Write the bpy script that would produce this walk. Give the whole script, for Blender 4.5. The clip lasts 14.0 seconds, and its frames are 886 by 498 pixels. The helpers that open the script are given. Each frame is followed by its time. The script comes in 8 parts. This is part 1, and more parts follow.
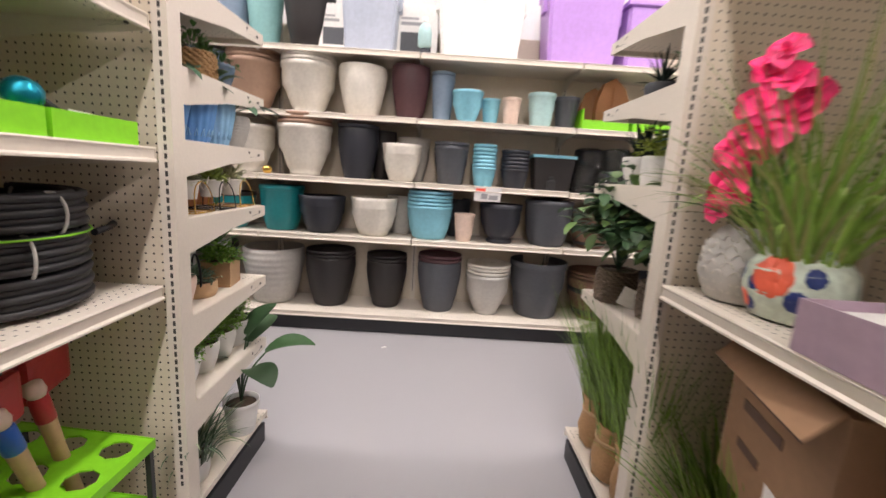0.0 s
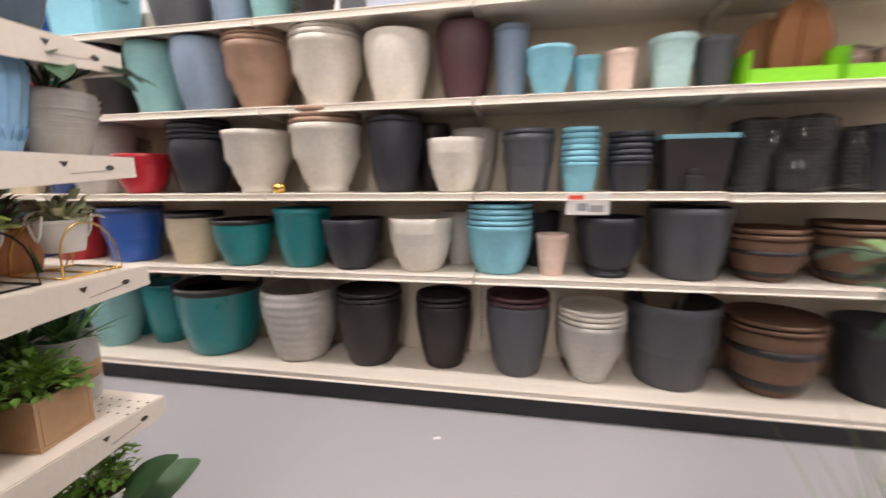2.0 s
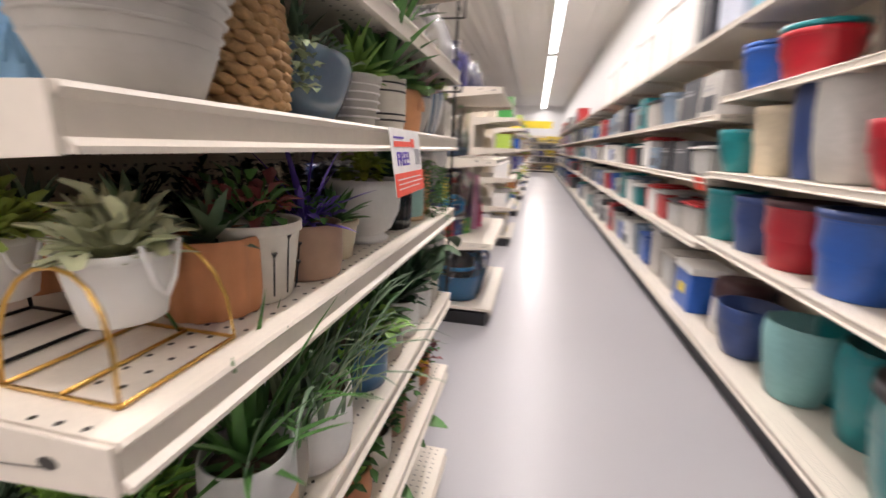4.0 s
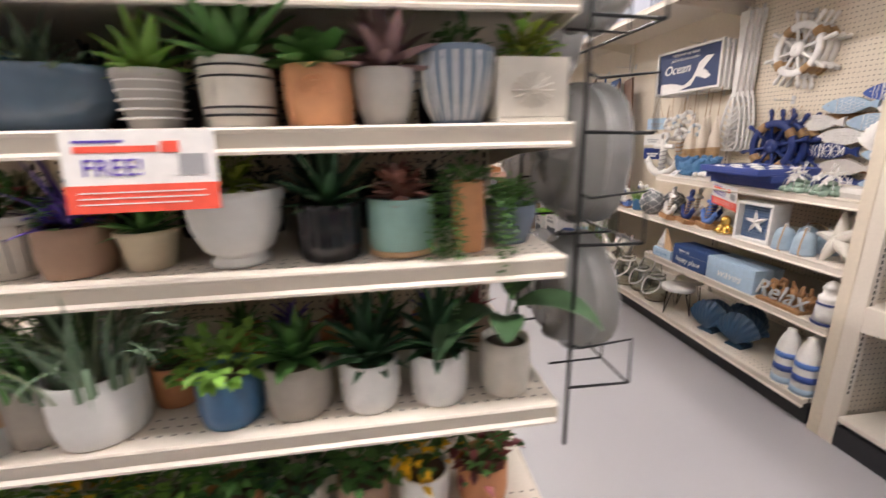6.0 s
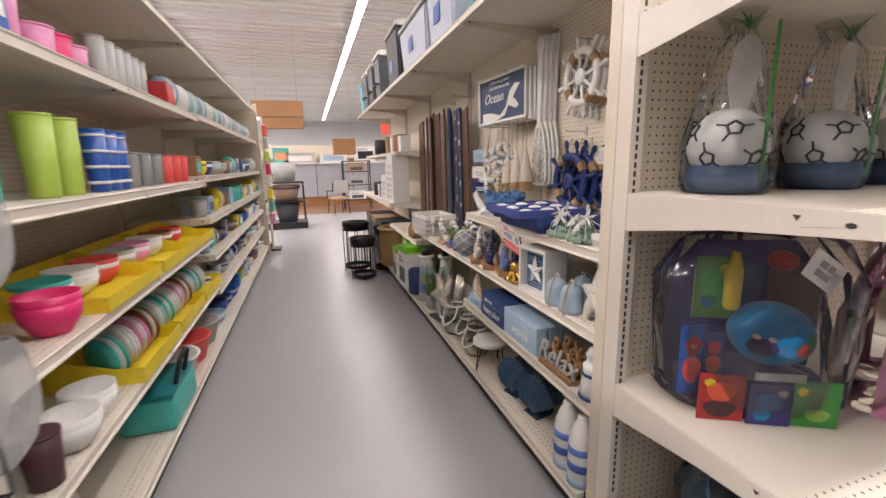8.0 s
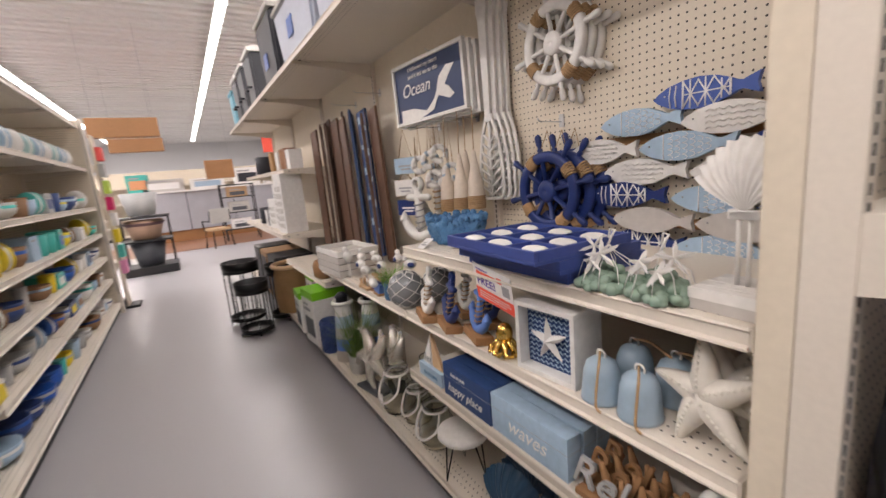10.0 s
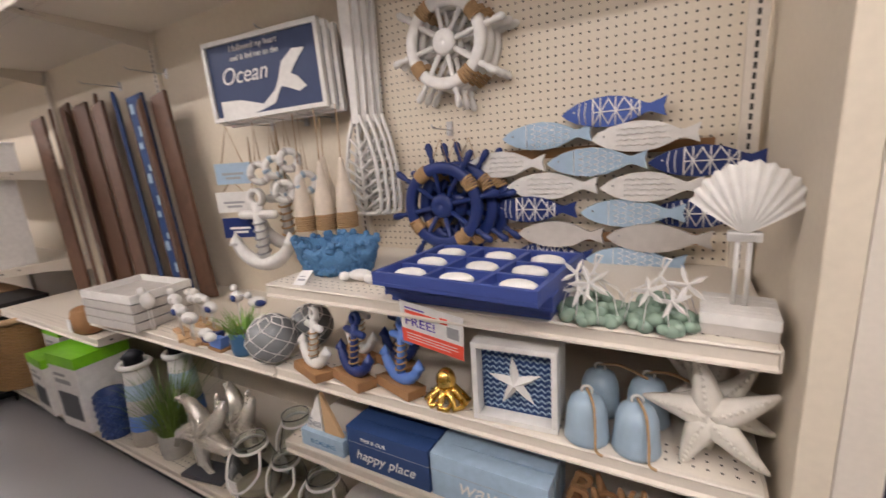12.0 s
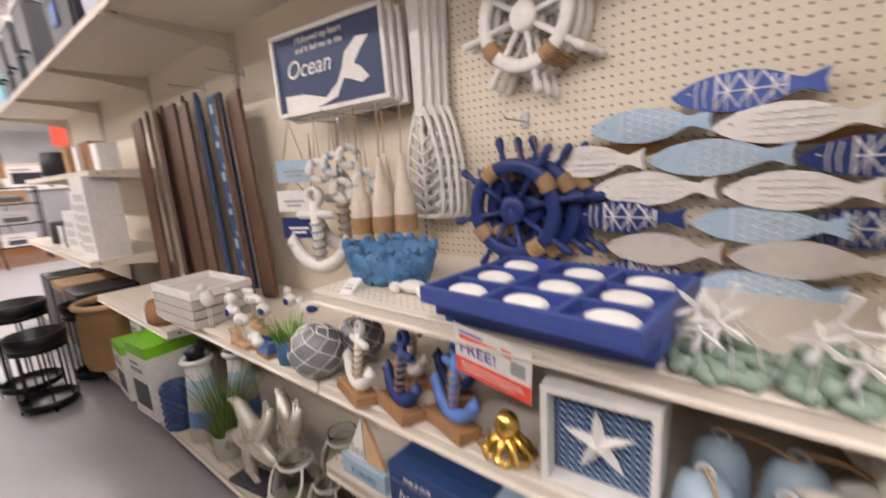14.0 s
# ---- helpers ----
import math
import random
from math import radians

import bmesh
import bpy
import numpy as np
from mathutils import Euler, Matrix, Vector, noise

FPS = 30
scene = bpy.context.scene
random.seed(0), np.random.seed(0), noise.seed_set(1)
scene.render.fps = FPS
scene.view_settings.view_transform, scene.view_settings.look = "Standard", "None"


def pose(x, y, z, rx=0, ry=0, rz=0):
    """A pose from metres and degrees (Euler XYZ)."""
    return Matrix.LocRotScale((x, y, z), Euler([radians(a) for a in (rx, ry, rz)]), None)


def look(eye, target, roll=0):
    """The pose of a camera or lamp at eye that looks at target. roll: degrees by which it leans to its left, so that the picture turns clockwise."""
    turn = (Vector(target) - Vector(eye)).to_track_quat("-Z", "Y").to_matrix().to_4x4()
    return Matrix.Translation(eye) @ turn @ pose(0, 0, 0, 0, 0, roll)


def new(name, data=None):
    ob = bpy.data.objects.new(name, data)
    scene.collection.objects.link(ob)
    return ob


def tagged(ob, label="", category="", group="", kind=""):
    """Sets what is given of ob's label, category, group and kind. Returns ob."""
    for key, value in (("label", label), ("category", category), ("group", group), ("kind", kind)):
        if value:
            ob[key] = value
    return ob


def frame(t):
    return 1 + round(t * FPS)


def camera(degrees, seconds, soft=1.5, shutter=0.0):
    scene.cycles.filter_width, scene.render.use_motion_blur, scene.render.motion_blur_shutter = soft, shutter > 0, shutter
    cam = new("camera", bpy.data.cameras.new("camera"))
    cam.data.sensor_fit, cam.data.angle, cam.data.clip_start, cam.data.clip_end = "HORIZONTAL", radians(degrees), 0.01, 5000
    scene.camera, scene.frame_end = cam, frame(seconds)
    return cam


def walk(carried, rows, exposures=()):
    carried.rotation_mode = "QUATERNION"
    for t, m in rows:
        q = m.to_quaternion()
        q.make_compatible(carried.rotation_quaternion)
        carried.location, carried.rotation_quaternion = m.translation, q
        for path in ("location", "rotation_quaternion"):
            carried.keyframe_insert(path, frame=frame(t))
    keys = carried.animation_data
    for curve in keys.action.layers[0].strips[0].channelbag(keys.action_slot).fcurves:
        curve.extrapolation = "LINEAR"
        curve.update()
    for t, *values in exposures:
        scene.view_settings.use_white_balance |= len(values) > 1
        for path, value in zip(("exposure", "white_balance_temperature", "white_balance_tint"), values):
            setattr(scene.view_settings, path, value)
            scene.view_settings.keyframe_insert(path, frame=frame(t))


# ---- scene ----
cam = camera(92.9, 14.0, shutter=0.5)
PATH = [
    (0, (0.0, 0.0, 1.32), (0.022, 1.97, 0.975), 3.6),
    (0.5, (0.027, 0.271, 1.322), (-0.065, 2.222, 0.895), 4.7),
    (1, (0.138, 0.533, 1.344), (0.072, 2.491, 0.946), 2.3),
    (1.5, (0.124, 0.8, 1.351), (-0.01, 2.773, 1.052), -0.4),
    (2, (0.057, 1.092, 1.325), (-0.327, 3.027, 0.996), -0.6),
    (2.5, (-0.008, 1.411, 1.313), (-1.124, 3.03, 0.949), 3.0),
    (3, (-0.171, 1.689, 1.318), (-1.821, 2.735, 0.89), 4.4),
    (3.5, (-0.37, 1.941, 1.339), (-2.284, 2.313, 0.893), 3.0),
    (6, (-1.72, 2.597, 1.359), (-1.993, 0.685, 0.839), -1.2),
    (6.5, (-2.067, 2.626, 1.359), (-2.427, 0.699, 0.962), -2.0),
    (7, (-2.367, 2.615, 1.382), (-2.8, 0.704, 0.982), -1.5),
    (7.5, (-2.606, 2.487, 1.368), (-3.119, 0.596, 0.968), -0.9),
    (10, (-2.893, 1.46, 1.372), (-3.9, -0.229, 1.006), -5.1),
    (10.5, (-2.913, 1.218, 1.399), (-4.165, -0.305, 1.061), -3.9),
    (11, (-2.842, 1.049, 1.436), (-4.287, -0.297, 1.114), -3.5),
    (11.5, (-2.802, 0.983, 1.438), (-4.381, -0.192, 1.084), -3.7),
    (12, (-2.809, 0.972, 1.435), (-4.505, 0.005, 0.998), -4.0),
    (12.5, (-2.811, 1.006, 1.432), (-4.574, 0.235, 0.887), -4.3),
    (13, (-2.825, 1.014, 1.405), (-4.571, 0.317, 0.721), -4.2),
    (13.5, (-2.833, 0.979, 1.393), (-4.5, 0.064, 0.775), -4.3),
    (14, (-2.993, 0.877, 1.4), (-4.509, -0.369, 1.014), -3.5),
]
walk(cam, [(t, look(eye, target, roll)) for t, eye, target, roll in PATH], [(0.0, -0.16), (0.9, -0.08), (1.5, -0.18), (3.5, -0.1), (5.0, 0.2), (6.0, 0.42), (6.6, 0.3), (7.5, 0.10), (10.0, -0.04), (11.0, -0.04), (12.0, 0.05), (13.0, 0.2), (14.0, 0.26)])

# ---- light ----
world = bpy.data.worlds.new("store_air")
scene.world = world
world.use_nodes = True
world.node_tree.nodes["Background"].inputs[0].default_value = (1.0, 0.97, 0.93, 1)
world.node_tree.nodes["Background"].inputs[1].default_value = 0.06

CEIL = 4.6


def strip_lamp(x, y, length, along, watts):
    data = bpy.data.lights.new("strip_light_lamp", "AREA")
    data.shape, data.size, data.size_y = "RECTANGLE", length, 0.2
    data.energy, data.color = watts, (1.0, 0.905, 0.90)
    ob = new("strip_light_lamp", data)
    ob.matrix_world = pose(x, y, CEIL - 0.2, 0, 0, 0 if along == "x" else 90)
    return ob


STRIPS = [(-4.0, -14.0, 30.0, "y"), (0.1, -14.0, 30.0, "y"), (4.2, -14.0, 30.0, "y"), (-8.1, -14.0, 30.0, "y"),
          (-8.0, 2.4, 16.0, "x"), (5.0, 2.4, 9.0, "x"), (-26.0, 2.4, 19.0, "x")]
for sx, sy, sl, sa in STRIPS:
    strip_lamp(sx, sy, sl, sa, {-4.0: 12.0, 0.1: 28.5, 4.2: 25.0, -8.1: 16.0}.get(sx, 23.5) * sl)


# ---- materials ----
def nodes_of(name):
    m = bpy.data.materials.new(name)
    m.use_nodes = True
    return m, m.node_tree.nodes, m.node_tree.links, m.node_tree.nodes["Principled BSDF"]


def surface(name, colour, rough=0.5, metal=0.0, vary=0.12, grain=40.0, bump=0.1, blotch=3.0, coat=0.0, spec=0.5, jitter=0.0):
    """A plain material with large blotches, fine grain and light relief."""
    m, n, l, b = nodes_of(name)
    co = n.new("ShaderNodeTexCoord")
    big, fine = n.new("ShaderNodeTexNoise"), n.new("ShaderNodeTexNoise")
    big.inputs["Scale"].default_value, fine.inputs["Scale"].default_value = blotch, grain
    big.inputs["Detail"].default_value, fine.inputs["Detail"].default_value = 4, 3
    l.new(co.outputs["Object"], big.inputs["Vector"])
    l.new(co.outputs["Object"], fine.inputs["Vector"])
    add = n.new("ShaderNodeMath")
    add.operation = "ADD"
    l.new(big.outputs["Fac"], add.inputs[0])
    l.new(fine.outputs["Fac"], add.inputs[1])
    ramp = n.new("ShaderNodeMapRange")
    ramp.inputs["From Min"].default_value, ramp.inputs["From Max"].default_value = 0.6, 1.4
    ramp.inputs["To Min"].default_value, ramp.inputs["To Max"].default_value = 1 - vary, 1 + vary
    l.new(add.outputs[0], ramp.inputs["Value"])
    mul = n.new("ShaderNodeVectorMath")
    mul.operation = "SCALE"
    mul.inputs[0].default_value = colour
    value = ramp.outputs[0]
    if jitter:
        info, jm, jx = n.new("ShaderNodeObjectInfo"), n.new("ShaderNodeMapRange"), n.new("ShaderNodeMath")
        jm.inputs["To Min"].default_value, jm.inputs["To Max"].default_value = 1 - jitter, 1 + jitter
        l.new(info.outputs["Random"], jm.inputs["Value"])
        jx.operation = "MULTIPLY"
        l.new(value, jx.inputs[0])
        l.new(jm.outputs[0], jx.inputs[1])
        value = jx.outputs[0]
    l.new(value, mul.inputs["Scale"])
    l.new(mul.outputs[0], b.inputs["Base Color"])
    rr = n.new("ShaderNodeMapRange")
    rr.inputs["To Min"].default_value, rr.inputs["To Max"].default_value = max(0.03, rough - 0.08), min(1, rough + 0.08)
    l.new(big.outputs["Fac"], rr.inputs["Value"])
    l.new(rr.outputs[0], b.inputs["Roughness"])
    b.inputs["Metallic"].default_value = metal
    b.inputs["Coat Weight"].default_value = coat
    b.inputs["Specular IOR Level"].default_value = spec
    bp = n.new("ShaderNodeBump")
    bp.inputs["Strength"].default_value, bp.inputs["Distance"].default_value = bump, 0.004
    l.new(fine.outputs["Fac"], bp.inputs["Height"])
    l.new(bp.outputs[0], b.inputs["Normal"])
    return m


def dotted(name, colour, axis_a, axis_b, pitch, radius, keep=None, rough=0.45):
    """Painted board with rows of round holes, every pitch metres along two of its own axes; keep limits them to a range of axis_b."""
    m = surface(name, colour, rough, vary=0.06, grain=120, bump=0.05, blotch=1.2)
    n, l, b = m.node_tree.nodes, m.node_tree.links, m.node_tree.nodes["Principled BSDF"]
    co, sep = n.new("ShaderNodeTexCoord"), n.new("ShaderNodeSeparateXYZ")
    l.new(co.outputs["Object"], sep.inputs[0])

    def cell(out):
        d, f, s = n.new("ShaderNodeMath"), n.new("ShaderNodeMath"), n.new("ShaderNodeMath")
        d.operation, f.operation, s.operation = "DIVIDE", "FRACT", "SUBTRACT"
        l.new(out, d.inputs[0])
        d.inputs[1].default_value = pitch
        l.new(d.outputs[0], f.inputs[0])
        l.new(f.outputs[0], s.inputs[0])
        s.inputs[1].default_value = 0.5
        return s.outputs[0]

    join, size, less = n.new("ShaderNodeCombineXYZ"), n.new("ShaderNodeVectorMath"), n.new("ShaderNodeMath")
    l.new(cell(sep.outputs[axis_a]), join.inputs[0])
    l.new(cell(sep.outputs[axis_b]), join.inputs[1])
    size.operation, less.operation = "LENGTH", "LESS_THAN"
    l.new(join.outputs[0], size.inputs[0])
    l.new(size.outputs["Value"], less.inputs[0])
    less.inputs[1].default_value = radius / pitch
    hole = less.outputs[0]
    if keep:
        for op, lim in (("GREATER_THAN", keep[0]), ("LESS_THAN", keep[1])):
            c, x = n.new("ShaderNodeMath"), n.new("ShaderNodeMath")
            c.operation, x.operation = op, "MULTIPLY"
            l.new(sep.outputs[axis_b], c.inputs[0])
            c.inputs[1].default_value = lim
            l.new(c.outputs[0], x.inputs[0])
            l.new(hole, x.inputs[1])
            hole = x.outputs[0]
    mix = n.new("ShaderNodeMix")
    mix.data_type = "RGBA"
    l.new(hole, mix.inputs["Factor"])
    l.new(b.inputs["Base Color"].links[0].from_socket, mix.inputs["A"])
    mix.inputs["B"].default_value = (0.03, 0.025, 0.02, 1)
    l.new(mix.outputs["Result"], b.inputs["Base Color"])
    return m


CREAM = (0.70, 0.635, 0.55)
M = {}
M["cream"] = surface("cream_painted_steel", CREAM, 0.42, vary=0.05, grain=90, bump=0.06, blotch=1.5)
M["board"] = dotted("cream_pegboard", (0.68, 0.60, 0.48), "X", "Z", 0.0254, 0.0034)
M["plainboard"] = surface("cream_plain_board", (0.68, 0.60, 0.48), 0.5, vary=0.06, grain=60, bump=0.06, blotch=1.5)
M["shelf"] = dotted("cream_perforated_shelf", (0.72, 0.655, 0.565), "X", "Y", 0.0254, 0.0032, (0.03, 0.1))
M["slot"] = surface("dark_slot", (0.05, 0.045, 0.04), 0.7)
M["kick"] = surface("black_kick_plate", (0.018, 0.018, 0.022), 0.5)
M["white"] = surface("white_matte", (0.78, 0.77, 0.75), 0.55, vary=0.06)
M["black"] = surface("black_matte", (0.02, 0.02, 0.022), 0.5)
M["wire"] = surface("black_wire", (0.015, 0.015, 0.016), 0.35, 0.6)
M["gold"] = surface("gold_wire", (0.75, 0.48, 0.14), 0.28, 1.0)
M["soil"] = surface("brown_gravel_soil", (0.09, 0.06, 0.04), 0.9, vary=0.5, grain=160, bump=1.0)
M["steel"] = surface("brushed_steel", (0.55, 0.55, 0.55), 0.35, 1.0)


def floor_material():
    m = surface("grey_vinyl_floor", (0.39, 0.38, 0.395), 0.33, vary=0.05, grain=300, bump=0.02, blotch=0.7, spec=0.5)
    return m


M["floor"] = floor_material()


def colour(name, rgb, rough=0.5, **more):
    M[name] = surface(name, rgb, rough, **more)


for nm, rgb, ro in (("teal_glaze", (0.012, 0.205, 0.225), 0.3), ("light_teal", (0.22, 0.43, 0.43), 0.5), ("sky_blue", (0.21, 0.50, 0.62), 0.5),
                    ("stone_white", (0.66, 0.62, 0.55), 0.6), ("pale_grey", (0.47, 0.45, 0.42), 0.6), ("charcoal", (0.020, 0.022, 0.031), 0.5),
                    ("dark_brown", (0.015, 0.012, 0.012), 0.5), ("burgundy", (0.075, 0.03, 0.035), 0.5), ("slate_grey", (0.072, 0.077, 0.090), 0.5),
                    ("clay_tan", (0.36, 0.23, 0.16), 0.6), ("cream_pot", (0.62, 0.53, 0.38), 0.5), ("navy", (0.03, 0.06, 0.19), 0.4),
                    ("cobalt", (0.02, 0.10, 0.42), 0.3), ("red_glaze", (0.42, 0.012, 0.025), 0.35), ("steel_blue", (0.20, 0.27, 0.36), 0.5),
                    ("pink_cream", (0.72, 0.55, 0.46), 0.6), ("mint", (0.42, 0.62, 0.62), 0.5), ("lime", (0.22, 0.62, 0.015), 0.5),
                    ("leather_brown", (0.27, 0.11, 0.035), 0.6), ("lilac", (0.52, 0.30, 0.72), 0.4), ("tote_grey", (0.42, 0.46, 0.55), 0.45),
                    ("barrel_wood", (0.14, 0.075, 0.045), 0.65), ("orange", (0.75, 0.12, 0.06), 0.5), ("paper_white", (0.82, 0.80, 0.78), 0.6),
                    ("kraft", (0.43, 0.27, 0.15), 0.75), ("wicker", (0.34, 0.18, 0.07), 0.8), ("terracotta", (0.55, 0.24, 0.11), 0.7),
                    ("peach", (0.72, 0.35, 0.17), 0.6), ("light_wood", (0.55, 0.36, 0.2), 0.6), ("galvanised", (0.42, 0.42, 0.41), 0.4)):
    colour(nm, rgb, ro)


# ---- mesh helpers ----
def part(name, bm, material, parent, label=""):
    me = bpy.data.meshes.new(name)
    bm.to_mesh(me)
    bm.free()
    for one in material if isinstance(material, (list, tuple)) else [material]:
        me.materials.append(M[one] if isinstance(one, str) else one)
    ob = new(name, me)
    ob.parent = parent
    return tagged(ob, label)


def thing(name, label, category, m=None, group="", kind=""):
    ob = new(name)
    ob.empty_display_size = 0.05
    if m is not None:
        ob.matrix_world = m
    return tagged(ob, label, category, group, kind)


def box(bm, x0, x1, y0, y1, z0, z1, bevel=0.0, mat=0):
    vs = [bm.verts.new((x, y, z)) for x in (x0, x1) for y in (y0, y1) for z in (z0, z1)]
    fs = [bm.faces.new([vs[i] for i in q]) for q in ((0, 1, 3, 2), (4, 6, 7, 5), (0, 4, 5, 1), (2, 3, 7, 6), (0, 2, 6, 4), (1, 5, 7, 3))]
    for f in fs:
        f.material_index = mat
    if bevel:
        es = list({e for f in fs for e in f.edges})
        bmesh.ops.bevel(bm, geom=es, offset=bevel, segments=2, profile=0.7, affect="EDGES")
    return vs


def boxes(*rows, bevel=0.0):
    bm = bmesh.new()
    for r in rows:
        box(bm, *r[:6], bevel, r[6] if len(r) > 6 else 0)
    return bm


def prism(points, depth, mat=0, bm=None, plane="xz", at=0.0):
    """A flat outline pulled out to a thickness. plane: the axes of the points; at: where it starts on the third."""
    bm = bm or bmesh.new()

    def put(a, b, c):
        return {"xz": (a, c, b), "xy": (a, b, c), "yz": (c, a, b)}[plane]

    lo = [bm.verts.new(put(a, b, at)) for a, b in points]
    hi = [bm.verts.new(put(a, b, at + depth)) for a, b in points]
    k = len(points)
    fs = [bm.faces.new(lo), bm.faces.new(hi[::-1])]
    fs += [bm.faces.new((lo[i], hi[i], hi[(i + 1) % k], lo[(i + 1) % k])) for i in range(k)]
    for f in fs:
        f.material_index = mat
    bmesh.ops.recalc_face_normals(bm, faces=fs)
    return bm


def lathe(profile, seg=32, bm=None, at=(0, 0, 0), smooth=True, mat=0, flute=0.0, flutes=0, squash=1.0):
    bm = bm or bmesh.new()
    rings = []
    for r, z in profile:
        ring = []
        for i in range(seg):
            a = 2 * math.pi * i / seg
            rr = r * (1 + flute * math.cos(flutes * a)) if flutes else r
            ring.append(bm.verts.new((at[0] + rr * math.cos(a), at[1] + rr * squash * math.sin(a), at[2] + z)))
        rings.append(ring)
    for lo, hi in zip(rings, rings[1:]):
        for i in range(seg):
            f = bm.faces.new((lo[i], lo[(i + 1) % seg], hi[(i + 1) % seg], hi[i]))
            f.smooth, f.material_index = smooth, mat
    for ring, turn in ((rings[0], -1), (rings[-1], 1)):
        f = bm.faces.new(ring[::turn])
        f.material_index = mat
    return bm


def rod(points, radius, bm=None, seg=6, mat=0, closed=False):
    """A bent rod along a line of points."""
    bm = bm or bmesh.new()
    pts = [Vector(p) for p in points]
    k, rings = len(pts), []
    for i, p in enumerate(pts):
        a = pts[(i - 1) % k] if (closed or i) else p
        b = pts[(i + 1) % k] if (closed or i < k - 1) else p
        d = (b - a).normalized()
        u = d.orthogonal().normalized() if not rings else (up - d * up.dot(d)).normalized()
        up = u
        v = d.cross(u)
        rad = radius[i] if isinstance(radius, (list, tuple)) else radius
        rings.append([bm.verts.new(p + rad * (math.cos(t) * u + math.sin(t) * v)) for t in (2 * math.pi * j / seg for j in range(seg))])
    pairs = list(zip(rings, rings[1:])) + ([(rings[-1], rings[0])] if closed else [])
    for lo, hi in pairs:
        for j in range(seg):
            f = bm.faces.new((lo[j], lo[(j + 1) % seg], hi[(j + 1) % seg], hi[j]))
            f.smooth, f.material_index = True, mat
    if not closed:
        bm.faces.new(rings[0][::-1]).material_index = mat
        bm.faces.new(rings[-1]).material_index = mat
    return bm


def smooth(points, steps=5):
    """Points on a rounded line through the given ones."""
    p = [Vector(q) for q in points]
    out = []
    for i in range(len(p) - 1):
        a, b, c, d = p[max(0, i - 1)], p[i], p[i + 1], p[min(len(p) - 1, i + 2)]
        for k in range(steps):
            t = k / steps
            out.append(.5 * (2 * b + (c - a) * t + (2 * a - 5 * b + 4 * c - d) * t * t + (3 * b - a - 3 * c + d) * t ** 3))
    return out + [p[-1]]


def ball(bm, c, r, seg=12, rings=8, mat=0, sx=1.0, sy=1.0, sz=1.0):
    prof = [(r * math.sin(math.pi * i / rings), -r * math.cos(math.pi * i / rings)) for i in range(rings + 1)]
    vs0 = len(bm.verts)
    prof[0], prof[-1] = (r * 0.02, -r), (r * 0.02, r)
    lathe([(a, z * sz) for a, z in prof], seg, bm, c, mat=mat, squash=sy / sx if sx else 1)
    if sx != 1.0:
        bm.verts.ensure_lookup_table()
        for v in bm.verts[vs0:]:
            v.co.x = c[0] + (v.co.x - c[0]) * sx
            v.co.y = c[1] + (v.co.y - c[1]) * sx
    return bm


# ---- shelving ----
def shelf_mesh(length, depth):
    """Origin at the front left corner of the top; the front edge runs along x."""
    bm = bmesh.new()
    box(bm, 0.006, length - 0.006, 0.012, depth, -0.022, 0)
    return bm


def rail_mesh(length):
    """The price channel along a shelf's front edge."""
    out = [(0.012, 0.0), (0.003, 0.0), (0.0, -0.004), (0.005, -0.010), (0.005, -0.032), (-0.003, -0.037), (-0.003, -0.042), (0.012, -0.042)]
    return prism(out, length - 0.012, plane="yz", at=0.006)


def bracket_mesh(depth):
    pts = [(0.004, -0.001), (depth, -0.001), (depth, -0.115), (depth - 0.06, -0.108), (0.30, -0.066), (0.10, -0.050), (0.004, -0.043)]
    bm = prism(pts, 0.004, plane="yz", at=0.0)
    oval = [(0.062 + 0.009 * math.cos(k * math.pi / 5), -0.024 + 0.0055 * math.sin(k * math.pi / 5)) for k in range(10)]
    prism(oval, 0.0058, 1, bm, "yz", -0.0009)
    prism([(0.068, -0.0285), (0.140, -0.0365), (0.140, -0.0370), (0.068, -0.0290)], 0.0058, 1, bm, "yz", -0.0009)
    prism([(0.142, -0.014), (0.158, -0.014), (0.150, -0.025)], 0.0058, 1, bm, "yz", -0.0009)
    return bm


def add_shelf(parent, x0, x1, z, depth, slot=0.0):
    """slot: the width of a row of open slots left along the back edge."""
    sh = part("shelf", shelf_mesh(x1 - x0, depth - slot), "shelf", parent)
    sh.matrix_local = pose(x0, -depth, z)
    if slot:
        bm, k, length = bmesh.new(), 0.06, x1 - x0
        while k < length - 0.06:
            box(bm, k, k + 0.009, depth - slot + 0.0002, depth - 0.007, -0.010, -0.002)
            k += 0.0254
        for a, b in ((0.004, 0.06), (length - 0.06, length - 0.004)):
            box(bm, a, b, depth - slot + 0.0002, depth - 0.007, -0.010, -0.002)
        part("slotted_back_edge", bm, "cream", sh)
    part("price_rail", rail_mesh(x1 - x0), "cream", sh)
    for bx in (0.0, x1 - x0 - 0.0045):
        b = part("bracket", bracket_mesh(depth), ["cream", "slot"], sh)
        b.location = (bx, 0, 0)
    return sh


def upright(parent, x, height, front=True):
    bm = bmesh.new()
    box(bm, x - 0.022, x + 0.022, -0.03, 0.03, 0.0, height)
    z = 0.25
    while z < height - 0.03:
        box(bm, x - 0.004, x + 0.004, -0.0312, -0.029, z, z + 0.016, mat=1)
        box(bm, x - 0.004, x + 0.004, 0.029, 0.0312, z, z + 0.016, mat=1)
        z += 0.0254
    return part("upright", bm, ["cream", "slot"], parent)


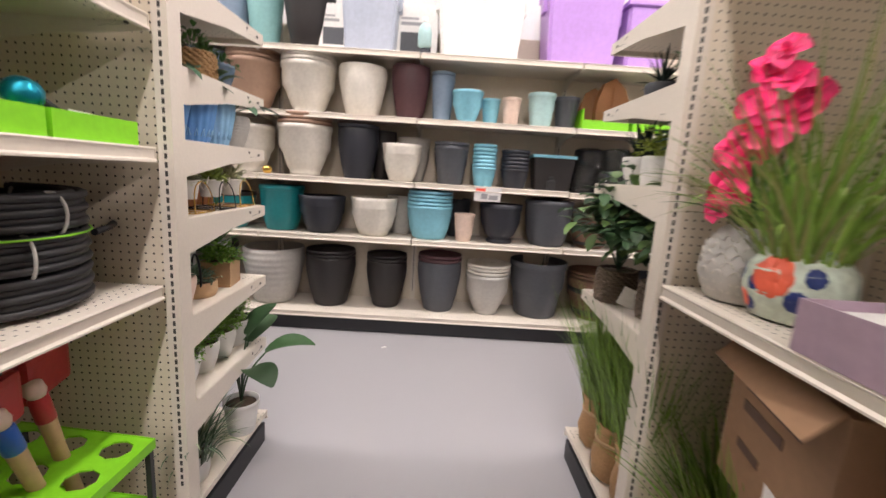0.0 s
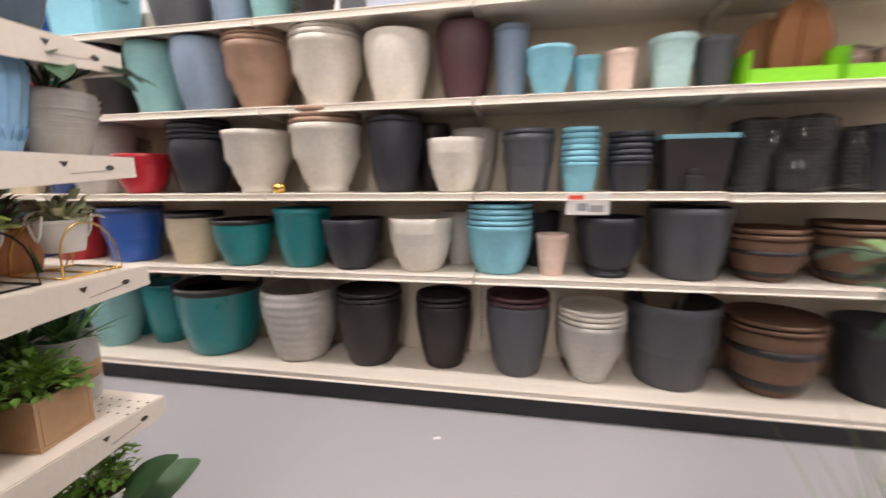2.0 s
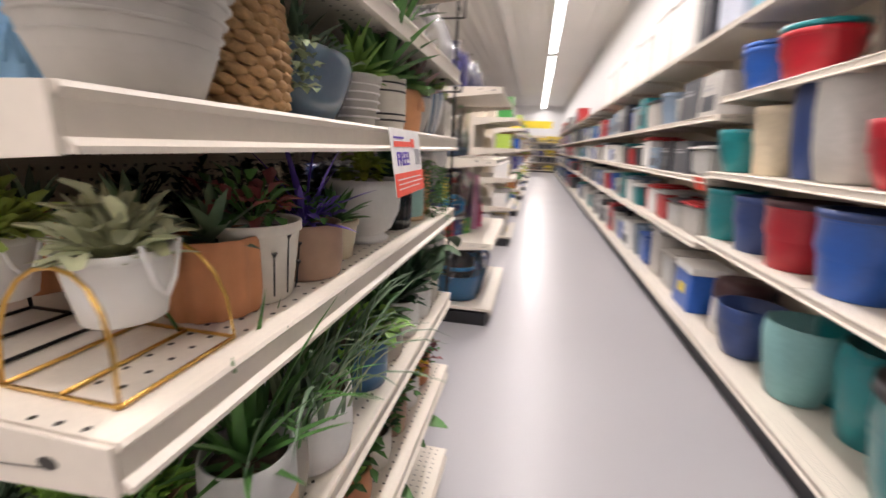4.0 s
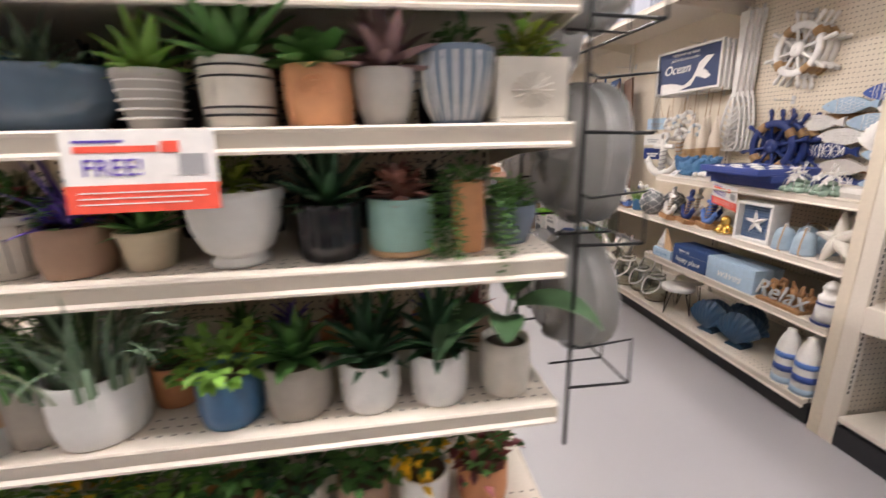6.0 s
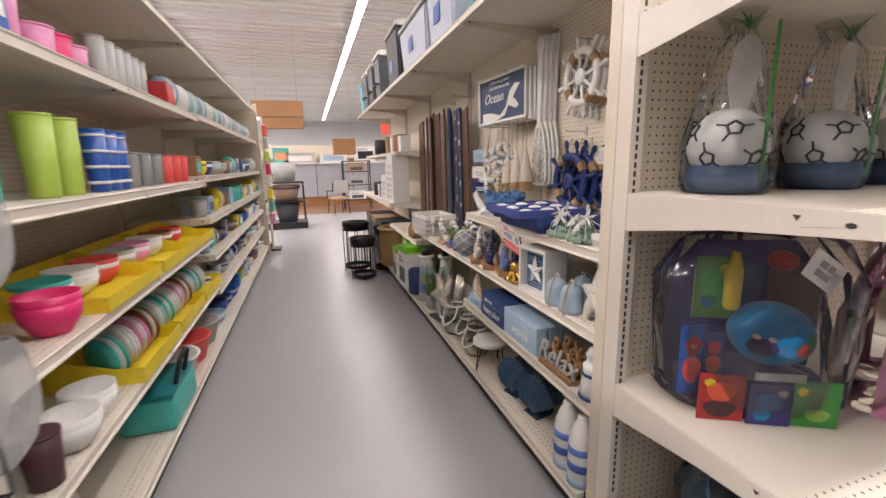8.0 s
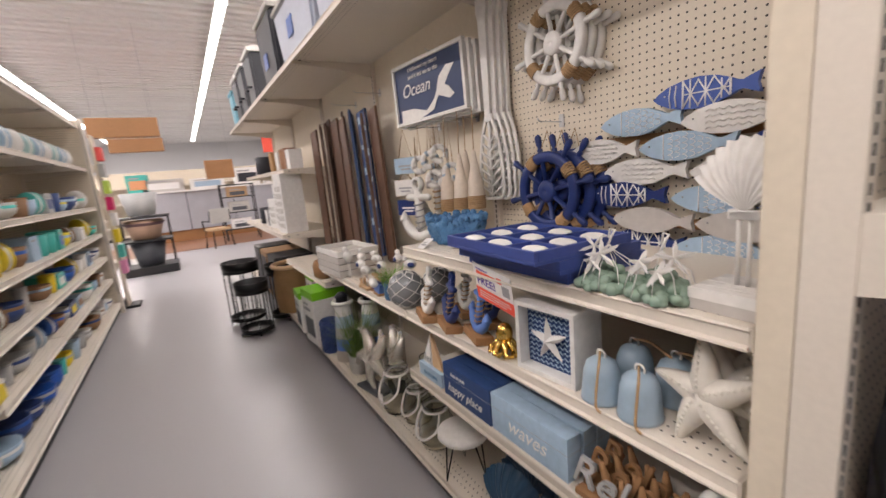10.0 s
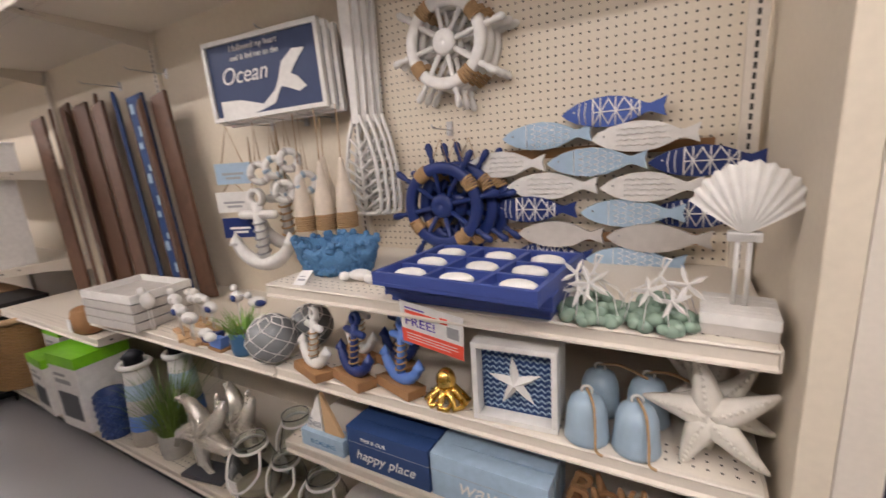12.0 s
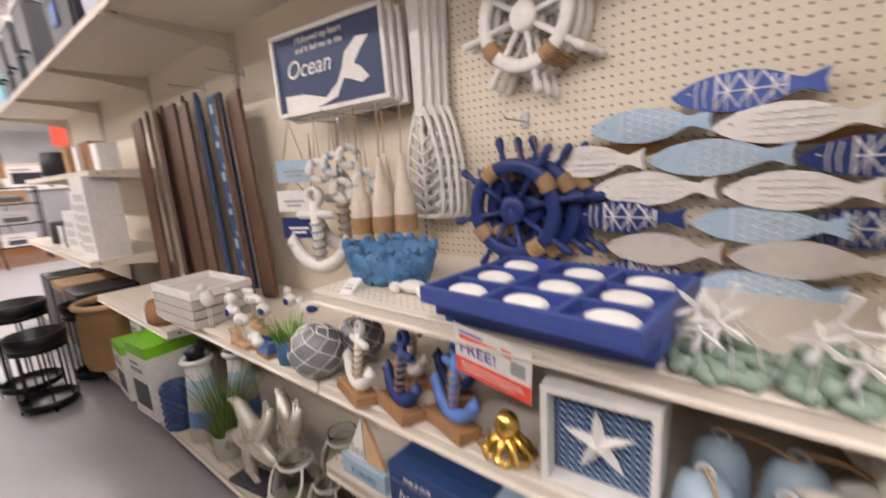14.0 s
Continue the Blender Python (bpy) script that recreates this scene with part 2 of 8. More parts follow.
def gondola(label, m, length, bay, height, base, shelves, deck_z=0.14, board="board", kick_in=0.04, panels=True, group="store shelving"):
    g = thing("gondola_shelving", label, "store shelving", m, group)
    n = max(1, round(length / bay))
    step = length / n
    if panels:
        for i in range(n):
            part("back_panel", boxes((i * step + 0.002, (i + 1) * step - 0.002, -0.006, 0.006, 0.05, height - 0.01)), board if isinstance(board, str) else board[i], g)
    for i in range(n + 1):
        upright(g, min(max(i * step, 0.022), length - 0.022), height)
    part("kick_plate", boxes((0.004, length - 0.004, -base + kick_in, -0.03, 0.0, deck_z - 0.042), bevel=0.004), "kick", g)
    dk = part("base_deck", shelf_mesh(length, base - 0.03), "shelf", g)
    dk.location = (0, -base, deck_z)
    part("price_rail", rail_mesh(length), "cream", dk)
    for x0, x1, z, depth, *slot in shelves:
        add_shelf(g, x0 + 0.003, x1 - 0.003, z, depth, *slot)
    return g


# ---- the setting ----
def setting(name, bm, material, label, category):
    me = bpy.data.meshes.new(name)
    bm.to_mesh(me)
    bm.free()
    me.materials.append(M[material] if isinstance(material, str) else material)
    return tagged(new(name, me), label, category, kind="structure")


M["wallpaint"] = surface("white_wall_paint", (0.72, 0.71, 0.70), 0.7, vary=0.05, grain=30, blotch=0.5)
M["deckroof"] = surface("white_roof_deck", (0.84, 0.82, 0.79), 0.6, vary=0.05, grain=20, blotch=0.4)
setting("floor", boxes((-36, 12, -32, 4.0, -0.08, 0.0)), "floor", "polished pale grey vinyl store floor", "floor")
setting("wall_north", boxes((-36, 12, 3.96, 4.12, 0, 5.0)), "wallpaint", "white painted store wall behind the planter shelves", "wall")
setting("wall_south", boxes((-36, 12, -32.15, -32, 0, 5.0)), "wallpaint", "white painted far store wall", "wall")
setting("wall_east", boxes((12, 12.15, -32, 4, 0, 5.0)), "wallpaint", "white painted store side wall", "wall")
setting("wall_west", boxes((-36.15, -36, -32, 4, 0, 5.0)), "wallpaint", "white painted store side wall", "wall")
roof = bmesh.new()
box(roof, -36, 12, -32, 4, CEIL + 0.12, CEIL + 0.2)
yy = -31.6
while yy < 3.9:
    box(roof, -36, 12, yy, yy + 0.16, CEIL + 0.06, CEIL + 0.12)
    yy += 0.32
yy = -31.0
while yy < 3.5:
    box(roof, -36, 12, yy, yy + 0.05, CEIL - 0.06, CEIL - 0.02)
    box(roof, -36, 12, yy + 0.01, yy + 0.04, CEIL + 0.02, CEIL + 0.06)
    yy += 1.6
setting("ceiling", roof, "deckroof", "white corrugated steel roof deck with thin joists", "ceiling")

glow, gn, gl, gb = nodes_of("lit_strip")
gb.inputs["Base Color"].default_value = (0.9, 0.9, 0.9, 1)
gb.inputs["Emission Color"].default_value = (1, 0.97, 0.92, 1)
gb.inputs["Emission Strength"].default_value = 9.0
M["glow"] = glow
for sx, sy, sl, sa in STRIPS:
    st = thing("strip_light", "long white linear ceiling light, switched on", "ceiling light", pose(sx, sy, CEIL - 0.1, 0, 0, 0 if sa == "x" else 90), "ceiling strip lights")
    part("housing", boxes((-sl / 2, sl / 2, -0.09, 0.09, -0.04, 0.02), bevel=0.005), "white", st)
    part("tube", boxes((-sl / 2 + 0.02, sl / 2 - 0.02, -0.08, 0.08, -0.062, -0.041), bevel=0.008), "glow", st)
    k = int(sl // 3)
    for i in range(k + 1):
        x = -sl / 2 + 0.2 + i * (sl - 0.4) / k
        part("hanger", boxes((x - 0.006, x + 0.006, -0.006, 0.006, 0.02, 0.2)), "steel", st)

# ---- shelving runs ----
WALL_X, WALL_Y = -0.22 - 1.22 * 12, 3.82
POT_Z = (0.165, 0.795, 1.25, 1.735, 2.205)
runs = []
for i in range(16):
    x0 = i * 1.22
    w = WALL_X + x0
    if w > -4.0:
        levels = POT_Z[1:]
    else:
        levels = (0.74, 1.20, 1.63, 2.205)
    for z in levels:
        runs.append((x0, x0 + 1.22, z - (0.008 if w > 0.9 and z == 1.25 else 0.0), 0.50))
gondola("long cream wall shelving holding rows of planter pots", pose(WALL_X, WALL_Y, 0), 1.22 * 16, 1.22, 2.5, 0.53, runs, POT_Z[0], "plainboard")

END_Y = 1.275
gondola("cream end shelving crowded with potted artificial plants", pose(-0.78, END_Y, 0, 0, 0, 180), 1.28, 1.28, 2.3, 0.62,
        [(0, 1.28, z, 0.61) for z in (0.52, 0.82, 1.138, 1.378, 1.59, 1.845)])
gondola("cream end shelving with baskets and leafy artificial plants", pose(1.95, END_Y, 0, 0, 0, 180), 1.28, 1.28, 2.3, 0.62,
        [(0, 1.28, z, 0.61) for z in (0.845, 1.327, 1.632, 1.90)])
gondola("cream end shelving with wrapped gift baskets", pose(-3.63, 1.25, 0, 0, 0, 180), 1.24, 1.24, 2.3, 0.66,
        [(0, 1.24, z, 0.64) for z in (0.655, 1.27, 1.755)])
gondola("cream aisle shelving with garden hoses and tools", pose(-1.40, -4.86, 0, 0, 0, 90), 6.1, 1.22, 2.3, 0.60,
        [(i * 1.22, (i + 1) * 1.22, z, 0.58) for i in range(5) for z in (0.94, 1.348, 1.70, 2.2)])
gondola("cream aisle shelving with tableware, cups and party goods", pose(-1.44, 1.24, 0, 0, 0, -90), 6.1, 1.22, 2.3, 0.60,
        [(i * 1.22, (i + 1) * 1.22, z, 0.58) for i in (0, 1) for z in (0.50, 0.87, 1.28, 1.735, 2.23)]
        + [(i * 1.22, (i + 1) * 1.22, z, 0.58) for i in range(2, 5) for z in (0.45, 0.72, 1.0, 1.31, 1.75, 2.23)])
gondola("cream aisle shelving with artificial flowers and vases", pose(1.26, 1.24, 0, 0, 0, -90), 6.1, 1.22, 2.3, 0.60,
        [(i * 1.22, (i + 1) * 1.22, z, 0.58) for i in range(5) for z in (1.035, 2.2)])
BAY = 1.36
NX, NY0, NY1 = -4.25, 1.15 - 5 * BAY, 1.15
gondola("cream pegboard shelving full of nautical decorations", pose(NX, NY0, 0, 0, 0, 90), 5 * BAY, BAY, 2.36, 0.645,
        [(4 * BAY, 5 * BAY, 1.06, 0.575), (3 * BAY, 4 * BAY, 0.77, 0.59), (4 * BAY, 5 * BAY, 0.77, 0.59), (4 * BAY, 5 * BAY, 0.49, 0.60),
         (2 * BAY, 3 * BAY, 0.64, 0.58), (0, BAY, 1.52, 0.48), (0, BAY, 0.88, 0.58), (BAY, 2 * BAY, 1.52, 0.48), (BAY, 2 * BAY, 0.88, 0.58)]
        + [(i * BAY, (i + 1) * BAY, 2.2, 0.60, 0.026) for i in range(5)], 0.135, ["plainboard"] * 4 + ["board"])
setting("trim", boxes((-4.90, -3.6285, 1.168, 1.2185, 0.0, 2.3), bevel=.003), "plainboard", "cream sheet metal panel closing the end of the run", "trim")
gondola("cream aisle shelving backing the nautical wall", pose(NX - 0.04, 1.105, 0, 0, 0, -90), 6.1, 1.22, 2.36, 0.6,
        [(i * 1.22, (i + 1) * 1.22, z, 0.55) for i in range(5) for z in (0.6, 1.1, 1.6)])

# ---- planter pots ----
SHAPES = {
    "egg": [(0.62, 0), (0.66, 0.02), (0.82, 0.3), (0.96, 0.66), (1.0, 0.82), (0.98, 0.96), (0.96, 1.0)],
    "taper": [(0.70, 0), (0.73, 0.015), (0.86, 0.5), (0.94, 0.86), (0.955, 0.87), (1.0, 0.885), (1.0, 1.0)],
    "band": [(0.66, 0), (0.72, 0.03), (0.86, 0.3), (0.94, 0.62), (0.945, 0.63), (0.965, 0.65), (0.98, 0.9), (1.0, 0.91), (1.0, 1.0)],
    "bowl": [(0.56, 0), (0.62, 0.03), (0.80, 0.3), (0.92, 0.6), (0.98, 0.9), (1.0, 1.0)],
    "footed": [(0.60, 0), (0.62, 0.06), (0.50, 0.12), (0.70, 0.22), (0.90, 0.5), (0.95, 0.84), (1.0, 0.86), (1.0, 1.0)],
    "urn": [(0.54, 0), (0.56, 0.06), (0.54, 0.09), (0.62, 0.14), (0.76, 0.34), (0.85, 0.54), (0.865, 0.55), (0.875, 0.60), (0.90, 0.82), (0.93, 0.88), (1.0, 0.91), (1.0, 1.0)],
    "drum": [(0.88, 0), (0.92, 0.02), (1.0, 0.3), (1.0, 0.85), (0.98, 1.0)],
}


def pot_profile(shape, r, h, thick=None):
    out = [(a * r, b * h) for a, b in SHAPES[shape]]
    t = thick or max(0.006, 0.04 * r)
    top = out[-1]
    inner = [(top[0] - t * 0.3, h + 0.001), (top[0] - t, h - 0.002), (top[0] - t * 1.6, h * 0.55), (out[0][0] * 0.85, h * 0.12)]
    return out + inner


def pot(shape, x, y, z, w, h, col, stack=0, rim="", ribs=0, seg=40, label="", gap=0.03, flutes=0, squash=1.0):
    """One planter, or a nest of several, of which the upper ones show as rims."""
    words = label or f"{col.replace('_', ' ')} plastic planter pot" + (", nested in a stack" if stack else "") + " on a shelf"
    p = thing("planter_pot", words, "planter", pose(x, y, z + 0.001, 0, 0, random.uniform(0, 90) if not flutes else 0), "planter pots")
    r = w / 2
    body = h - stack * gap
    prof = pot_profile(shape, r, body)
    if ribs:
        outer = [q for q in prof[: len(SHAPES[shape])]]
        new_outer = []
        for i in range(ribs * 4 + 1):
            zz = body * i / (ribs * 4)
            rr = np.interp(zz, [q[1] for q in outer], [q[0] for q in outer])
            new_outer.append((rr * (1 - 0.022 * (i % 4 == 0)), zz))
        prof = new_outer + prof[len(SHAPES[shape]):]
    part("body", lathe(prof, seg, flute=0.02 if flutes else 0, flutes=flutes, squash=squash), col, p)
    for k in range(stack):
        zz, rr = body + k * gap, r * (1.0 - 0.012 * (k + 1) * (k % 2))
        ring = [(rr * 0.93, zz + 0.004), (rr * 0.97, zz + 0.006), (rr, zz + 0.012), (rr, zz + gap), (rr - 0.01, zz + gap), (rr * 0.9, zz - 0.05)]
        part("nested_rim", lathe(ring, seg, squash=squash), rim or col, p)
    if col == "barrel_wood":
        for f0, f1 in ((.12, .26), (.62, .78)):
            ra, rb = (np.interp(f * body, [q[1] for q in prof[:-4]], [q[0] for q in prof[:-4]]) + .003 for f in (f0, f1))
            part("hoop", lathe([(ra - .006, f0 * body), (ra, f0 * body + .001), (rb, f1 * body - .001), (rb - .006, f1 * body)], seg), "black", p)
    if not stack and rim:
        part("rim", lathe([(r * 0.985, body * 0.90), (r * 1.02, body * 0.91), (r * 1.02, body * 1.004), (r * 0.93, body * 1.004), (r * 0.93, body * 0.9)], seg, squash=squash), rim, p)
    return p


FR = 3.32
D0, D1, D2, D3, D4 = POT_Z
# base deck
for a in (("band", -2.04, 3.60, D0, 0.56, 0.47, "teal_glaze", 0, "dark_brown"), ("egg", -1.41, 3.58, D0, 0.51, 0.47, "pale_grey", 0, "", 9),
          ("egg", -0.92, 3.57, D0, 0.42, 0.48, "dark_brown", 2, "", 0), ("egg", -0.44, 3.60, D0, 0.35, 0.46, "dark_brown", 2, "", 0),
          ("egg", 0.02, 3.57, D0, 0.38, 0.49, "slate_grey", 2, "burgundy", 0), ("urn", 0.44, 3.55, D0, 0.38, 0.44, "pale_grey", 3, "stone_white", 0),
          ("taper", 0.88, 3.60, D0, 0.49, 0.48, "slate_grey"), ("bowl", 1.38, 3.58, D0, 0.47, 0.42, "barrel_wood", 2, "barrel_wood", 4),
          ("egg", -2.52, 3.66, D0, 0.34, 0.44, "teal_glaze"), ("egg", -2.86, 3.54, D0, 0.36, 0.40, "light_teal"), ("egg", -2.86, 3.74, D0, 0.30, 0.46, "teal_glaze"),
          ("bowl", -3.32, 3.50, D0, 0.36, 0.32, "navy"), ("taper", 1.9, 3.58, D0, 0.45, 0.40, "charcoal"), ("taper", 2.5, 3.58, D0, 0.45, 0.40, "slate_grey")):
    pot(*a)
# second row
for a in (("taper", -2.11, 3.52, D1, 0.35, 0.33, "cream_pot", 0, "dark_brown"), ("bowl", -1.73, 3.50, D1, 0.38, 0.29, "teal_glaze", 0, "dark_brown"),
          ("band", -1.32, 3.52, D1, 0.35, 0.36, "teal_glaze", 0, "teal_glaze"), ("bowl", -0.98, 3.50, D1, 0.38, 0.30, "charcoal"),
          ("bowl", -0.55, 3.50, D1, 0.39, 0.31, "stone_white"), ("bowl", -0.34, 3.70, D1, 0.26, 0.33, "pale_grey"), ("band", -0.09, 3.52, D1, 0.38, 0.39, "sky_blue", 4, "sky_blue"),
          ("bowl", 0.14, 3.71, D1, 0.24, 0.33, "charcoal"), ("footed", 0.50, 3.50, D1, 0.35, 0.32, "charcoal"), ("band", 0.90, 3.52, D1, 0.40, 0.37, "slate_grey"),
          ("bowl", 1.27, 3.52, D1, 0.36, 0.27, "barrel_wood", 2, "barrel_wood", 3), ("bowl", 1.66, 3.52, D1, 0.38, 0.30, "barrel_wood", 2, "barrel_wood", 3),
          ("taper", -2.60, 3.52, D1, 0.38, 0.36, "cobalt", 0, "navy"), ("taper", -3.05, 3.52, D1, 0.36, 0.35, "red_glaze", 0, "burgundy"),
          ("taper", -3.44, 3.52, D1, 0.34, 0.33, "navy"), ("taper", -3.84, 3.52, D1, 0.36, 0.34, "teal_glaze"), ("taper", 2.2, 3.52, D1, 0.36, 0.3, "slate_grey")):
    pot(*a)
pot("taper", 0.20, 3.46, D1, 0.17, 0.225, "pink_cream", flutes=22, seg=88, label="small pink cream fluted planter pot")
# third row
for a in (("egg", -2.02, 3.54, D2, 0.38, 0.45, "charcoal", 4), ("urn", -1.59, 3.52, D2, 0.42, 0.37, "stone_white"), ("urn", -1.13, 3.52, D2, 0.43, 0.48, "stone_white", 3, "clay_tan"),
          ("egg", -0.70, 3.52, D2, 0.33, 0.42, "charcoal", 1), ("egg", -0.52, 3.70, D2, 0.22, 0.40, "dark_brown"), ("bowl", -0.34, 3.49, D2, 0.32, 0.29, "stone_white"),
          ("bowl", -0.26, 3.70, D2, 0.28, 0.36, "pale_grey"), ("taper", 0.06, 3.50, D2, 0.28, 0.33, "slate_grey", 1), ("taper", 0.33, 3.48, D2, 0.20, 0.33, "sky_blue", 6),
          ("taper", 0.58, 3.48, D2, 0.23, 0.30, "charcoal", 5), ("bowl", -2.42, 3.48, D2, 0.33, 0.25, "red_glaze"), ("band", -2.80, 3.54, D2, 0.42, 0.46, "pale_grey"),
          ("egg", -3.14, 3.56, D2, 0.30, 0.47, "navy"), ("taper", -3.42, 3.50, D2, 0.28, 0.38, "cream_pot"), ("bowl", -3.80, 3.50, D2, 0.34, 0.27, "teal_glaze"),
          ("taper", 1.75, 3.5, D2, 0.3, 0.3, "charcoal"), ("taper", 2.2, 3.5, D2, 0.3, 0.3, "dark_brown")):
    pot(*a)
# fourth row
for a in (("egg", -2.27, 3.54, D3, 0.36, 0.43, "light_teal"), ("egg", -1.91, 3.52, D3, 0.38, 0.42, "steel_blue"), ("urn", -1.55, 3.54, D3, 0.42, 0.46, "clay_tan", 3),
          ("urn", -1.11, 3.54, D3, 0.43, 0.46, "stone_white", 3), ("egg", -0.68, 3.54, D3, 0.38, 0.38, "stone_white"), ("egg", -0.30, 3.56, D3, 0.31, 0.41, "burgundy"),
          ("taper", -0.04, 3.54, D3, 0.19, 0.38, "steel_blue", 1), ("urn", 0.16, 3.48, D3, 0.25, 0.24, "sky_blue"), ("taper", 0.35, 3.52, D3, 0.15, 0.20, "sky_blue"),
          ("taper", 0.51, 3.48, D3, 0.15, 0.21, "pink_cream"), ("taper", 0.75, 3.50, D3, 0.22, 0.26, "mint"), ("taper", 0.96, 3.54, D3, 0.20, 0.25, "slate_grey"),
          ("egg", -2.66, 3.56, D3, 0.34, 0.46, "dark_brown"), ("taper", -3.22, 3.50, D3, 0.36, 0.26, "red_glaze", 1, "teal_glaze"), ("taper", -3.68, 3.52, D3, 0.36, 0.28, "cobalt", 1)):
    pot(*a)
scrap = thing("paper_scrap", "small torn scrap of white paper on the floor", "litter", pose(-.37, 3.03, .001, 0, 0, 20))
part("paper", boxes((-.018, .018, -.009, .009, 0, .004), (-.004, .012, -.014, .006, .0042, .009), bevel=.001), "paper_white", scrap)
# top row
for a in (("egg", -2.08, 3.56, D4, 0.42, 0.5, "slate_grey"), ("egg", -1.72, 3.56, D4, 0.28, 0.5, "steel_blue"), ("egg", -1.46, 3.56, D4, 0.28, 0.52, "light_teal"), ("egg", -1.11, 3.55, D4, 0.40, 0.56, "dark_brown")):
    pot(*a)


def tote(x, y, z, w, d, h, col, lid, rot=0.0, label=""):
    """A storage box with sloping sides, a lipped lid and side latches."""
    t = thing("storage_tote", label or f"{col.replace('_', ' ')} plastic storage tote with a lid", "storage box", pose(x, y, z + 0.001, 0, 0, rot), "storage totes")
    bm = bmesh.new()
    vs = box(bm, -w / 2, w / 2, -d / 2, d / 2, 0, h * 0.88)
    for v in bm.verts:
        if v.co.z < 0.01:
            v.co.x *= 0.88
            v.co.y *= 0.88
    bmesh.ops.bevel(bm, geom=list(bm.edges), offset=0.02, segments=3, affect="EDGES")
    part("body", bm, col, t)
    part("lid", boxes((-w / 2 - 0.012, w / 2 + 0.012, -d / 2 - 0.012, d / 2 + 0.012, h * 0.88 + 0.001, h * 0.95), (-w / 2 + 0.03, w / 2 - 0.03, -d / 2 + 0.03, d / 2 - 0.03, h * 0.951, h), bevel=0.008), lid, t)
    for s in (-1, 1):
        part("latch", boxes((s * (w / 2 + 0.005) - 0.012, s * (w / 2 + 0.005) + 0.012, -0.05, 0.05, h * 0.66, h * 0.93), bevel=0.004), lid, t)
    return t


tote(-0.62, 3.55, D4, 0.42, 0.34, 0.5, "tote_grey", "tote_grey")
tote(0.99, 3.55, D4, 0.56, 0.36, 0.6, "lilac", "lilac")
tote(1.48, 3.56, D4, 0.34, 0.36, 0.5, "lilac", "lilac")
tote(0.22, 3.56, D4, 0.66, 0.36, 0.55, "paper_white", "paper_white", label="white plastic storage tote with a lid")


# ---- plants ----
def leaf_material(name, rgb, rough=0.55, vary=0.35):
    m, n, l, b = nodes_of(name)
    geo, mp, sc = n.new("ShaderNodeNewGeometry"), n.new("ShaderNodeMapRange"), n.new("ShaderNodeVectorMath")
    mp.inputs["To Min"].default_value, mp.inputs["To Max"].default_value = 1 - vary, 1 + vary
    l.new(geo.outputs["Random Per Island"], mp.inputs["Value"])
    co, nz, mix = n.new("ShaderNodeTexCoord"), n.new("ShaderNodeTexNoise"), n.new("ShaderNodeMix")
    nz.inputs["Scale"].default_value = 35
    l.new(co.outputs["Object"], nz.inputs["Vector"])
    mix.data_type = "RGBA"
    l.new(nz.outputs["Fac"], mix.inputs["Factor"])
    mix.inputs["A"].default_value = (*[c * 0.75 for c in rgb], 1)
    mix.inputs["B"].default_value = (*[min(1, c * 1.3) for c in rgb], 1)
    sc.operation = "SCALE"
    l.new(mix.outputs["Result"], sc.inputs[0])
    l.new(mp.outputs[0], sc.inputs["Scale"])
    l.new(sc.outputs[0], b.inputs["Base Color"])
    b.inputs["Roughness"].default_value = rough
    M[name] = m


for nm, rgb in (("leaf_deep", (0.025, 0.075, 0.03)), ("leaf_mid", (0.075, 0.19, 0.045)), ("leaf_bright", (0.19, 0.36, 0.06)), ("leaf_grey", (0.13, 0.20, 0.12)),
                ("leaf_yellow", (0.30, 0.38, 0.05)), ("leaf_sage", (0.28, 0.34, 0.20)), ("leaf_mauve", (0.24, 0.15, 0.15)), ("leaf_red", (0.20, 0.05, 0.05)),
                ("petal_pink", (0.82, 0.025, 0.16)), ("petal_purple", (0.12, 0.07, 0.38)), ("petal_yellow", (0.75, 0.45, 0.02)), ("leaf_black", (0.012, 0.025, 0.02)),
                ("petal_white", (0.75, 0.72, 0.68)), ("leaf_coral", (0.45, 0.22, 0.18)), ("grass_green", (0.12, 0.20, 0.035)), ("succulent_sage", (0.48, 0.50, 0.31)), ("succulent_lime", (0.40, 0.52, 0.13)), ("leaf_ficus", (0.032, 0.078, 0.027)), ("leaf_ficus_light", (0.10, 0.175, 0.05)), ("grass_lime", (0.20, 0.34, 0.05)), ("grass_dry", (0.30, 0.30, 0.10))):
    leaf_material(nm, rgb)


def blade(bm, base, yaw, pitch, length, width, droop=0.5, segs=4, shape="point", mat=0, cup=0.25):
    """One leaf: a folded strip that bends over by droop radians along its length."""
    p, a = Vector(base), pitch
    side = Vector((-math.sin(yaw), math.cos(yaw), 0))
    rows = []
    for i in range(segs + 1):
        t = i / segs
        w = {"point": width * (0.75 + 0.5 * t) * (1 - t) ** 0.75 if t > 0 else width * 0.7,
             "oval": width * math.sin(math.pi * (0.08 + 0.90 * t)) ** 0.8,
             "spoon": width * (0.35 + 0.65 * math.sin(math.pi * min(1, 0.12 + 0.80 * t))),
             "grass": width * (1 - t) ** 0.6}[shape]
        d = Vector((math.cos(yaw) * math.cos(a), math.sin(yaw) * math.cos(a), math.sin(a)))
        up = side.cross(d) * -1
        w = max(w, width * 0.02)
        rows.append([bm.verts.new(p - side * w / 2 + up * w * cup), bm.verts.new(p), bm.verts.new(p + side * w / 2 + up * w * cup)])
        p = p + d * (length / segs)
        a -= droop / segs
    for lo, hi in zip(rows, rows[1:]):
        for j in (0, 1):
            f = bm.faces.new((lo[j], lo[j + 1], hi[j + 1], hi[j]))
            f.smooth, f.material_index = True, mat


def U(a, b):
    return random.uniform(a, b)


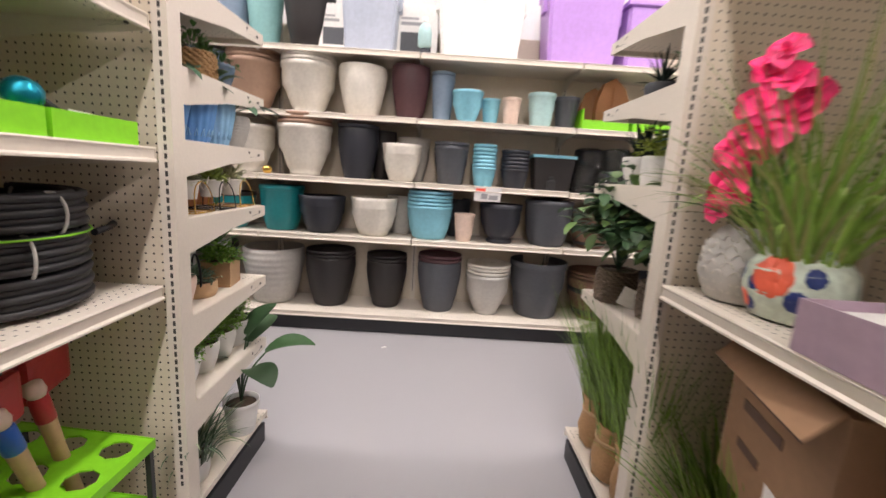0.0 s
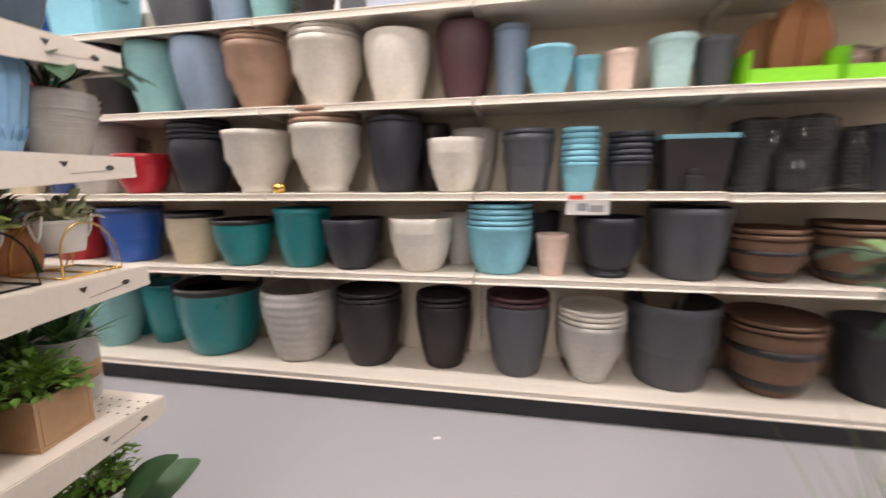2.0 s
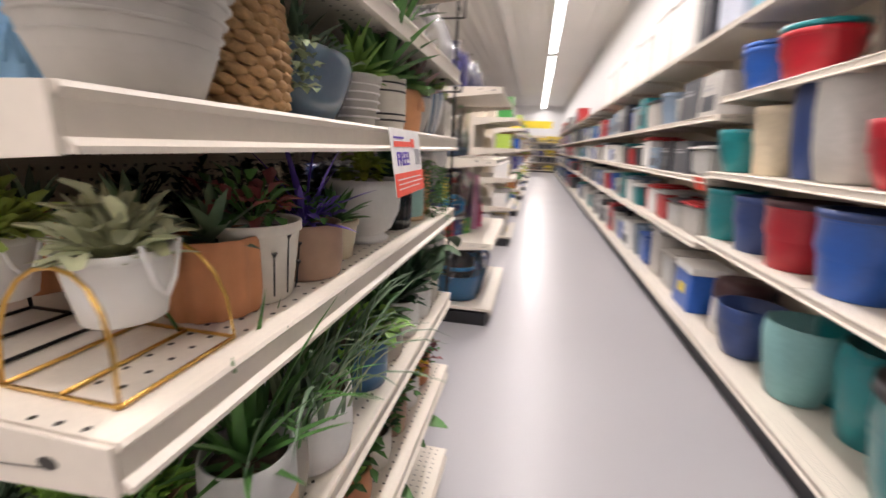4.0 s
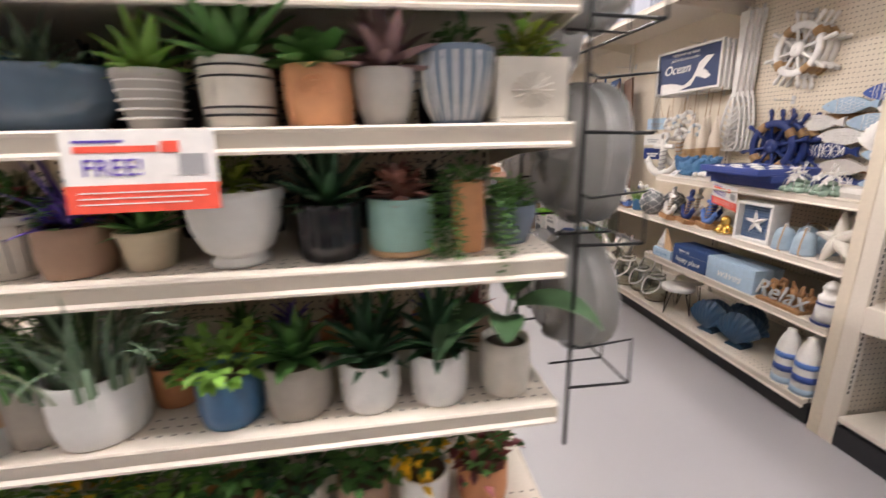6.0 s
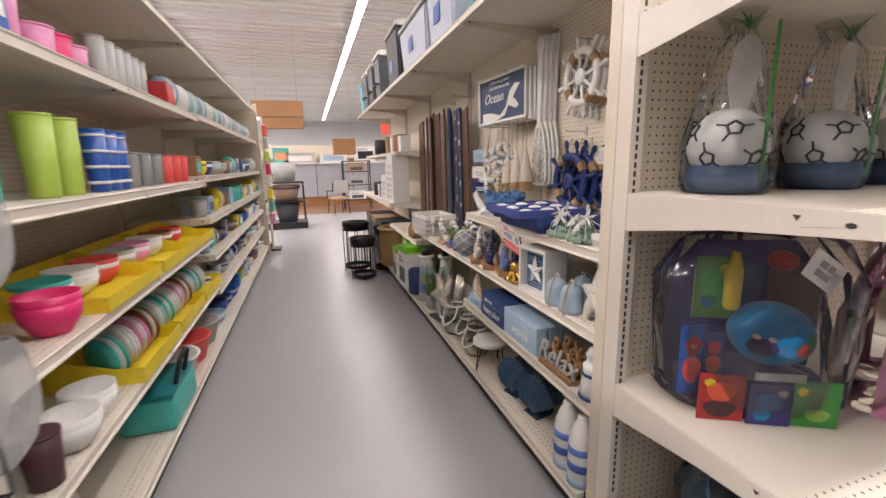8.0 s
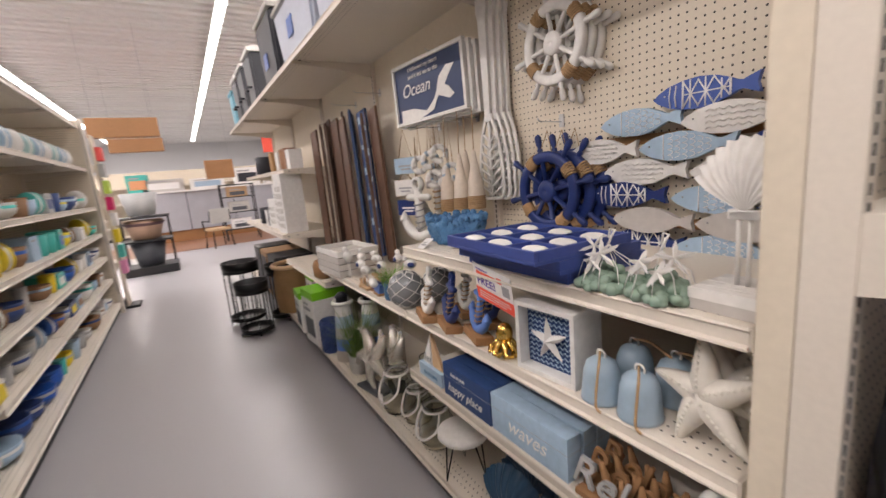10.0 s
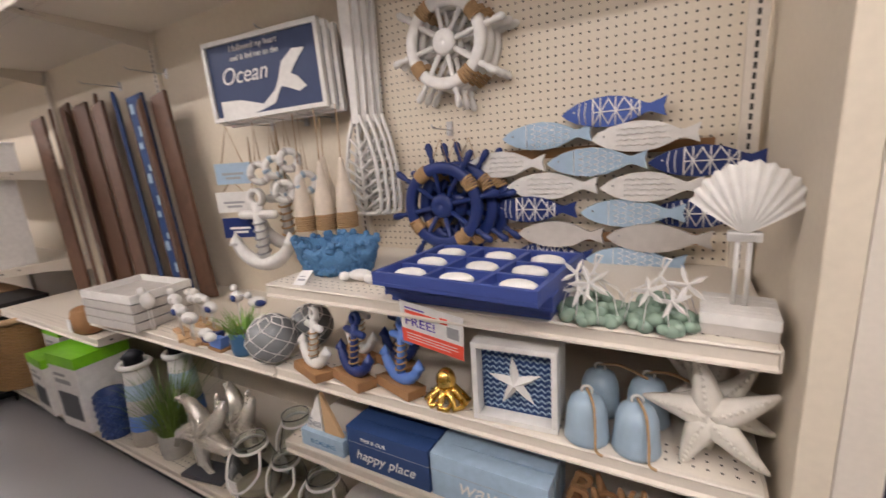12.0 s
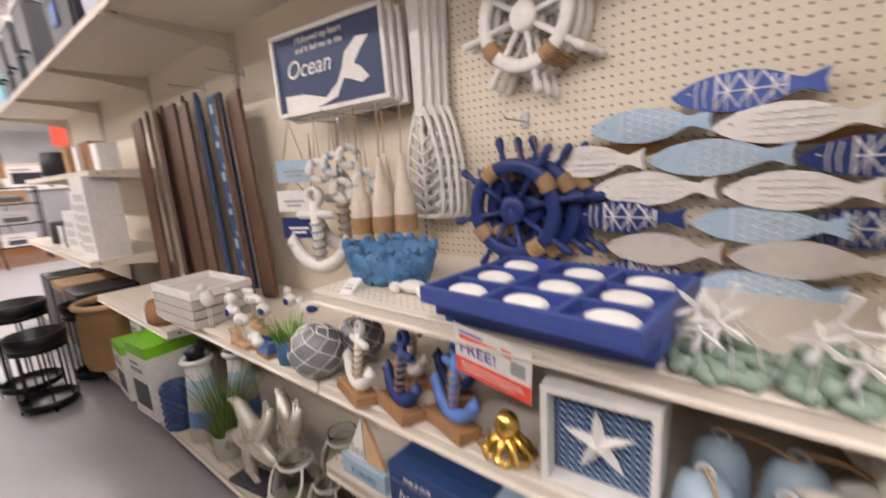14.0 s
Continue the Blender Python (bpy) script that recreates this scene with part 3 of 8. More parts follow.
def spiky(r, h, n=16, width=0.03, z=0.0, shape="point", droop=0.4, low=0.15):
    bm = bmesh.new()
    for i in range(n):
        t = i / max(1, n - 1)
        blade(bm, (U(-.1, .1) * r, U(-.1, .1) * r, z), i * 2.4 + U(-.2, .2), low + (1.45 - low) * t + U(-.1, .1), (r * (1 - t) + h * t) * U(1.0, 1.35), width * U(1.0, 1.45), droop * (1 - t * 0.6), 5, shape, cup=0.3)
    return bm


def grass(r, h, n=60, width=0.007, z=0.0, droop=0.9, mat2=0, low=1.1):
    bm = bmesh.new()
    for i in range(n):
        a, q = U(0, 6.283), math.sqrt(U(0, 1)) * r * 0.5
        blade(bm, (q * math.cos(a), q * math.sin(a), z), a + U(-.5, .5), U(low, 1.55), h * U(.55, 1.1), width, droop * U(.2, 1.4), 5, "grass", mat=1 if mat2 and random.random() < 0.3 else 0)
    return bm


def bush(r, h, n=160, size=0.025, z=0.0, shape="oval", flat=0.5, mats=1):
    bm = bmesh.new()
    for i in range(n):
        a, e = U(0, 6.283), math.asin(U(-0.1, 1))
        k = U(0.45, 1.0) * (1 + 0.18 * math.sin(3 * a))
        p = (r * k * math.cos(a) * math.cos(e), r * k * math.sin(a) * math.cos(e), z + h * 0.15 + h * k * math.sin(e) * 0.85)
        blade(bm, p, a + U(-1, 1), e * flat + U(-.5, .7), size * U(.7, 1.3), size * U(.5, .75), U(.2, .9), 2, shape, mat=random.randrange(mats))
    for i in range(14):
        a = i * 0.45
        rod([(0, 0, z), (r * .4 * math.cos(a), r * .4 * math.sin(a), z + h * .4), (r * .7 * math.cos(a), r * .7 * math.sin(a), z + h * .7)], 0.0014, bm, 3)
    return bm


def broad(n, length, width, stem, z=0.0, spread=0.8, droop=0.7, turn=0.0):
    bm = bmesh.new()
    for i in range(n):
        a, hgt, out = turn + i * 2.4 + U(-.3, .3), stem * U(.6, 1.1), spread * stem * U(.35, .8)
        tip = (out * math.cos(a), out * math.sin(a), z + hgt)
        rod([(0, 0, z), (tip[0] * .35, tip[1] * .35, z + hgt * .6), tip], 0.003, bm, 4)
        blade(bm, tip, a, U(-.2, .5), length * U(.8, 1.15), width * U(.8, 1.1), droop, 7, "oval", cup=0.12)
    return bm


def beads(bm, p, n, step, size, mat=0):
    x, y, z = p
    for i in range(n):
        z -= step
        x += U(-.3, .3) * step
        y += U(-.3, .3) * step
        for s in (-1, 1):
            blade(bm, (x, y, z), U(0, 6.3), U(-.6, .6), size, size * 0.75, 0.5, 2, "oval", mat)


def potted(label, m, pot_shape, w, h, col, foliage, leafmats, pot_more=None, soil=True, flutes=0, rim="", squash=1.0, group="potted plants"):
    """A pot with soil and its foliage. foliage grows from the soil's height on."""
    t = thing("potted_plant", label, "plant", m, group)
    if pot_shape == "cube":
        k = w / 2
        bm = boxes((-k, k, -k, k, 0, 0.008), (-k, k, -k, -k + 0.008, 0.009, h), (-k, k, k - 0.008, k, 0.009, h), (-k, -k + 0.008, -k + 0.009, k - 0.009, 0.009, h), (k - 0.008, k, -k + 0.009, k - 0.009, 0.009, h))
        part("pot", bm, col, t)
        if soil:
            part("soil", boxes((-k + 0.01, k - 0.01, -k + 0.01, k - 0.01, h * 0.7, h * 0.88)), "soil", t)
    else:
        part("pot", lathe(pot_profile(pot_shape, w / 2, h), 72 if flutes else 36, flute=0.035 if flutes else 0, flutes=flutes, squash=squash), col, t)
        if soil:
            part("soil", lathe([(w * 0.2, h * 0.6), (w * 0.43, h * 0.7), (w * 0.43, h * 0.86), (w * 0.2, h * 0.9)], 20, squash=squash), "soil", t)
    if rim:
        part("band", lathe([(w / 2 * 1.004 * SH, h * a) for SH, a in ((0.9, 0.35), (1.0, 0.36), (1.0, 0.62), (0.9, 0.63))], 36), rim, t)
    for bm in (foliage if isinstance(foliage, list) else [foliage]):
        part("foliage", bm, leafmats, t)
    if pot_more:
        pot_more(t)
    return t


def at(x, y, z, rot=None):
    return pose(x, y, z + 0.001, 0, 0, U(0, 360) if rot is None else rot)


S6, S5, S4, S3, S2, S1, S0 = 1.845, 1.59, 1.378, 1.138, 0.82, 0.52, 0.14
for nm, rgb, ro in (("blue_glaze", (0.13, 0.32, 0.68), 0.25), ("pale_blue_glaze", (0.28, 0.52, 0.78), 0.25), ("dusk_blue", (0.10, 0.15, 0.21), 0.2), ("mint_pot", (0.30, 0.50, 0.46), 0.5),
                    ("taupe", (0.40, 0.36, 0.31), 0.6), ("black_gloss", (0.012, 0.012, 0.016), 0.15), ("blue_pot", (0.05, 0.14, 0.27), 0.35), ("slate_blue", (0.14, 0.18, 0.24), 0.5),
                    ("seagrass", (0.15, 0.11, 0.08), 0.8), ("burlap", (0.46, 0.27, 0.13), 0.85)):
    colour(nm, rgb, ro, **({"grain": 140, "bump": 0.8, "vary": 0.3} if nm in ("seagrass", "burlap") else {}))
M["wicker"] = surface("wicker", (0.40, 0.24, 0.11), 0.8, vary=0.35, grain=120, bump=0.9)


def stripes(t, w, h, zs, col="black", thick=0.006):
    for z in zs:
        part("stripe", lathe([(w / 2 * .9, z), (w / 2 * 1.006, z + .0005), (w / 2 * 1.006, z + thick), (w / 2 * .9, z + thick + .0005)], 36), col, t)


def weave(name, w, h, col, parent):
    """A basket woven of thick twisted rows."""
    bm = bmesh.new()
    rows = int(h / 0.0105)
    for k in range(rows):
        r = w / 2 * (0.86 + 0.14 * math.sin(math.pi * (0.2 + 0.75 * k / rows)))
        pts = []
        for i in range(64):
            a = 2 * math.pi * i / 64
            rr = r + 0.0045 * math.sin(16 * a + math.pi * (k % 2))
            pts.append((rr * math.cos(a), rr * math.sin(a), 0.007 + k * 0.0104 + 0.002 * math.cos(16 * a + math.pi * (k % 2))))
        rod(pts, 0.0066, bm, 5, closed=True)
    lathe([(w * .40, 0.0), (w * .41, 0.004), (w * 0.42, h * 0.8), (w * 0.3, h * 0.8)], 24, bm)
    return tagged(part(name, bm, col, parent), kind="stuff")


def basket_plant(label, m, w, h, col, foliage, leafmats):
    t = thing("potted_plant", label, "plant", m, "potted plants")
    weave("basket", w, h, col, t)
    part("soil", lathe([(w * .2, h * .8), (w * .42, h * .82), (w * .42, h * .9), (w * .2, h * .92)], 18), "soil", t)
    part("foliage", foliage, leafmats, t)
    return t


# end shelving at the planter aisle, top shelves
basket_plant("small woven basket with a leafy artificial plant", at(-0.92, 1.60, S5), 0.15, 0.11, "wicker", bush(.07, .09, 70, .03, .1), ["leaf_mid", "leaf_yellow"])
potted("dark blue bowl with trailing greenery on a shelf", at(-0.94, 1.76, S5), "bowl", 0.18, 0.10, "dusk_blue", bush(.09, .09, 90, .028, .08), ["leaf_mid"])
for k in range(5):
    potted("grey planter pot with green artificial foliage", at(-1.15 - .19 * k, 1.72, S5), "egg", .15, .12, ("taupe", "stone_white", "dusk_blue", "clay_tan", "pale_grey")[k], spiky(.1, .13, 16, .025, .1), ["leaf_mid"])
    potted("pale planter pot with green artificial foliage on the top shelf", at(-.95 - .23 * k, 1.66, S6), "taper", .16, .14, ("pale_grey", "taupe", "stone_white", "slate_blue", "cream_pot")[k], bush(.1, .14, 110, .03, .12), ["leaf_deep"])
# shelf with the large glazed pots
for y, w, col in ((1.38, .17, "blue_glaze"), (1.54, .17, "blue_glaze"), (1.69, .155, "pale_blue_glaze")):
    bp = potted("blue glazed ribbed pot with dark leaves", at(-0.90, y, S4, 0), "egg", w, .165, col, broad(7, .10, .045, .10, .14), ["leaf_deep"], flutes=18)
    cv = bmesh.new()
    for i in range(36):
        q, hh = i * math.pi / 18, (.022, .048)
        rr = [np.interp(z / .165, [0, .02, .3, .66, .82], [.62, .66, .82, .96, 1.0]) * w / 2 + .0015 for z in hh]
        rod([(rr[j] * math.cos(q + j * math.pi / 36 * (1 if i % 2 else -1)), rr[j] * math.sin(q + j * math.pi / 36 * (1 if i % 2 else -1)), hh[j]) for j in (0, 1)], .0016, cv, 4)
    for i in range(18):
        q = i * math.pi / 9
        rod([(np.interp(z / .165, [0, .02, .3, .66, .82, .96], [.62, .66, .82, .96, 1.0, .98]) * w / 2 * math.cos(q), np.interp(z / .165, [0, .02, .3, .66, .82, .96], [.62, .66, .82, .96, 1.0, .98]) * w / 2 * math.sin(q), z) for z in (.05, .08, .11, .135, .155)], .0022, cv, 5)
    part("raised_relief", cv, "pale_blue_glaze", bp)
gr = potted("grey ribbed round pot with dark green leaves", at(-0.90, 1.815, S4), "egg", .16, .125, "pale_grey", broad(10, .12, .05, .10, .11, 1.2), ["leaf_deep", "leaf_mid"])
for k in range(9):
    part("ridge", lathe([(.0, 0)] and [(np.interp(k / 9, [0, .3, .66, 1], [.052, .067, .079, .078]) - .004, .010 + k * .0125), (np.interp(k / 9, [0, .3, .66, 1], [.052, .067, .079, .078]) + .0042, .014 + k * .0125), (np.interp(k / 9, [0, .3, .66, 1], [.052, .067, .079, .078]) - .004, .018 + k * .0125)], 36), "pale_grey", gr)
basket_plant("woven seagrass pot with a small plant", at(-1.03, 1.81, S4), .11, .12, "wicker", bush(.05, .06, 60, .025, .1), ["leaf_mid"])
bowl = potted("long dusky blue glazed bowl with trailing succulents", at(-1.19, 1.79, S4, 0), "egg", .25, .095, "dusk_blue", [spiky(.07, .09, 14, .02, .08), bush(.09, .05, 90, .022, .075)], ["leaf_grey"], squash=.62)
tr = bmesh.new()
for k in range(6):
    beads(tr, (.085 + .007 * k, .075 - .006 * (k % 3), .10), 5, .013, .016)
tagged(part("trailing_foliage", tr, "leaf_sage", bowl), kind="stuff")
t = potted("grey and white striped pot with a green agave", at(-1.36, 1.81, S4), "taper", .105, .088, "pale_grey", spiky(.06, .09, 30, .030, .075), ["leaf_bright", "leaf_mid"])
stripes(t, .098, .088, [.014, .028, .042, .056, .07], "paper_white", .003)
t = potted("white pot with thin black stripes and grassy leaves", at(-1.495, 1.81, S4), "drum", .115, .105, "stone_white", spiky(.07, .24, 34, .030, .09), ["leaf_mid", "leaf_deep"])
stripes(t, .115, .105, [.016, .028, .074, .090], "black", .004)
t = potted("peach pot with raised arches and a green succulent", at(-1.625, 1.81, S4, 90), "drum", .115, .095, "peach", spiky(.075, .06, 34, .034, .085, "spoon"), ["leaf_mid", "leaf_bright"])
for k in (.012, .02, .028):
    part("arch", rod([(.0575 + .001, k * math.cos(a), .05 + k * math.sin(a)) for a in [i * math.pi / 8 for i in range(9)]], .0022, seg=5), "peach", t)
potted("grey stone pot with a mauve agave", at(-1.735, 1.81, S4), "egg", .11, .09, "pale_grey", spiky(.085, .12, 22, .040, .08), ["leaf_mauve"])
t = potted("round blue and white fluted pot with trailing stems", at(-1.865, 1.80, S4), "egg", .135, .125, "steel_blue", bush(.05, .05, 50, .022, .12), ["leaf_mid"], flutes=26)
for k in range(20):
    a = k * math.pi / 10
    part("white_flute", rod([(.0435 * math.cos(a), .0435 * math.sin(a), .006), (.058 * math.cos(a), .058 * math.sin(a), .04), (.067 * math.cos(a), .067 * math.sin(a), .085), (.0665 * math.cos(a), .0665 * math.sin(a), .115)], .0035, seg=5), "paper_white", t)
tr = bmesh.new()
for k in range(8):
    beads(tr, (-.07 - .004 * (k % 3), .02 - .006 * k, .15 - .01 * (k % 2)), 12 + k % 4, .013, .013)
tagged(part("trailing_foliage", tr, "leaf_mid", t), kind="stuff")
t.rotation_euler = (0, 0, radians(60))
t = potted("white square pot with a carved sunburst and yellow foliage", at(-1.985, 1.80, S4, 2), "cube", .125, .105, "stone_white", bush(.05, .07, 80, .03, .1, mats=2), ["leaf_yellow", "leaf_bright"])
for k in range(8):
    a = k * math.pi / 8
    part("carved_ray", rod([(.036 * math.cos(a), .0635, .052 + .03 * math.sin(a)), (-.036 * math.cos(a), .0635, .052 - .03 * math.sin(a))], .002, seg=4), "stone_white", t)
# shelf with wire stands
for k, (y, wire) in enumerate(((1.47, "gold"), (1.63, "wire"), (1.79, "gold"))):
    t = potted("white enamel pail with a succulent in a bent wire stand", at(-.885, y, S3, 0), "taper", .092, .066, "white",
               [spiky(.05, .055, 64, .018, .054, "point" if k != 1 else "spoon", .2), bush(.045, .05, 40, .028, .06, "spoon")], ["succulent_sage" if k % 2 == 0 else "succulent_lime", "succulent_lime" if k == 1 else "succulent_sage"])
    for c in t.children:
        c.location.z += .045
    st = bmesh.new()
    for s in (-1, 1):
        pts = [(s * .066, -.06, .002), (s * .066, .06, .002)] + [(s * (.066 - .012 * math.sin(a)), .06 * math.cos(a), .002 + .105 * math.sin(a) ** .7) for a in [math.pi * i / 10 for i in range(1, 10)]] + [(s * .066, -.06, .002)]
        rod(pts, .0022, st, 5)
    rod([(-.066, -.06, .002), (.066, -.06, .002)], .0022, st, 5)
    rod([(-.066, .06, .002), (.066, .06, .002)], .0022, st, 5)
    rod([(-.066, 0, .002), (.066, 0, .002)], .0022, st, 5)
    part("stand", st, wire, t, "bent wire stand")
    for s in (-1, 1):
        part("rope_handle", rod([(.02 * q, s * .049, .04 + .08 - .05 * math.sin(math.pi * (q + 1) / 2)) for q in [-1, -.5, 0, .5, 1]], .0025, seg=5), "paper_white", t)
for y in (1.52, 1.68, 1.40, 1.80):
    potted("carved brown wooden pot with dark succulent leaves", at(-1.02, y - .03, S3), "drum", .12, .095, "terracotta", spiky(.06, .07, 20, .022, .08), ["leaf_grey", "leaf_mid"], flutes=14)
t = potted("white footed pot with a black sprig pattern", at(-1.075, 1.79, S3), "taper", .125, .105, "stone_white", bush(.06, .07, 70, .026, .1, mats=2), ["leaf_mid", "leaf_red"])
for k in range(16):
    a = k * math.pi / 8
    hh = .045 + .02 * (k % 3)
    part("sprig", rod([(.052 * math.cos(a), .052 * math.sin(a), .012), (.0575 * math.cos(a), .0575 * math.sin(a), hh), (.0585 * math.cos(a), .0585 * math.sin(a), hh + .006)], [.0012, .0012, .004], seg=5), "black", t)
potted("tan clay pot with purple flowers", at(-1.19, 1.80, S3), "drum", .115, .085, "clay_tan", [bush(.06, .06, 120, .02, .08, mats=2), spiky(.08, .14, 12, .012, .08)], ["petal_purple", "leaf_mid"])
potted("small beige pot with a green succulent", at(-1.30, 1.79, S3), "taper", .1, .07, "cream_pot", spiky(.07, .06, 24, .02, .06), ["leaf_mid", "leaf_yellow"])
t = potted("white fluted footed pot with tall yellow green leaves", at(-1.455, 1.79, S3), "footed", .165, .135, "white", bush(.035, .12, 70, .035, .12, "spoon"), ["leaf_yellow"], flutes=36)
potted("black glazed pot with a dark green agave", at(-1.62, 1.79, S3), "drum", .115, .105, "black_gloss", spiky(.07, .16, 34, .026, .09), ["leaf_deep", "leaf_grey"], flutes=18)
t = potted("mint pot on a wooden saucer with pink succulents", at(-1.755, 1.78, S3), "drum", .13, .108, "mint_pot", [spiky(.055, .06, 30, .022, .1, "spoon"), bush(.04, .07, 60, .022, .1, "spoon", mats=2)], ["leaf_coral", "leaf_mauve"])
part("saucer", lathe([(.058, .0), (.066, .002), (.066, .012), (.05, .013)], 36), "light_wood", t)
t = potted("narrow orange vase with long trailing stems", at(-1.885, 1.80, S3, 0), "drum", .062, .135, "peach", bush(.05, .05, 60, .02, .13), ["leaf_mid"])
tr = bmesh.new()
for k in range(18):
    s = -1 if k % 2 else 1
    beads(tr, (s * U(.035, .075), U(.03, .075), .15), random.randrange(11, 17) + (9 if k in (0, 2, 5) else 0), .011, .013)
tagged(part("trailing_foliage", tr, "leaf_mid", t), kind="stuff")
potted("slate blue pot with small yellow flowers", at(-1.985, 1.75, S3), "egg", .11, .08, "slate_blue", [bush(.05, .06, 80, .022, .07), bush(.045, .07, 14, .02, .07)], ["leaf_mid"])
# lower shelf
potted("bright green leaves in a brown kraft paper cube", at(-.895, 1.70, S2, 8), "cube", .118, .10, "kraft", bush(.075, .075, 330, .024, .09), ["leaf_bright"])
for y, x in ((1.83, -.98), (1.60, -1.0)):
    t = potted("galvanised tin with a kraft band and tall grass", at(x, y, S2), "drum", .115, .155, "galvanised", spiky(.07, .22, 26, .014, .13, "grass"), ["leaf_mid", "leaf_deep"], rim="kraft")
t = potted("round wire terrarium tray with mixed succulents", at(-.895, 1.53, S2), "drum", .14, .055, "light_wood", [bush(.07, .05, 120, .022, .05), spiky(.05, .06, 20, .016, .05)], ["leaf_grey", "leaf_mid"])
part("hoop", rod([(.0, .075 * math.cos(a), .078 + .075 * math.sin(a)) for a in [2 * math.pi * i / 20 for i in range(20)]], .004, seg=5, closed=True), "wire", t)
potted("cream round pot with dark agave leaves", at(-.88, 1.37, S2), "egg", .14, .11, "pink_cream", spiky(.07, .11, 16, .025, .1), ["leaf_grey"])
for a in ((-1.165, 1.80, "white", .16, .13, grass(.2, .26, 90, .011, .11, 1.6, 1), ["leaf_grey", "leaf_sage"], "white pot with arching grey green grass"),
          (-1.06, 1.79, "taupe", .13, .12, grass(.14, .2, 50, .011, .1, 1.5), ["leaf_mid"], "taupe pot with arching green grass"),
          (-1.265, 1.72, "terracotta", .095, .09, bush(.07, .07, 60, .03, .08), ["leaf_mid"], "ribbed terracotta pot with green leaves"),
          (-1.40, 1.80, "blue_pot", .125, .105, bush(.085, .09, 110, .035, .09, "oval"), ["leaf_bright", "leaf_mid"], "blue glazed pot with bushy green leaves"),
          (-1.53, 1.79, "taupe", .135, .11, spiky(.085, .09, 30, .042, .1), ["leaf_mid", "leaf_coral"], "taupe pot with a green succulent"),
          (-1.675, 1.80, "white", .12, .105, spiky(.075, .15, 46, .030, .09), ["leaf_deep"], "white textured pot with a dark agave"),
          (-1.82, 1.80, "white", .12, .11, spiky(.075, .15, 46, .030, .1), ["leaf_deep"], "white textured pot with a dark agave")):
    x, y, col, w, h, fo, lm, lab = a
    tp = potted(lab, at(x, y, S2), "drum", w, h, col, fo, lm, flutes=0)
    if "textured" in lab:
        em = bmesh.new()
        for i in range(26):
            q, zz, tl = U(0, 6.283), U(.2, .82) * h, U(-.7, .7)
            for j in (-.5, 0, .5):
                rod([((w / 2 + .0003) * math.cos(q + d * .16 * math.cos(tl + j)), (w / 2 + .0003) * math.sin(q + d * .16 * math.cos(tl + j)), zz + d * .016 * math.sin(tl + j)) for d in (0, .5, 1)], .0016, em, 4)
        tagged(part("embossed_fern", em, col, tp), kind="stuff")
lf = bmesh.new()
for yaw, rise, out, ln, wd, dr in ((2.7, .12, .02, .19, .105, 1.25), (.45, .11, .03, .18, .085, 1.7), (1.3, .10, .02, .12, .07, .8), (-2.2, .14, .03, .10, .07, .4)):
    tip = (out * math.cos(yaw), out * math.sin(yaw), .1 + rise * .75)
    rod([(0, 0, .1), (tip[0] * .4, tip[1] * .4, .1 + rise * .5), tip], .003, lf, 5)
    blade(lf, tip, yaw, .35, ln, wd, dr, 9, "oval", cup=.16)
potted("pale stone pot with large glossy arching leaves", at(-1.965, 1.80, S2, 0), "drum", .105, .12, "stone_white", lf, ["leaf_ficus"])
for k in range(6):
    potted("clay pot with a small succulent behind the front row", at(-1.35 - .12 * k, 1.55, S2), "drum", .1, .08, ("terracotta", "clay_tan")[k % 2], spiky(.06, .07, 16, .02, .07), [("leaf_mid", "petal_purple", "leaf_red")[k % 3]])
    # near-black pots and leaves put the shelf's deep shade into the back rows
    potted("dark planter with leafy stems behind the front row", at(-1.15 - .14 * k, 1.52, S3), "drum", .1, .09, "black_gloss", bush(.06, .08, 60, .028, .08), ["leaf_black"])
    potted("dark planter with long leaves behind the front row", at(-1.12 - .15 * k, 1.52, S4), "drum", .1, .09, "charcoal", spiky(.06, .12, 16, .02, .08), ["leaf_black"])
# second shelf from the floor and the base
for y in (1.40, 1.53, 1.66, 1.79):
    potted("white pot with a fluffy green bush", at(-.89, y, S1), "egg", .135, .115, "white", bush(.075, .11, 330, .018, .1), ["leaf_bright", "leaf_mid"])
for k in range(7):
    potted("pale pot with artificial flowers and leaves", at(-1.08 - .14 * k, 1.78, S1), "drum", .12, .1, ("white", "taupe", "terracotta", "stone_white", "clay_tan", "white", "terracotta")[k],
           [bush(.08, .12, 130, .03, .09, mats=2)], [("leaf_mid"), ("petal_yellow", "leaf_bright", "leaf_mid", "leaf_deep", "leaf_mid", "petal_yellow", "leaf_red")[k]])
lf = bmesh.new()
for yaw, rise, out, ln, wd, dr, up in ((.3, .22, .10, .22, .15, .9, .5), (1.3, .26, .05, .20, .14, .8, .7), (-.7, .18, .08, .20, .13, 1.0, .4), (2.6, .24, .05, .18, .13, .8, .7), (-2.1, .22, .06, .18, .12, .8, .6), (.8, .30, .03, .18, .13, .6, 1.0)):
    tip = (out * math.cos(yaw), out * math.sin(yaw), .14 + rise)
    rod(smooth([(0, 0, .14), (tip[0] * .35, tip[1] * .35, .14 + rise * .6), tip], 4), .004, lf, 5)
    blade(lf, tip, yaw, up, ln, wd, dr, 9, "oval", cup=.14)
potted("white pot with very large dark green leaves", at(-.83, 1.72, S0, 0), "taper", .15, .15, "white", lf, ["leaf_ficus"])
potted("low pot with striped green grass", at(-.88, 1.42, S0), "drum", .13, .10, "white", grass(.16, .25, 90, .012, .08, 1.6, 1), ["leaf_grey", "leaf_sage"])
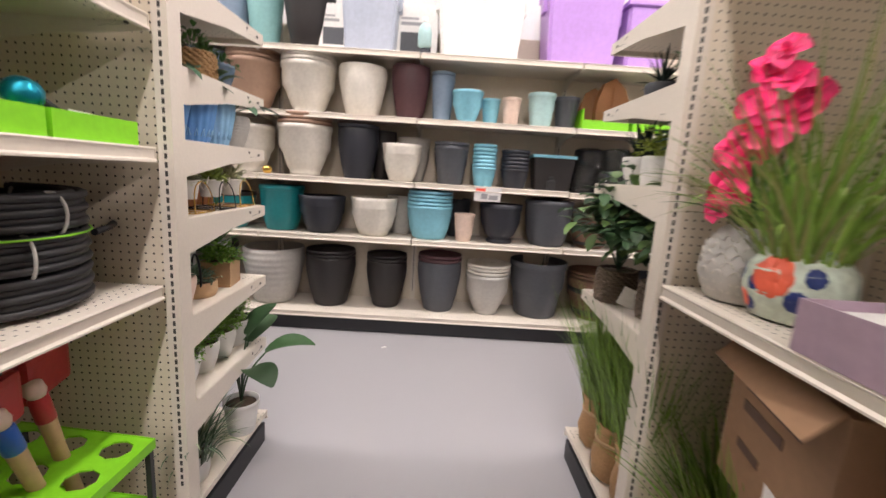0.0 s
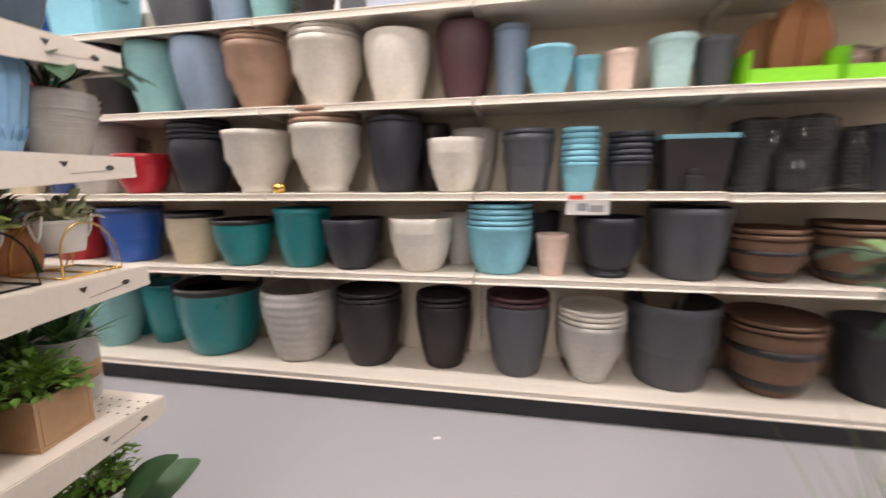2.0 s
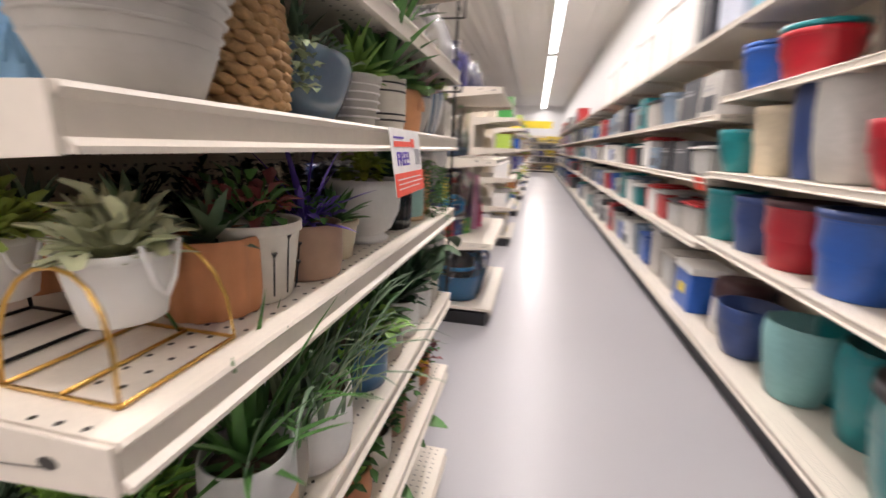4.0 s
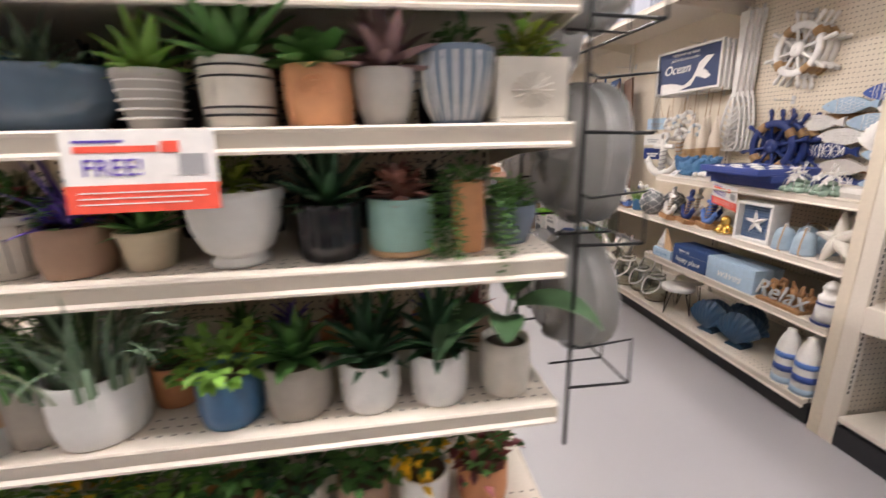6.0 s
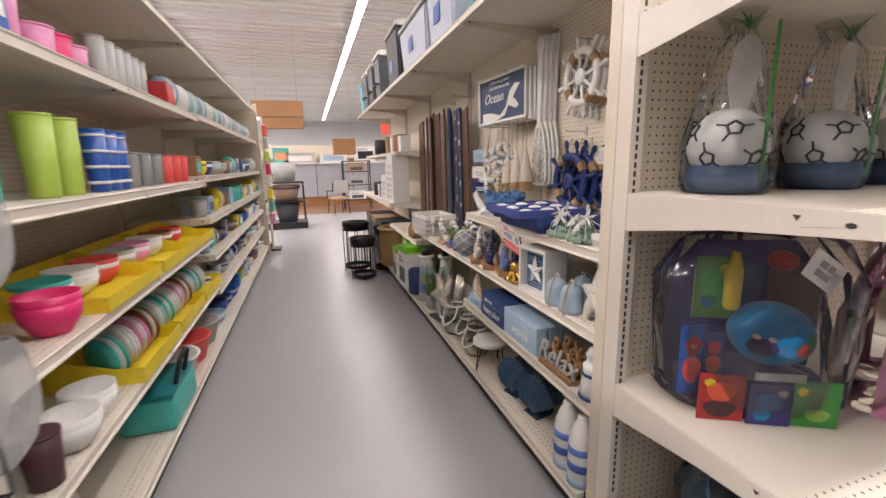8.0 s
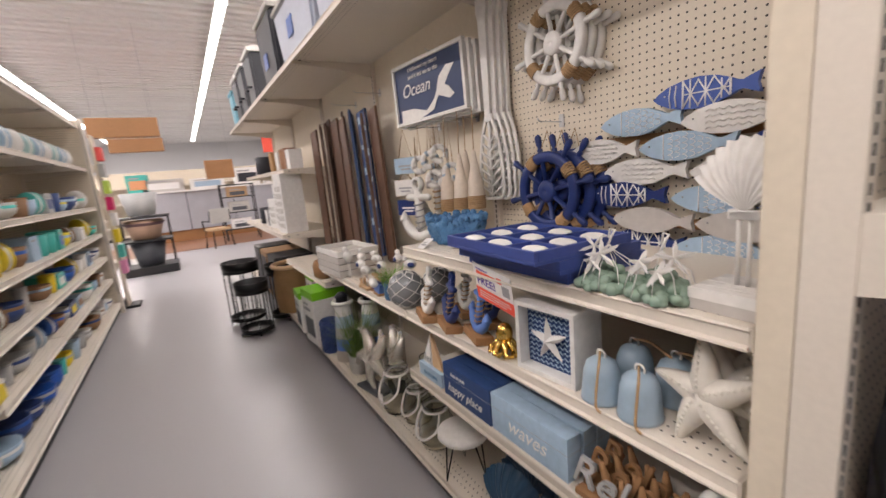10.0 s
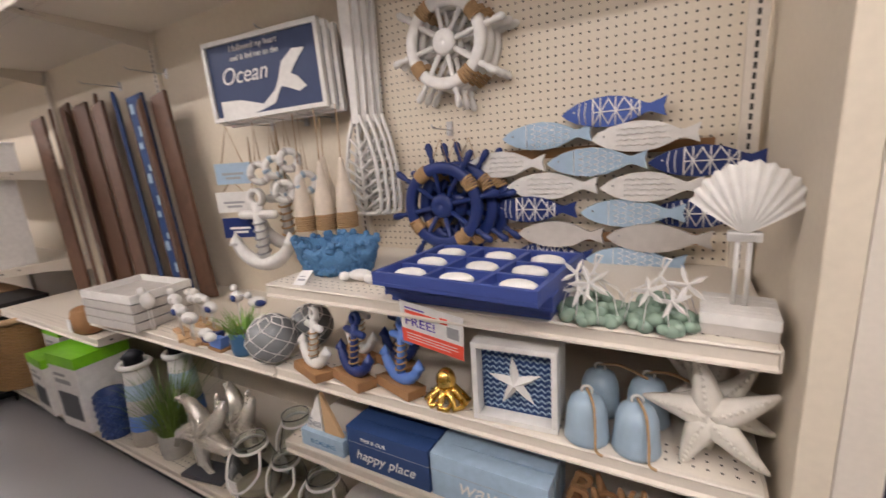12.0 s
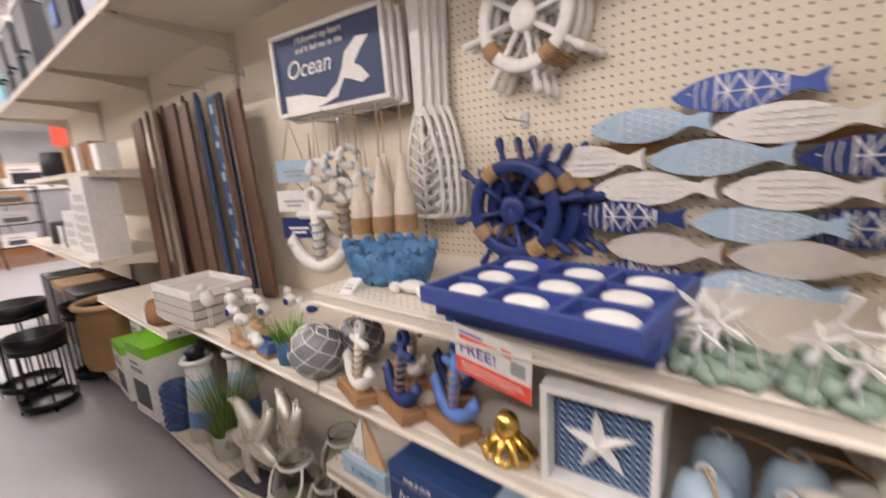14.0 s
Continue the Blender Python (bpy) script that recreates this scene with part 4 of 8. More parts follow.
for k in range(4):
    potted("large pot of green leaves on the base shelf", at(-1.1 - .25 * k, 1.66, S0), "drum", .17, .14, ("white", "taupe", "pale_grey", "white")[k], broad(9, .14, .07, .18, .12), ["leaf_mid", "leaf_deep"])

# the other end shelving
def ficus(r, h, stems, per, size, z=0.0, low=.25):
    """Arching twigs with pointed oval leaves set along them."""
    bm = bmesh.new()
    for k in range(stems):
        a, e = k * 2.4 + U(-.3, .3), U(low, 1.35)
        tip = Vector((r * math.cos(e) * math.cos(a), r * math.cos(e) * math.sin(a), z + h * math.sin(e) * U(.8, 1.1)))
        mid = Vector((tip.x * .35, tip.y * .35, z + (tip.z - z) * .75))
        rod([(0, 0, z), mid, tip], .0022, bm, 4)
        for i in range(per):
            q = .3 + .7 * (i + 1) / per
            p = (1 - q) ** 2 * Vector((0, 0, z)) + 2 * q * (1 - q) * mid + q * q * tip
            blade(bm, p, a + (1 if i % 2 else -1) * U(.3, 1.3), U(-.6, .5), size * U(.75, 1.2), size * U(.5, .68), U(.2, .9), 4, "oval", mat=1 if random.random() < .3 else 0, cup=U(.05, .25))
    return bm


t = basket_plant("dark seagrass basket with large rubber plant leaves", at(.75, 1.71, .845), .155, .14, "seagrass", ficus(.27, .40, 32, 9, .078, .13, .5), ["leaf_ficus", "leaf_ficus_light"])
basket_plant("dark basket of dense glossy green leaves", at(.83, 1.48, .845), .17, .14, "seagrass", ficus(.20, .36, 28, 9, .078, .13, .5), ["leaf_ficus", "leaf_ficus_light"])
basket_plant("dark basket of ficus leaves deeper on the shelf", at(1.05, 1.62, .845), .20, .15, "seagrass", ficus(.26, .36, 26, 9, .07, .13, .5), ["leaf_ficus", "leaf_deep"])
potted("white ball pot with a dark agave", at(.82, 1.76, 1.327), "egg", .17, .11, "white", [spiky(.1, .15, 22, .035, .09), bush(.07, .05, 60, .03, .1)], ["leaf_black", "leaf_grey"])
potted("white cylinder pot with cream blooms and greenery", at(.78, 1.56, 1.327), "drum", .115, .105, "white", [bush(.08, .10, 100, .028, .1), bush(.05, .1, 20, .035, .1)], ["leaf_yellow", "petal_white"])
potted("white round pot with dense dark greenery", at(.80, 1.40, 1.327), "egg", .13, .12, "white", bush(.1, .17, 200, .035, .11), ["leaf_deep"])
# leaf colour near black, carrying the shade deeper on the shelf
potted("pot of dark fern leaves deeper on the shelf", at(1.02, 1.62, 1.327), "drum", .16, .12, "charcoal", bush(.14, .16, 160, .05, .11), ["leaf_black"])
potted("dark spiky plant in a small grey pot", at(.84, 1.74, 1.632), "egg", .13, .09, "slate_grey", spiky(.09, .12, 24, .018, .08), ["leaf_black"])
potted("grey pot with a leafy green plant", at(.88, 1.5, 1.632), "egg", .14, .11, "pale_grey", bush(.1, .12, 120, .04, .1), ["leaf_deep"])
potted("orange glazed pot on the upper shelf", at(.84, 1.55, 1.90), "egg", .15, .13, "orange", bush(.08, .12, 90, .03, .12), ["leaf_mid"])
for y, x in ((1.78, .80), (1.56, .78), (1.40, .80)):
    t = thing("potted_plant", "tall green onion grass in a brown burlap bag", "plant", at(x, y, S0), "potted plants")
    bm = lathe([(.07, 0), (.09, .01), (.10, .08), (.082, .16), (.092, .21), (.10, .24), (.085, .235), (.07, .12)], 22)
    for v in bm.verts:
        v.co += Vector((U(-.005, .005), U(-.005, .005), U(-.004, .004)))
    part("bag", bm, "burlap", t)
    part("tie", lathe([(.08, .155), (.09, .158), (.09, .168), (.08, .17)], 20), "light_wood", t)
    part("foliage", grass(.17, .57, 330, .008, .16, .45, 1, 1.27), ["grass_lime", "grass_green"], t)


# ---- nautical wall ----
for nm, rgb, ro in (("chalk_white", (0.74, 0.72, 0.69), 0.7), ("buoy_cream", (0.70, 0.61, 0.51), 0.8), ("royal_navy", (0.012, 0.03, 0.15), 0.45), ("sign_navy", (0.025, 0.045, 0.12), 0.55), ("powder_blue", (0.37, 0.50, 0.63), 0.6),
                    ("fish_blue", (0.05, 0.10, 0.36), 0.5), ("fish_grey", (0.50, 0.47, 0.44), 0.7), ("tray_blue", (0.045, 0.075, 0.28), 0.45), ("rope", (0.42, 0.27, 0.14), 0.9),
                    ("driftwood", (0.34, 0.18, 0.08), 0.8), ("coral_blue", (0.07, 0.19, 0.37), 0.6), ("rack_brown", (0.10, 0.05, 0.03), 0.55), ("anchor_blue", (0.11, 0.22, 0.58), 0.5),
                    ("bell_blue", (0.33, 0.43, 0.52), 0.35), ("pebble_green", (0.24, 0.33, 0.26), 0.25), ("happy_blue", (0.02, 0.055, 0.17), 0.6), ("smoke", (0.20, 0.21, 0.22), 0.25),
                    ("silver_bead", (0.70, 0.67, 0.62), 0.3), ("shell_blue", (0.02, 0.06, 0.12), 0.35), ("text_grey", (0.35, 0.35, 0.36), 0.7), ("ad_violet", (0.10, 0.05, 0.42), 0.6), ("ad_red", (0.85, 0.10, 0.06), 0.55)):
    colour(nm, rgb, ro, **({"grain": 110, "bump": 0.7, "vary": 0.25} if nm in ("rope", "coral_blue", "silver_bead") else {}))
M["polished_gold"] = surface("polished_gold", (0.75, 0.50, 0.13), 0.18, 1.0)
M["bead_silver"] = surface("beaded_silver", (0.78, 0.74, 0.67), 0.24, 0.7, vary=0.35, grain=160, bump=1.0)
M["wood_rack"] = surface("brown_stained_plank", (0.115, 0.058, 0.035), 0.55, vary=0.35, grain=25)
glass, an, al, ab = nodes_of("clear_glass")
ab.inputs["Base Color"].default_value = (0.93, 0.96, 0.94, 1)
ab.inputs["Roughness"].default_value = 0.02
ab.inputs["Transmission Weight"].default_value = 1.0
ab.inputs["IOR"].default_value = 1.42
M["glass"] = glass


def face(x, y, z, turn=0.0, lean=0.0):
    """A pose on the nautical wall: local -y looks into the aisle, local x runs to a viewer's right."""
    return pose(x, y, z + 0.001, lean, 0, 90 + turn)


def words(text, size, material, parent, x, y, z, depth=0.0015, slant=0.0, name="lettering", turn=(90, 0, 0), align="CENTER"):
    cu = bpy.data.curves.new("lettering", "FONT")
    cu.body, cu.size, cu.extrude, cu.shear = text, size, depth, slant
    cu.align_x = align
    tmp = bpy.data.objects.new("lettering_source", cu)
    scene.collection.objects.link(tmp)
    bpy.context.view_layer.update()
    me = bpy.data.meshes.new_from_object(tmp.evaluated_get(bpy.context.evaluated_depsgraph_get()))
    bpy.data.objects.remove(tmp)
    me.materials.clear()
    me.materials.append(M[material])
    ob = new(name, me)
    ob.parent = parent
    ob.matrix_local = pose(x, y, z, *turn)
    return ob


def ring(bm, c, r, a, b, seg=40, mat=0):
    """A flat ring in the xz plane: r its middle radius, a its width, b its thickness."""
    k = []
    for i in range(seg):
        t = 2 * math.pi * i / seg
        ct, st = math.cos(t), math.sin(t)
        k.append([bm.verts.new((c[0] + (r + da) * ct, c[1] + db, c[2] + (r + da) * st)) for da, db in ((-a / 2, -b * .3), (-a * .3, -b / 2), (a * .3, -b / 2), (a / 2, -b * .3), (a / 2, b / 2), (-a / 2, b / 2))])
    for i in range(seg):
        p, q = k[i], k[(i + 1) % seg]
        for j in range(6):
            f = bm.faces.new((p[j], p[(j + 1) % 6], q[(j + 1) % 6], q[j]))
            f.smooth, f.material_index = True, mat
    return bm


def turned_spoke(bm, a, r0, r1, r2, w):
    """A wheel spoke with a turned handle, pointing out at angle a."""
    d = (math.cos(a), 0, math.sin(a))
    rs = [(r0, w), (r1, w), (r1 + .01, w * 1.3), (r1 + .018, w * .8), ((r1 + r2) / 2, w * 1.35), (r2 - .01, w * 1.5), (r2, w * .7)]
    return rod([(d[0] * q, 0, d[2] * q) for q, _ in rs], [k for _, k in rs], bm, 8)


def ship_wheel(label, m, r, col, band, rope=True):
    t = thing("ship_wheel", label, "wall decor", m, "ship wheels")
    part("rim", ring(bmesh.new(), (0, 0, 0), r * .87, r * .26, .028), col, t)
    hub = bmesh.new()
    ring(hub, (0, 0, 0), r * .14, r * .28, .034, 24)
    part("hub", hub, col, t)
    for k in range(8):
        part("spoke", turned_spoke(bmesh.new(), k * math.pi / 4 + .2, r * .2, r * 1.0, r * 1.45, .009), col, t)
    for k in range(4):
        a = k * math.pi / 2 + .6
        bm = bmesh.new()
        for j in (-2, -1, 0, 1, 2):
            aa = a + j * .07
            c = Vector((r * .87 * math.cos(aa), 0, r * .87 * math.sin(aa)))
            e = Vector((math.cos(aa), 0, math.sin(aa)))
            rod([c + e * (r * .15 * math.cos(q)) + Vector((0, .019 * math.sin(q), 0)) for q in [2 * math.pi * i / 10 for i in range(10)]], .005, bm, 5, closed=True)
        part("rope_wrap", bm, band, t)
    return t


for k, dx in enumerate((0, -.034, -.066)):
    ship_wheel("white wooden ship wheel with rope wraps hanging on pegboard", face(-4.165 + dx, .262 + .012 * k, 1.800 - .006 * k, 0), .150, "chalk_white", "rope")
for k, (dx, dy, dz) in enumerate(((0, 0, 0), (-.034, .045, -.002), (-.068, .08, 0))):
    w = ship_wheel("dark blue wooden ship wheel with rope wraps hanging on pegboard", face(-4.145 + dx, .222 + dy, 1.252 + dz), .157, "royal_navy", "rope")
    part("hanging_cord", rod([(-.045, -.01, .12), (0, .01, .235), (.045, -.01, .12)], .002, seg=4), "rope", w)


def peg_hook(y, z, length, label="thin steel peg hook on the pegboard"):
    t = thing("peg_hook", label, "hook", face(NX, y, z), "peg hooks")
    part("wire", rod([(0, 0, 0), (0, -length, .004), (0, -length - .012, .016)], .0028, seg=5), "steel", t)
    part("plate", boxes((-.012, .012, -.012, -.007, -.02, .03)), "steel", t)
    return t


for y, z, ln in ((.22, 1.52, .13), (.26, 1.99, .13), (-.10, 2.11, .14), (-.60, 2.00, .12), (-.72, 1.62, .24), (-.50, 1.62, .24), (-.34, 1.62, .20), (-2.0, 1.96, .2), (-1.5, 1.96, .2)):
    peg_hook(y, z, ln)

FISH = [(-1, 0), (-.88, .34), (-.66, .70), (-.36, .93), (-.05, 1.0), (.25, .86), (.48, .56), (.64, .30), (.72, .26), (1.0, .62), (.95, 0), (1.0, -.62), (.72, -.26), (.64, -.30), (.48, -.56), (.25, -.86), (-.05, -1.0), (-.36, -.93), (-.66, -.70), (-.88, -.34)]
wallfish = thing("fish_wall_art", "wall hanging of many carved wooden fish in blue and white", "wall decor", face(-4.19, .733, 1.291) @ Matrix.Scale(1.07, 4))


def fish(y0, y1, z, scheme, back=0.0):
    L, H = (y1 - y0) / 2, .041
    cx, cz, cy = (y0 + y1) / 2 - .75, z - 1.301, back
    base = {"tri": "fish_blue", "navy": "royal_navy", "scale": "powder_blue", "chev": "chalk_white", "plain": "fish_grey"}[scheme]
    ob = part("fish", prism([(cx + a * L, cz + b * H) for a, b in FISH], .016, plane="xz", at=cy), base, wallfish)
    bm, f = bmesh.new(), cy - .0012

    def line(pts, w=.0022):
        rod([(cx + a * L, f, cz + b * H) for a, b in pts], w, bm, 4)

    if scheme in ("tri", "navy"):
        for a in (-.62, -.5):
            line([(a, .7), (a - .03, .0), (a, -.7)], .0018)
        line([(-.36, .9), (-.36, -.9)], .003)
        line([(.52, .5), (.52, -.5)], .003)
        for a in (-.36, -.07, .22):
            line([(a, .85), (a + .29, -.75 if a < .2 else -.5)])
            line([(a, -.85), (a + .29, .75 if a < .2 else .5)])
            line([(a + .145, .9 if a < .2 else .6), (a + .145, -.9 if a < .2 else -.6)])
        line([(-.36, 0), (.52, 0)])
    elif scheme == "scale":
        line([(-.42, .85), (-.42, -.85)], .0015)
        for i in range(6):
            for j in range(-2, 3):
                a, b = -.32 + i * .15, j * .38 + (.19 if i % 2 else 0)
                if abs(b) < .85 - max(0, a) * .9:
                    line([(a, b + .19), (a + .08, b + .12), (a + .11, b), (a + .08, b - .12), (a, b - .19)], .0011)
    elif scheme == "chev":
        for i in range(6):
            for j in range(4):
                a, b = -.5 + i * .17, -.6 + j * .36
                if abs(b) < .8 - max(0, a) * .9:
                    line([(a, b), (a + .07, b + .14), (a + .14, b)], .0022)
    else:
        bm.free()
        bm = None
    if bm:
        part("pattern", bm, "paper_white" if scheme != "chev" else "chalk_white", ob)
    eye = ball(bmesh.new(), (cx - .74 * L, cy - .001, cz + .12 * H), .0028, 8, 4)
    part("eye", eye, "white" if scheme in ("tri", "navy") else "text_grey", ob)


for y0, y1, z, sc, bk in ((.665, .936, 1.52, "tri", 0), (.478, .748, 1.468, "scale", .004), (.748, 1.016, 1.447, "chev", -.006), (.347, .612, 1.39, "chev", 0), (.621, .895, 1.385, "scale", -.006),
                          (.895, 1.165, 1.374, "navy", .006), (.488, .766, 1.318, "chev", .003), (.774, 1.03, 1.31, "chev", -.004), (.434, .708, 1.247, "navy", -.004), (.717, .993, 1.236, "scale", .004),
                          (.523, .785, 1.168, "plain", 0), (.793, 1.058, 1.166, "plain", -.006), (.735, 1.001, 1.095, "scale", .0), (.385, .62, 1.238, "plain", .024), (.90, 1.15, 1.232, "navy", .026), (.50, .75, 1.095, "navy", .024)):
    fish(y0, y1, z, sc, bk)
part("backing_rail", boxes((-.28, .30, .044, .060, -.16, -.13), (-.28, .30, .044, .060, .10, .13), (-.02, .02, .061, .072, -.2, .2)), "driftwood", wallfish)


def ocean_sign(k):
    t = thing("wall_sign", "navy framed wooden sign with a white whale tail", "sign", face(-4.08 - .024 * k, -.545 + .02 * k, 1.805 - .010 * k, 8, 0) @ pose(0, 0, 0, 0, -1.5, 0), "whale tail signs")
    w, h = .60, .325
    part("panel", boxes((-w / 2 + .012, w / 2 - .012, 0, .006, -h / 2 + .012, h / 2 - .012)), "sign_navy", t)
    fr = bmesh.new()
    for q in ((-w / 2, w / 2, -.012, .014, h / 2 - .018, h / 2), (-w / 2, w / 2, -.012, .014, -h / 2, -h / 2 + .018), (-w / 2, -w / 2 + .018, -.0118, .0138, -h / 2 + .0182, h / 2 - .0182), (w / 2 - .018, w / 2, -.0118, .0138, -h / 2 + .0182, h / 2 - .0182)):
        box(fr, *q, bevel=.002)
    part("frame", fr, "chalk_white", t)
    if k == 0:
        words("I followed my heart", .032, "paper_white", t, -.03, -.003, .11, .001, .2)
        words("and it led me to the", .032, "paper_white", t, -.03, -.003, .073, .001, .2)
        words("Ocean", .095, "paper_white", t, -.10, -.003, -.015, .001, .3)
        tail = [(-.29, -.05), (-.16, -.055), (-.02, -.085), (.06, -.04), (.09, .0), (.12, .06), (.19, .10), (.26, .095), (.21, .055), (.165, .012), (.20, -.002), (.245, -.045), (.20, -.06), (.14, -.04), (.10, -.03), (.05, -.09), (-.03, -.135), (-.14, -.15), (-.29, -.15)]
        part("whale_tail", prism([(a * .86, b - .028) if b > -.12 else (a * .86, b) for a, b in tail], .002, plane="xz", at=-.003), "chalk_white", t)
    return t


for k in range(3):
    ocean_sign(k)


def paddle(y, x, rot, label="white carved lattice paddle hanging on pegboard"):
    t = thing("paddle", label, "wall decor", face(x, y, 1.215, rot), "carved paddles")
    part("shaft", prism([(-.016, .36), (.016, .36), (.022, .62), (.026, .80), (.036, .83), (.034, .89), (-.034, .89), (-.036, .83), (-.026, .80), (-.022, .62)], .016, plane="xz"), "chalk_white", t)
    out = bmesh.new()
    for s in (-1, 1):
        rod([(0.0, .008, 0.004), (s * .05, .008, .004), (s * .072, .008, .02), (s * .078, .008, .06), (s * .070, .008, .20), (s * .045, .008, .31), (s * .012, .008, .39)], .009, out, 6)
    rod([(0, .008, 0), (0, .008, .36)], .007, out, 6)
    part("blade_frame", out, "chalk_white", t)
    lat = bmesh.new()
    for k in range(7):
        z = .02 + k * .040
        w = np.interp(z + .045, [0, .06, .20, .31, .39], [.07, .074, .066, .042, .012])
        for s in (-1, 1):
            rod([(0, .008, z), (s * w, .008, z + .045)], .0062, lat, 5)
    part("lattice", lat, "chalk_white", t)
    return t


for k, (dy, dx, r) in enumerate(((-.145, -4.15, 4), (-.12, -4.17, 0), (-.098, -4.19, -4), (-.082, -4.21, -7))):
    paddle(dy, dx, r)


def anchor(label, m, s, col, band, base=None, cord=None):
    t = thing("anchor_ornament", label, "ornament", m, "anchors")
    bm = rod([(0, 0, s * .12), (0, 0, s * .85)], s * .07, seg=8)
    part("shank", bm, col, t)
    part("ring", ring(bmesh.new(), (0, 0, s * .92), s * .095, s * .06, s * .09, 24), col, t)
    part("stock", rod([(-s * .3, 0, s * .70), (-s * .26, 0, s * .70), (s * .26, 0, s * .70), (s * .3, 0, s * .70)], [s * .03, s * .06, s * .06, s * .03], seg=8), col, t)
    arc = [(s * .46 * math.sin(a), 0, s * .50 - s * .46 * math.cos(a)) for a in [-1.25 + 2.5 * i / 12 for i in range(13)]]
    part("arm", rod(arc, [s * (.05 + .05 * math.cos((i - 6) / 6 * 1.2)) for i in range(13)], seg=8), col, t)
    for q in (-1, 1):
        part("fluke", lathe([(s * .10, 0), (s * .085, s * .05), (s * .004, s * .17)], 6, at=(q * s * .43, 0, s * .30)), col, t)
    rp = bmesh.new()
    for k in range(5):
        z = s * (.2 + .1 * k)
        rod([(s * .085 * math.cos(a), s * .085 * math.sin(a), z + s * .02 * math.sin(a)) for a in [2 * math.pi * i / 10 for i in range(10)]], s * .014, rp, 5, closed=True)
    part("rope_wrap", rp, band, t)
    if base:
        part("base", boxes((-s * .42, s * .42, -s * .18, s * .18, -s * .16, -s * .005), bevel=.003), base, t)
    if cord:
        part("hanging_cord", rod([(-.01, 0, s * .98), (0, .01, s * .98 + cord), (.01, 0, s * .98)], .0022, seg=4), "rope", t)
    return t


anchor("white wooden anchor with rope wrap hanging from a hook", face(-4.00, -.61, 1.005, 12), .33, "chalk_white", "text_grey", cord=.23)
anchor("grey white wooden anchor hanging behind another anchor", face(-4.08, -.53, 1.08, 12), .31, "fish_grey", "rope", cord=.22)
for k, (y, z, col, tx) in enumerate(((-.735, 1.415, "powder_blue", 0), (-.76, 1.29, "chalk_white", 0), (-.745, 1.175, "royal_navy", 0))):
    t = thing("hanging_plaque", "small painted wooden plaque hanging on a cord", "sign", face(-4.0, y, z, 20), "hanging plaques")
    part("board", boxes((-.085, .085, 0, .01, -.045, .045), bevel=.002), col, t)
    part("cord", rod([(-.05, .005, .045), (0, .005, .20 - .1 * k), (.05, .005, .045)], .002, seg=4), "rope", t)
    part("motto_line", boxes((-.05, .05, -.002, 0, -.006, .004), (-.035, .035, -.002, 0, -.024, -.014)), "text_grey" if col != "royal_navy" else "paper_white", t)
for k, (y, x) in enumerate(((-.395, -4.06), (-.285, -4.07), (-.19, -4.09), (-.33, -4.14))):
    t = thing("rope_buoy", "natural wood and rope buoy hanging on a cord", "wall decor", face(x, y, 1.135 + .008 * k, 30), "rope buoys")
    prof = [(.026, 0), (.038, .01), (.040, .10), (.034, .16), (.024, .20), (.010, .29), (.006, .30)]
    part("float", lathe(prof, 20), "buoy_cream", t)
    wr = bmesh.new()
    for j in range(7):
        rod([(.040 * math.cos(a), .040 * math.sin(a), .03 + j * .009) for a in [2 * math.pi * i / 14 for i in range(14)]], .0045, wr, 5, closed=True)
    part("rope_wrap", wr, "rope", t)
    part("hanging_cord", rod([(0, 0, .30), (.004, 0, .40), (0, .01, .50)], .0025, seg=4), "rope", t)

for k, (y, z, x) in enumerate(((-.56, 1.41, -4.00), (-.50, 1.43, -4.03), (-.42, 1.455, -4.04), (-.52, 1.34, -4.07), (-.45, 1.33, -4.02), (-.38, 1.36, -4.08))):
    t = thing("life_ring_ornament", "small white life ring with grey bands hanging on a cord", "ornament", face(x, y, z, 40 + 12 * (k % 3)), "life rings")
    part("ring", rod([(.036 * math.cos(a), 0, .036 * math.sin(a)) for a in [2 * math.pi * i / 24 for i in range(24)]], .015, seg=10, closed=True), "chalk_white", t)
    for j in range(4):
        a = j * math.pi / 2 + .4
        part("band", rod([(.036 * math.cos(a + q), 0, .036 * math.sin(a + q)) for q in (-.2, 0, .2)], .0157, seg=10), "bell_blue" if k % 2 else "fish_grey", t)
    part("hanging_cord", rod([(-.01, 0, .05), (0, .01, 1.62 - z), (.01, 0, .05)], .002, seg=4), "rope", t)

# top display shelf
TZ = 1.06
t = thing("coral_bowl", "rough blue coral textured bowl on the shelf", "bowl", face(-3.875, -.065, TZ))
bm = lathe([(.11, 0), (.13, .01), (.16, .06), (.168, .105), (.15, .105), (.11, .03), (.03, .02)], 48, squash=.62)
for v in bm.verts:
    if v.co.xy.length > .06:
        v.co += Vector((U(-.012, .012), U(-.012, .012), U(-.012, .014)))
part("bowl", bm, "coral_blue", t)
bm = bmesh.new()
for k in range(320):
    a, q = U(0, 6.283), U(0, 1)
    r = .13 + .04 * q
    ball(bm, (r * math.cos(a), r * .62 * math.sin(a), .012 + .105 * q), U(.007, .016), 6, 4)
tagged(part("coral_knob", bm, "coral_blue", t), kind="stuff")


